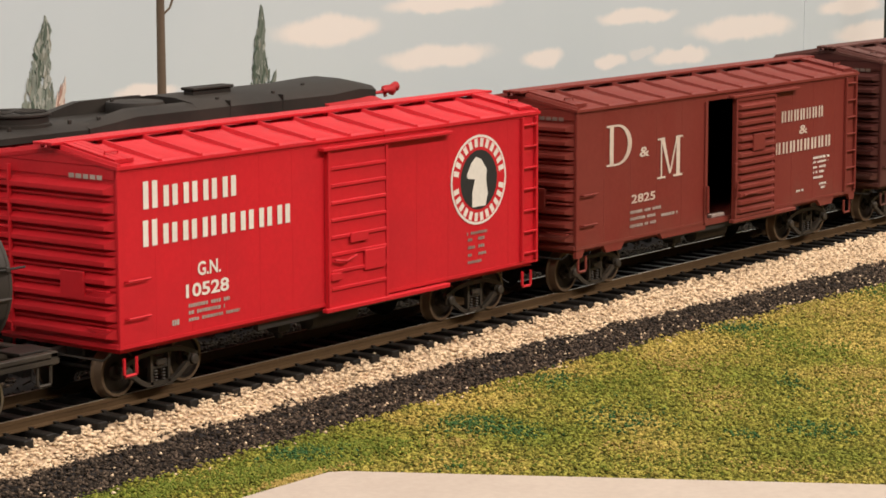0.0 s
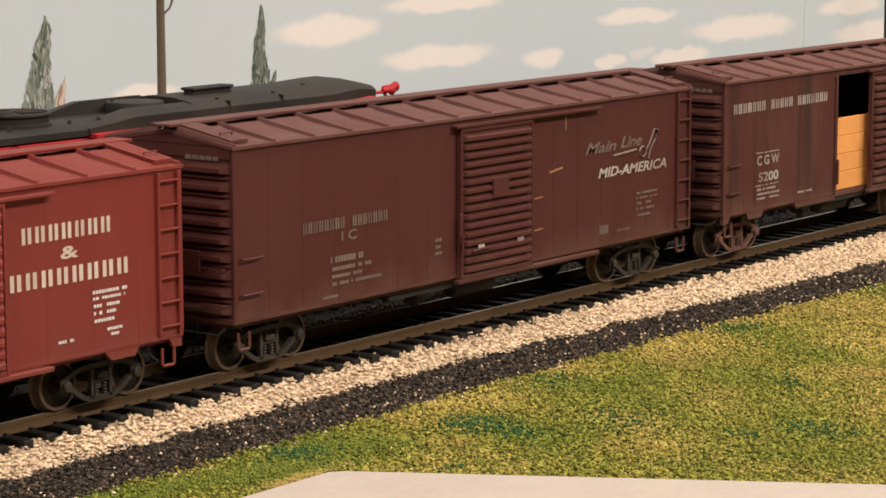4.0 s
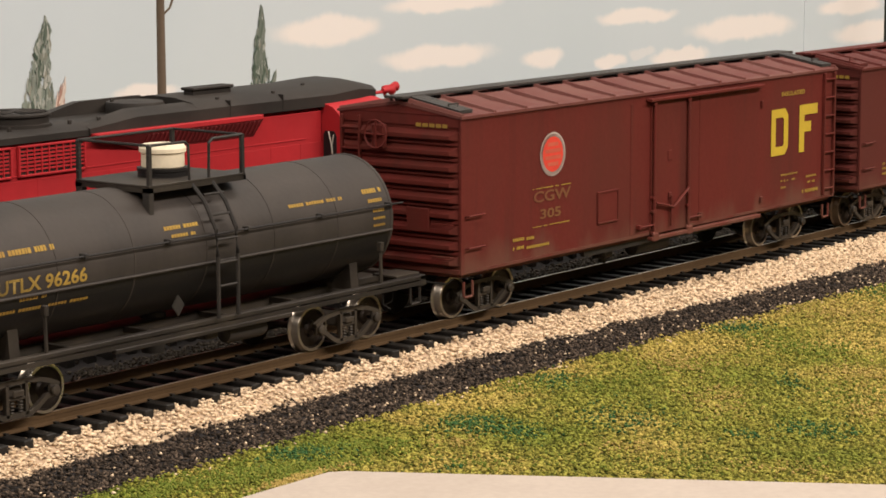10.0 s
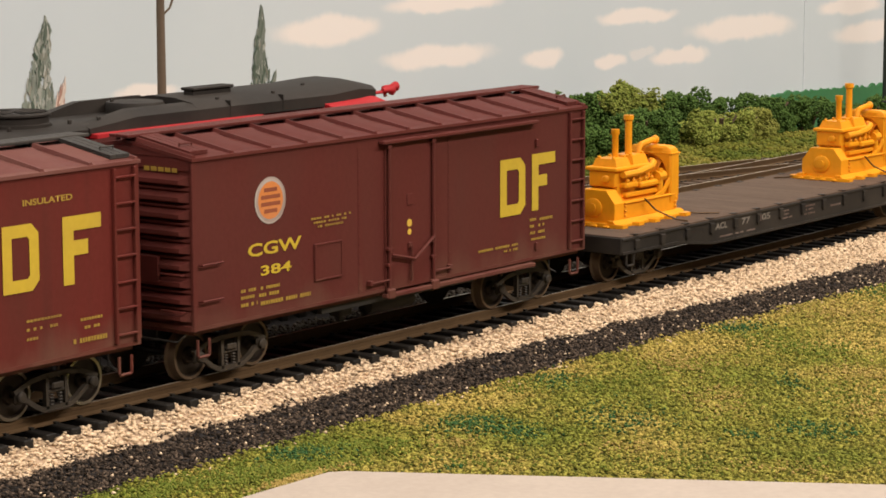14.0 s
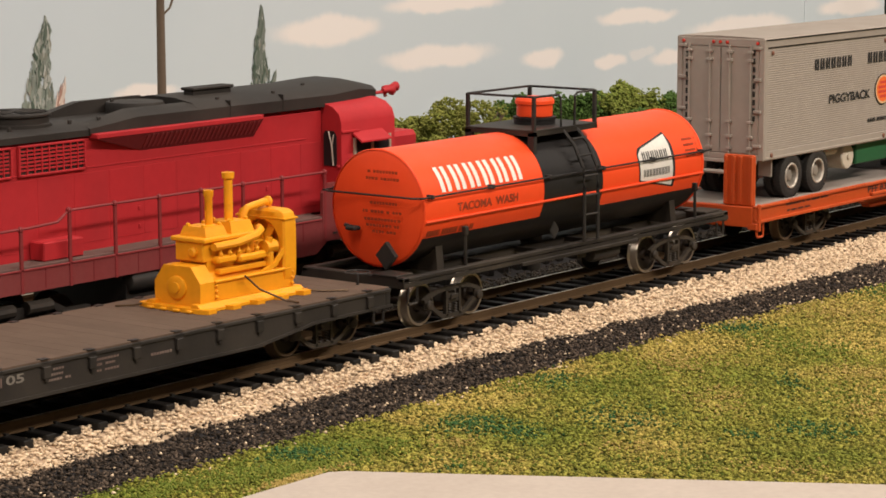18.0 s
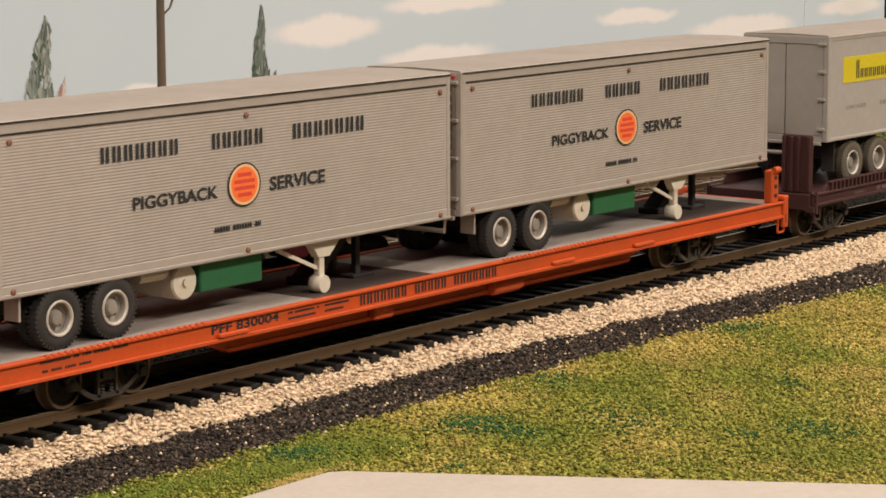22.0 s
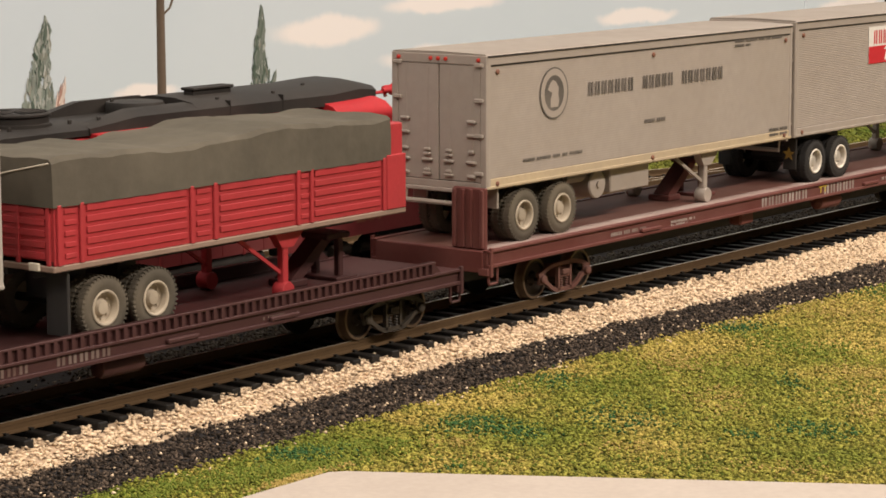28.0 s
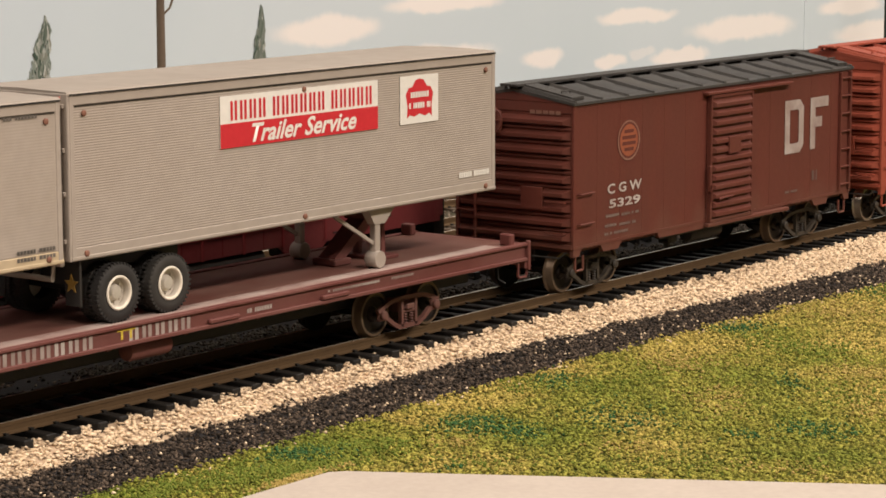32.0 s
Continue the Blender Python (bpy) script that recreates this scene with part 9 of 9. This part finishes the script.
painted_tree(545.5, 60.4, [(0.0, -9.0, 8.0), (0.42, -8.6, 6.0), (0.58, -8.3, 3.4), (0.66, -7.2, 1.8), (0.74, -5.6, 1.2), (0.86, -3.8, 1.4), (0.95, -1.6, 1.8), (1.0, -0.9, 0.5)],
             [(3.0, 0.46, 17, 0.05, 1), (4.6, 0.54, 14, 0.14, 1), (2.0, 0.40, 14, 0.0, 1), (5.6, 0.60, 9, 0.25, 1), (8.6, 0.36, 15, -0.35, 0), (6.6, 0.38, 12, -0.2, 0), (-3.4, 0.72, 8, 0.15, 0), (-0.6, 0.92, 7, 0.1, 0)],
             0.28, "narrow grey-green tree painted on the backdrop with pink lights", 2)
painted_tree(645.1, 59.2, [(0.0, -6.0, 6.5), (0.45, -5.0, 5.6), (0.60, -4.2, 4.4), (0.70, -2.8, 2.6), (0.80, -2.6, 1.8), (0.92, -0.9, 2.0), (1.0, -0.2, 0.9)],
             [(4.8, 0.58, 9, 0.3, 0), (-2.0, 0.72, 8, 0.2, 0), (0.6, 0.86, 9, 0.05, 0)],
             0.72, "slim dark green tree painted on the backdrop", 5)

POLE = paint("weathered_pole_wood", (0.13, 0.095, 0.065), 0.85, grain=700, bump=0.4)
INSUL = paint("pale_insulator", (0.55, 0.52, 0.46), 0.3, amount=0.1)


def make_pole(x, y, height, label):
    zb = float(ground_z(x, y))
    ob = thing("utility_pole", x, y, zb, label, "utility pole")
    part("mast", Geo().lathe([(1.4, 0), (1.28, height * 0.5), (1.05, height)], (0, 0, 0), "z", 12), POLE, ob)
    for z in (height - 4, height - 11):
        arm = part("crossarm", Geo().box(-0.7, 0.7, -13, 13, z, z + 1.3, 0.15), POLE, ob)
        part("arm_brace", Geo().rod((0.8, -7, z), (0.8, 0, z - 5), 0.25, 5).rod((0.8, 7, z), (0.8, 0, z - 5), 0.25, 5), POLE, arm)
        for q in (-11.5, -7, 7, 11.5):
            part("insulator", Geo().lathe([(0.3, 0), (0.75, 0.5), (0.75, 1.2), (0.3, 1.8)], (0, q, z + 1.3), "z", 8), INSUL, arm)
    part("bracket", Geo().tube([(0.9, -0.6, 68.6), (2.4, -1.2, 70.0), (3.4, -1.6, 72.8)], 0.32, 6).ball((3.5, -1.6, 73.6), 0.9, 8, 6), POLE, ob, "small side bracket")
    return ob


make_pole(504.2, 120, 90, "brown wooden utility pole with crossarms")
DARK_POST = paint("dark_green_post", (0.018, 0.026, 0.020), 0.6, amount=0.3)
p = thing("signal_post", 1067.5, 190, float(ground_z(1067.5, 190)), "dark slim post beside the backdrop", "post")
part("mast", Geo().lathe([(1.3, 0), (1.3, 80), (1.0, 84)], (0, 0, 0), "z", 12), DARK_POST, p)
part("foot", Geo().box(-2.4, 2.4, -2.4, 2.4, -0.3, 1.2, 0.3), DARK_POST, p)


# ---- standing locomotive on the siding ----
LOCO_RED = paint("locomotive_red", (0.382, 0.017, 0.022), 0.60, spec=0.22, dirt=(0.286, 0.019, 0.023), amount=0.5, streak=True, grain=500, bump=0.08)
LOCO_MAROON = paint("faded_maroon_sill", (0.17, 0.026, 0.027), 0.6, dirt=(0.17, 0.05, 0.045), amount=0.5, streak=True)
LOCO_BLACK = paint("dusty_black_roof", (0.017, 0.014, 0.012), 0.62, spec=0.25, dirt=(0.045, 0.037, 0.031), amount=0.6)
# darkened red: holds the shade under the duct flare, also used for sill seams
LOCO_SCREEN = paint("dark_red_screen", (0.15, 0.012, 0.014), 0.7, dirt=(0.10, 0.012, 0.012), amount=0.6, grain=1500, bump=0.6)
GLASS_DARK = paint("dark_window_glass", (0.012, 0.013, 0.014), 0.3, amount=0.05, bump=0, spec=0.25)
GREY_TREAD = paint("grey_walkway_tread", (0.105, 0.060, 0.052), 0.8, dirt=(0.08, 0.045, 0.038), amount=0.5)


LOCO_RAIL = paint("dark_red_handrail", (0.20, 0.022, 0.024), 0.55, dirt=(0.14, 0.025, 0.024), amount=0.5)
LOCO_NUM = paint("faded_number", (0.24, 0.10, 0.05), 0.6, dirt=(0.17, 0.03, 0.03), amount=0.6, bump=0)
LOGO_TAN = paint("tan_emblem", (0.58, 0.40, 0.20), 0.55, amount=0.2, bump=0)


def make_locomotive():
    lo = thing("locomotive", 0, 50, 0, "red diesel locomotive with black roof standing on the siding", "locomotive")
    # frame and walkway
    fr = part("frame", Geo().box(318, 518, -16.4, 16.4, 15.0, 19.6, 0.3), LOCO_MAROON, lo, "maroon frame sill")
    part("walkway", Geo().box(318, 470, -16.9, 16.9, 19.6, 20.2, 0.1), GREY_TREAD, lo, "worn grey walkway")
    for s in (-1, 1):
        y0, y1 = min(s * 16.4, s * 17.1), max(s * 16.4, s * 17.1)
        part("side_sill", Geo().prism([(318, 19.6), (318, 13.4), (326, 13.4), (330, 14.6), (452, 14.6), (456, 11.2), (466, 11.2), (470, 14.0), (515.4, 14.0), (515.4, 19.6)], y0, y1, "y"), LOCO_MAROON, fr)
        part("cab_apron", Geo().prism([(468.4, 14.0), (515.4, 14.0), (515.4, 25.6), (512.0, 27.6), (470.4, 28.2), (468.4, 26.0)], y0 - 0.1, y1 + 0.1, "y"), LOCO_MAROON, lo, "maroon panel below the cab")
        part("step_notch", Geo().box(472.0, 474.6, y0 - 0.25, y1 + 0.25, 15.6, 16.0), LOCO_BLACK, lo)
    # long hood
    hood = part("hood", Geo().prism([(-10.5, 20.2), (10.5, 20.2), (10.5, 45.0), (9.0, 46.2), (-9.0, 46.2), (-10.5, 45.0)], 322, 476), LOCO_RED, lo, "long red engine hood")
    rng = random.Random(3)
    for k, x in enumerate(range(336, 470, 11)):
        part("hood_door", Geo().box(x, x + 10.4, -10.56, -10.45, 22.0, 37.6, 0.08), LOCO_RED, hood)
    for x in (345, 367.5, 389, 411, 433, 455):
        part("door_latch", Geo().box(x, x + 0.7, -10.85, -10.5, 27.5, 28.5, 0.1).box(x, x + 0.7, -10.85, -10.5, 23.5, 24.4, 0.1), LOCO_RED, hood)
    part("hood_ledge", Geo().box(330, 470, -10.65, -10.5, 38.6, 38.9, 0.05), LOCO_RED, hood)
    part("battery_box", Geo().box(377, 389, -15.2, -10.6, 20.2, 24.4, 0.3), LOCO_RED, lo)
    # radiator grilles
    for x0, x1 in ((352.0, 372.0), (374.5, 394.0)):
        gr = part("radiator_grille", Geo().box(x0, x1, -10.75, -10.5, 38.9, 45.0), LOCO_BLACK, lo, "dark radiator grille")
        part("grille_frame", Geo().box(x0 - 0.3, x1 + 0.3, -11.3, -10.5, 38.5, 39.0, 0.1).box(x0 - 0.3, x1 + 0.3, -11.3, -10.5, 44.8, 45.3, 0.1)
             .box(x0 - 0.4, x0 + 0.2, -11.3, -10.5, 38.5, 45.3, 0.1).box(x1 - 0.2, x1 + 0.4, -11.3, -10.5, 38.5, 45.3, 0.1), LOCO_RED, gr)
        sl = shared("grille_slat", lambda: Geo().box(0.1, 19.4, -11.1, -10.8, -0.2, 0.2), LOCO_RED)
        for k in range(6):
            part("slat", sl, LOCO_RED, gr, at=(x0, 0, 39.9 + 0.83 * k))
        for k in range(1, 9):
            part("grille_bar", shared("grille_bar", lambda: Geo().box(-0.14, 0.14, -11.2, -10.9, 39.0, 44.9), LOCO_RED), LOCO_RED, gr, at=(x0 + (x1 - x0) * k / 9, 0, 0))
    # roof: low rear part, hump with flared duct, front over the cab
    part("roof", Geo().prism([(-11.0, 45.8), (-11.0, 47.2), (-9.0, 48.3), (9.0, 48.3), (11.0, 47.2), (11.0, 45.8)], 322, 432), LOCO_BLACK, lo, "black rear roof")
    prof = [(-11.4, 46.2), (-11.4, 48.9), (-9.6, 50.4), (-4.0, 51.3), (4.0, 51.5), (9.6, 50.8), (11.4, 48.9), (11.4, 46.2)]
    n = len(prof)
    vs = [(x, y, z) for x, s in ((430.5, 1.0), (480.0, 1.0), (491.0, 1.0), (500.5, 0.66)) for y, z in [(py * (1 if x < 490 else (0.93 if x < 500 else 0.72)), 46.2 + (pz - 46.2) * s + (0.6 if x > 490 else 0)) for py, pz in prof]]
    fs = [(k * n + i, k * n + (i + 1) % n, (k + 1) * n + (i + 1) % n, (k + 1) * n + i) for k in range(3) for i in range(n)] + [tuple(range(n))[::-1], tuple(range(3 * n, 4 * n))]
    rf = part("roof", Geo().add(vs, fs), LOCO_BLACK, lo, "black raised roof")
    part("roof_joint", Geo().box(441.6, 441.9, -11.5, 11.5, 46.2, 50.3), LOCO_BLACK, rf)
    part("roof_joint", Geo().box(460.6, 460.9, -11.5, 11.5, 46.2, 50.3), LOCO_BLACK, rf)
    for s in (-1, 1):
        side = [(s * 11.4, 46.2), (s * 11.4, 48.9), (s * 9.6, 50.2 if s < 0 else 51.2), (s * 6.9, 50.5 if s < 0 else 51.4), (s * 6.9, 46.2)]
        vs = [(x, y, 46.2 + (z - 46.2) * q) for x, q in ((395.5, 0.42), (410.5, 1.0), (430.6, 1.0)) for y, z in side]
        part("air_duct", Geo().add(vs, [(k * 5 + i, k * 5 + (i + 1) % 5, k * 5 + 5 + (i + 1) % 5, k * 5 + 5 + i) for k in range(2) for i in range(5)] + [(0, 1, 2, 3, 4), (10, 11, 12, 13, 14)]), LOCO_BLACK, lo, "black sloping duct cover")
        part("duct_flare", Geo().box(396.0, 451.6, min(s * 10.4, s * 13.2), max(s * 10.4, s * 13.2), 45.1, 46.25, 0.15), LOCO_RED, lo, "red flared duct edge")
        vs = [(396.2, s * 13.1, 45.05), (451.4, s * 13.1, 45.05), (450.8, s * 10.5, 40.9), (412.4, s * 10.5, 41.0)]
        # the screen's underside shade is in its colour
        part("duct_side", Geo().add(vs + [(a, s * 10.3, 45.1 if c > 45 else c) for a, b, c in vs], [(0, 1, 2, 3), (4, 5, 6, 7), (0, 1, 5, 4), (1, 2, 6, 5), (2, 3, 7, 6), (3, 0, 4, 7)]), LOCO_SCREEN, lo, "red intake screen darkened as underside shade")
    for k in range(26):
        x = 412.5 + 1.5 * k
        part("screen_slat", shared("screen_slat", lambda: Geo().add([(-0.3, -12.9, 44.95), (0.3, -12.9, 44.95), (0.3, -11.0, 41.9), (-0.3, -11.0, 41.9), (-0.3, -13.05, 44.75), (0.3, -13.05, 44.75), (0.3, -11.15, 41.7), (-0.3, -11.15, 41.7)],
                                                                    [(0, 1, 2, 3), (4, 5, 6, 7), (0, 1, 5, 4), (1, 2, 6, 5), (2, 3, 7, 6), (3, 0, 4, 7)]), LOCO_RAIL), LOCO_RAIL, lo, at=(x, 0, 0))
    for x, r in ((383.5, 8.2), (360.5, 8.2)):
        f = part("roof_fan", Geo().lathe([(r, 48.2), (r, 49.0), (r - 0.5, 49.2), (r - 0.5, 50.6), (r, 50.8), (r, 51.2), (r - 0.6, 51.5), (r - 0.9, 51.3), (1.2, 51.3), (0.1, 51.4)], (x, 0, 0), "z", 36), LOCO_BLACK, lo, "round black roof fan")
        for k in range(8):
            w = math.pi * k / 8
            part("fan_bar", Geo().rod((x - (r - 0.9) * math.cos(w), -(r - 0.9) * math.sin(w), 51.45), (x + (r - 0.9) * math.cos(w), (r - 0.9) * math.sin(w), 51.45), 0.14, 4), LOCO_BLACK, f)
    part("roof_fan", Geo().lathe([(6.9, 48.2), (6.9, 50.3), (6.6, 51.0), (1.0, 51.1), (0.1, 51.2)], (421.5, 0, 0), "z", 32), LOCO_BLACK, lo, "low black roof fan")
    part("exhaust_hatch", Geo().box(437.6, 451.0, -3.4, -0.2, 51.0, 52.5, 0.2).box(437.1, 451.6, -3.9, 0.3, 52.4, 53.1, 0.2), LOCO_BLACK, lo, "square exhaust hatch")
    lug = to_mesh("lifting_lug", Geo().box(-0.5, 0.5, -0.25, 0.25, 0, 0.9, 0.1), LOCO_BLACK)
    for x, y, z in ((394, -6.5, 48.3), (401, -8.6, 48.6), (417, 3.0, 50.8), (440, -8.8, 50.2), (456, 4.5, 50.8), (460, -8.8, 50.2), (476, -4.5, 50.8), (374, -8.6, 48.3)):
        part("lifting_lug", lug, LOCO_BLACK, lo, at=(x, y, z))
    # cab
    arch = [(-16.6, 20.0), (-16.6, 42.4), (-15.8, 44.6), (-13.8, 46.2), (-10.5, 47.2), (0, 47.8), (10.5, 47.2), (13.8, 46.2), (15.8, 44.6), (16.6, 42.4), (16.6, 20.0)]
    cab = part("cab", Geo().prism(arch, 476.4, 497.5), LOCO_RED, lo, "red cab with rounded roof")
    qw = part("rear_window", Geo().prism([(-15.1, 31.6), (-11.1, 31.6), (-11.1, 39.4), (-11.7, 40.3), (-14.3, 40.3), (-15.1, 39.0)], 476.1, 476.5), GLASS_DARK, cab, "dark rounded rear window")
    part("wiper", Geo().tube([(475.9, -12.9, 40.2), (475.8, -14.0, 36.6), (475.8, -14.4, 31.8)], 0.24, 4).tube([(475.8, -14.0, 36.8), (475.8, -14.6, 39.4)], 0.2, 4), RIM, qw, "pale window wiper")
    part("rear_hand_hold", Geo().box(475.6, 476.4, -16.2, -15.4, 31.4, 32.0, 0.1).box(475.6, 476.4, -11.6, -10.8, 29.0, 29.8, 0.1), LOCO_RED, cab)
    sw = part("side_window", Geo().box(481.4, 495.2, -16.85, -16.55, 30.2, 38.2, 0.1), GLASS_DARK, cab, "dark sliding cab window")
    part("window_frame", Geo().box(481.0, 495.6, -17.1, -16.5, 29.6, 30.4, 0.1).box(481.0, 481.8, -17.1, -16.5, 29.6, 38.4, 0.1).box(494.8, 495.6, -17.1, -16.5, 29.6, 38.4, 0.1).box(487.6, 488.6, -17.1, -16.5, 30.2, 38.2, 0.1), RIM_DUSTY, sw)
    part("sun_shade", Geo().prism([(-16.5, 39.4), (-16.5, 40.0), (-19.8, 37.8), (-19.8, 37.4)], 480.4, 492.4), LOCO_RED, cab, "red sun shade")
    part("gutter", Geo().box(476.4, 483.0, -17.0, -16.5, 39.8, 40.4, 0.1), LOCO_RED, cab)

    # short nose
    part("nose", Geo().prism([(-9.4, 20.0), (-9.4, 36.0), (-8.4, 37.2), (8.4, 37.2), (9.4, 36.0), (9.4, 20.0)], 497.4, 515.5), LOCO_RED, lo, "low red nose")
    part("nose_latch", Geo().box(508, 509, -9.8, -9.3, 29, 30.2, 0.15).box(502, 505.5, -9.6, -9.35, 31.4, 32.2, 0.1), LOCO_RED, lo)
    part("front_window", Geo().box(497.4, 497.7, -15.2, -9.8, 34.0, 42.0, 0.1).box(497.4, 497.7, 9.8, 15.2, 34.0, 42.0, 0.1), GLASS_DARK, cab)
    part("number_board", Geo().box(497.5, 500.5, -6.0, 6.0, 43.0, 47.0, 0.4), LOCO_RED, cab)
    # horn
    hn = part("horn", Geo().lathe([(0.55, 0), (0.7, 3.4), (1.3, 5.0), (1.3, 5.4), (0.5, 5.4)], (514.5, 0.6, 47.6), "x", 14).lathe([(0.6, 0), (0.8, 2.6), (1.5, 3.8), (0.5, 3.8)], (511.5, -1.6, 47.2), "x", 12)
              .rod((514.0, -0.6, 45.4), (514.0, 0.2, 47.8), 0.5, 8).box(499.0, 515.5, -1.8, 0.6, 46.4, 47.0, 0.2), LOCO_RED, lo, "red roof horn")
    # emblem and number on the cab
    emblem(lo, 487.0, 28.6, 4.4, -17.25, LOCO_MAROON, LOGO_TAN, LOGO_TAN, inner_rim=BLACK_LET)
    lettering(lo, "207", 481.2, 493.3, 17.1, 20.2, -17.25, LOCO_NUM)
    # handrails
    hr = part("hand_rail", Geo().tube([(318, -16.8, 28.2), (371, -16.8, 28.4), (379.5, -16.8, 28.8), (383.0, -16.8, 31.0), (469.0, -16.8, 31.0)], 0.32, 6), LOCO_RAIL, lo, "maroon walkway handrail")
    for x in (340, 354, 368.6, 383.0, 397.0, 411.2, 425.1, 439.5, 453.5, 469.3):
        z = 28.3 if x < 375 else 31.0
        part("stanchion", Geo().box(x - 0.45, x + 0.45, -17.35, -16.7, 14.4, z - 0.3, 0.12).ball((x, -16.9, z), 0.75, 8, 5), LOCO_RAIL, hr)
    for x in (347, 361, 375.5, 390, 404, 418, 432, 446.5, 461):
        part("sill_seam", shared("sill_seam", lambda: Geo().box(-0.12, 0.12, -17.16, -17.05, 14.9, 19.4), LOCO_SCREEN), LOCO_SCREEN, fr, at=(x, 0, 0))
    part("sill_lip", Geo().box(318, 468, -17.35, -17.0, 19.3, 19.75, 0.08), LOCO_RAIL, fr)
    fh = part("hand_rail", Geo().tube([(497.6, -11, 31.8), (516, -13.8, 32.2), (519.4, -14.0, 32.0)], 0.28, 5).rod((517.4, -14.0, 14.0), (516.6, -14.0, 32.4), 0.7, 8).rod((520.2, -6.0, 15.0), (519.6, -6.0, 28.6), 0.6, 8)
              .tube([(519.6, -6.0, 28.6), (522.6, -4.0, 27.6), (524.0, -2.5, 20)], 0.25, 5).rod((520.2, 6.0, 15.0), (519.6, 6.0, 28.6), 0.6, 8), LOCO_MAROON, lo, "front platform handrail")
    # front platform and pilot
    part("pilot", Geo().box(514.6, 519.8, -15.6, 15.6, 8.4, 19.8, 0.4), LOCO_BLACK, lo, "black pilot and steps")
    part("front_platform", Geo().box(512, 520.4, -15.6, 15.6, 19.6, 20.4, 0.15), GREY_TREAD, lo)
    c = part("coupler", shared("coupler", coupler_geo, BLACK), BLACK, lo, at=(519, 0, 0))
    c.rotation_euler = (0, 0, math.pi)
    # fuel tank, air tank and trucks
    ft = part("fuel_tank", Geo().prism([(-14.2, 5.4), (14.2, 5.4), (15.0, 7.4), (15.0, 11.6), (13.2, 14.4), (-13.2, 14.4), (-15.0, 11.6), (-15.0, 7.4)], 402, 448), LOCO_BLACK, lo, "black fuel tank")
    part("air_reservoir", Geo().lathe([(0.3, -23), (2.2, -22.4), (2.6, -21.4), (2.6, 21.4), (2.2, 22.4), (0.3, 23)], (425, -14.6, 12.4), "x", 18), LOCO_BLACK, ft)
    for xc in (370.0, 483.0):
        tr = part("truck", Geo().box(xc - 3, xc + 3, -11, 11, 6.5, 11.5, 0.4), LOCO_BLACK, lo, "black locomotive truck")
        for s in (-1, 1):
            y0, y1 = min(s * 12.2, s * 13.8), max(s * 12.2, s * 13.8)
            g = Geo().strip([(xc - 22, 7.6), (xc - 15, 7.6), (xc - 11, 9.6), (xc + 11, 9.6), (xc + 15, 7.6), (xc + 22, 7.6)], 2.4, y0, y1)
            g.strip([(xc - 11, 9.4), (xc - 6, 4.8), (xc + 6, 4.8), (xc + 11, 9.4)], 1.5, y0, y1)
            for q in (-15.3, 15.3):
                g.box(xc + q - 2.3, xc + q + 2.3, y0 - 0.7, y1 + 0.7, 4.0, 8.6, 0.4)
            sf = part("sideframe", g, LOCO_BLACK, tr)
            part("brake_cylinder", Geo().rod((xc - 9, s * 14.4, 10.6), (xc - 2, s * 14.4, 10.6), 1.5, 10).rod((xc + 2, s * 14.4, 10.6), (xc + 9, s * 14.4, 10.6), 1.5, 10), FRAME_GREY, tr)
        for q in (-15.3, 15.3):
            part("wheelset", shared("loco_wheelset", lambda: Geo().lathe([(5.8, -9.9), (5.8, -8.2), (6.4, -7.4), (6.4, -7.0), (2.0, -6.6), (2.0, 6.6), (6.4, 7.0), (6.4, 7.4), (5.8, 8.2), (5.8, 9.9)], (0, 0, 0), "y", 26), WHEEL), WHEEL, tr, at=(xc + q, 0, 5.8))
    return lo


make_locomotive()


def motions():
    """The train rolls past towards the left; its wheels turn with it."""
    ts = [round(0.25 * k, 2) for k in range(129)]
    for ob in TRAIN:
        home = ob.matrix_basis.copy()
        walk(ob, [(t, Matrix.Translation((-rolled(t) * MM, 0, 0)) @ home) for t in ts])
    spin = [round(0.1 * k, 1) for k in range(321)]
    turns = [(t, -rolled(t) / 5.08) for t in spin]
    for w in WHEELSETS:
        at = Matrix.Translation(w.location)
        walk(w, [(t, at @ Matrix.Rotation(a, 4, "Y")) for t, a in turns])


motions()
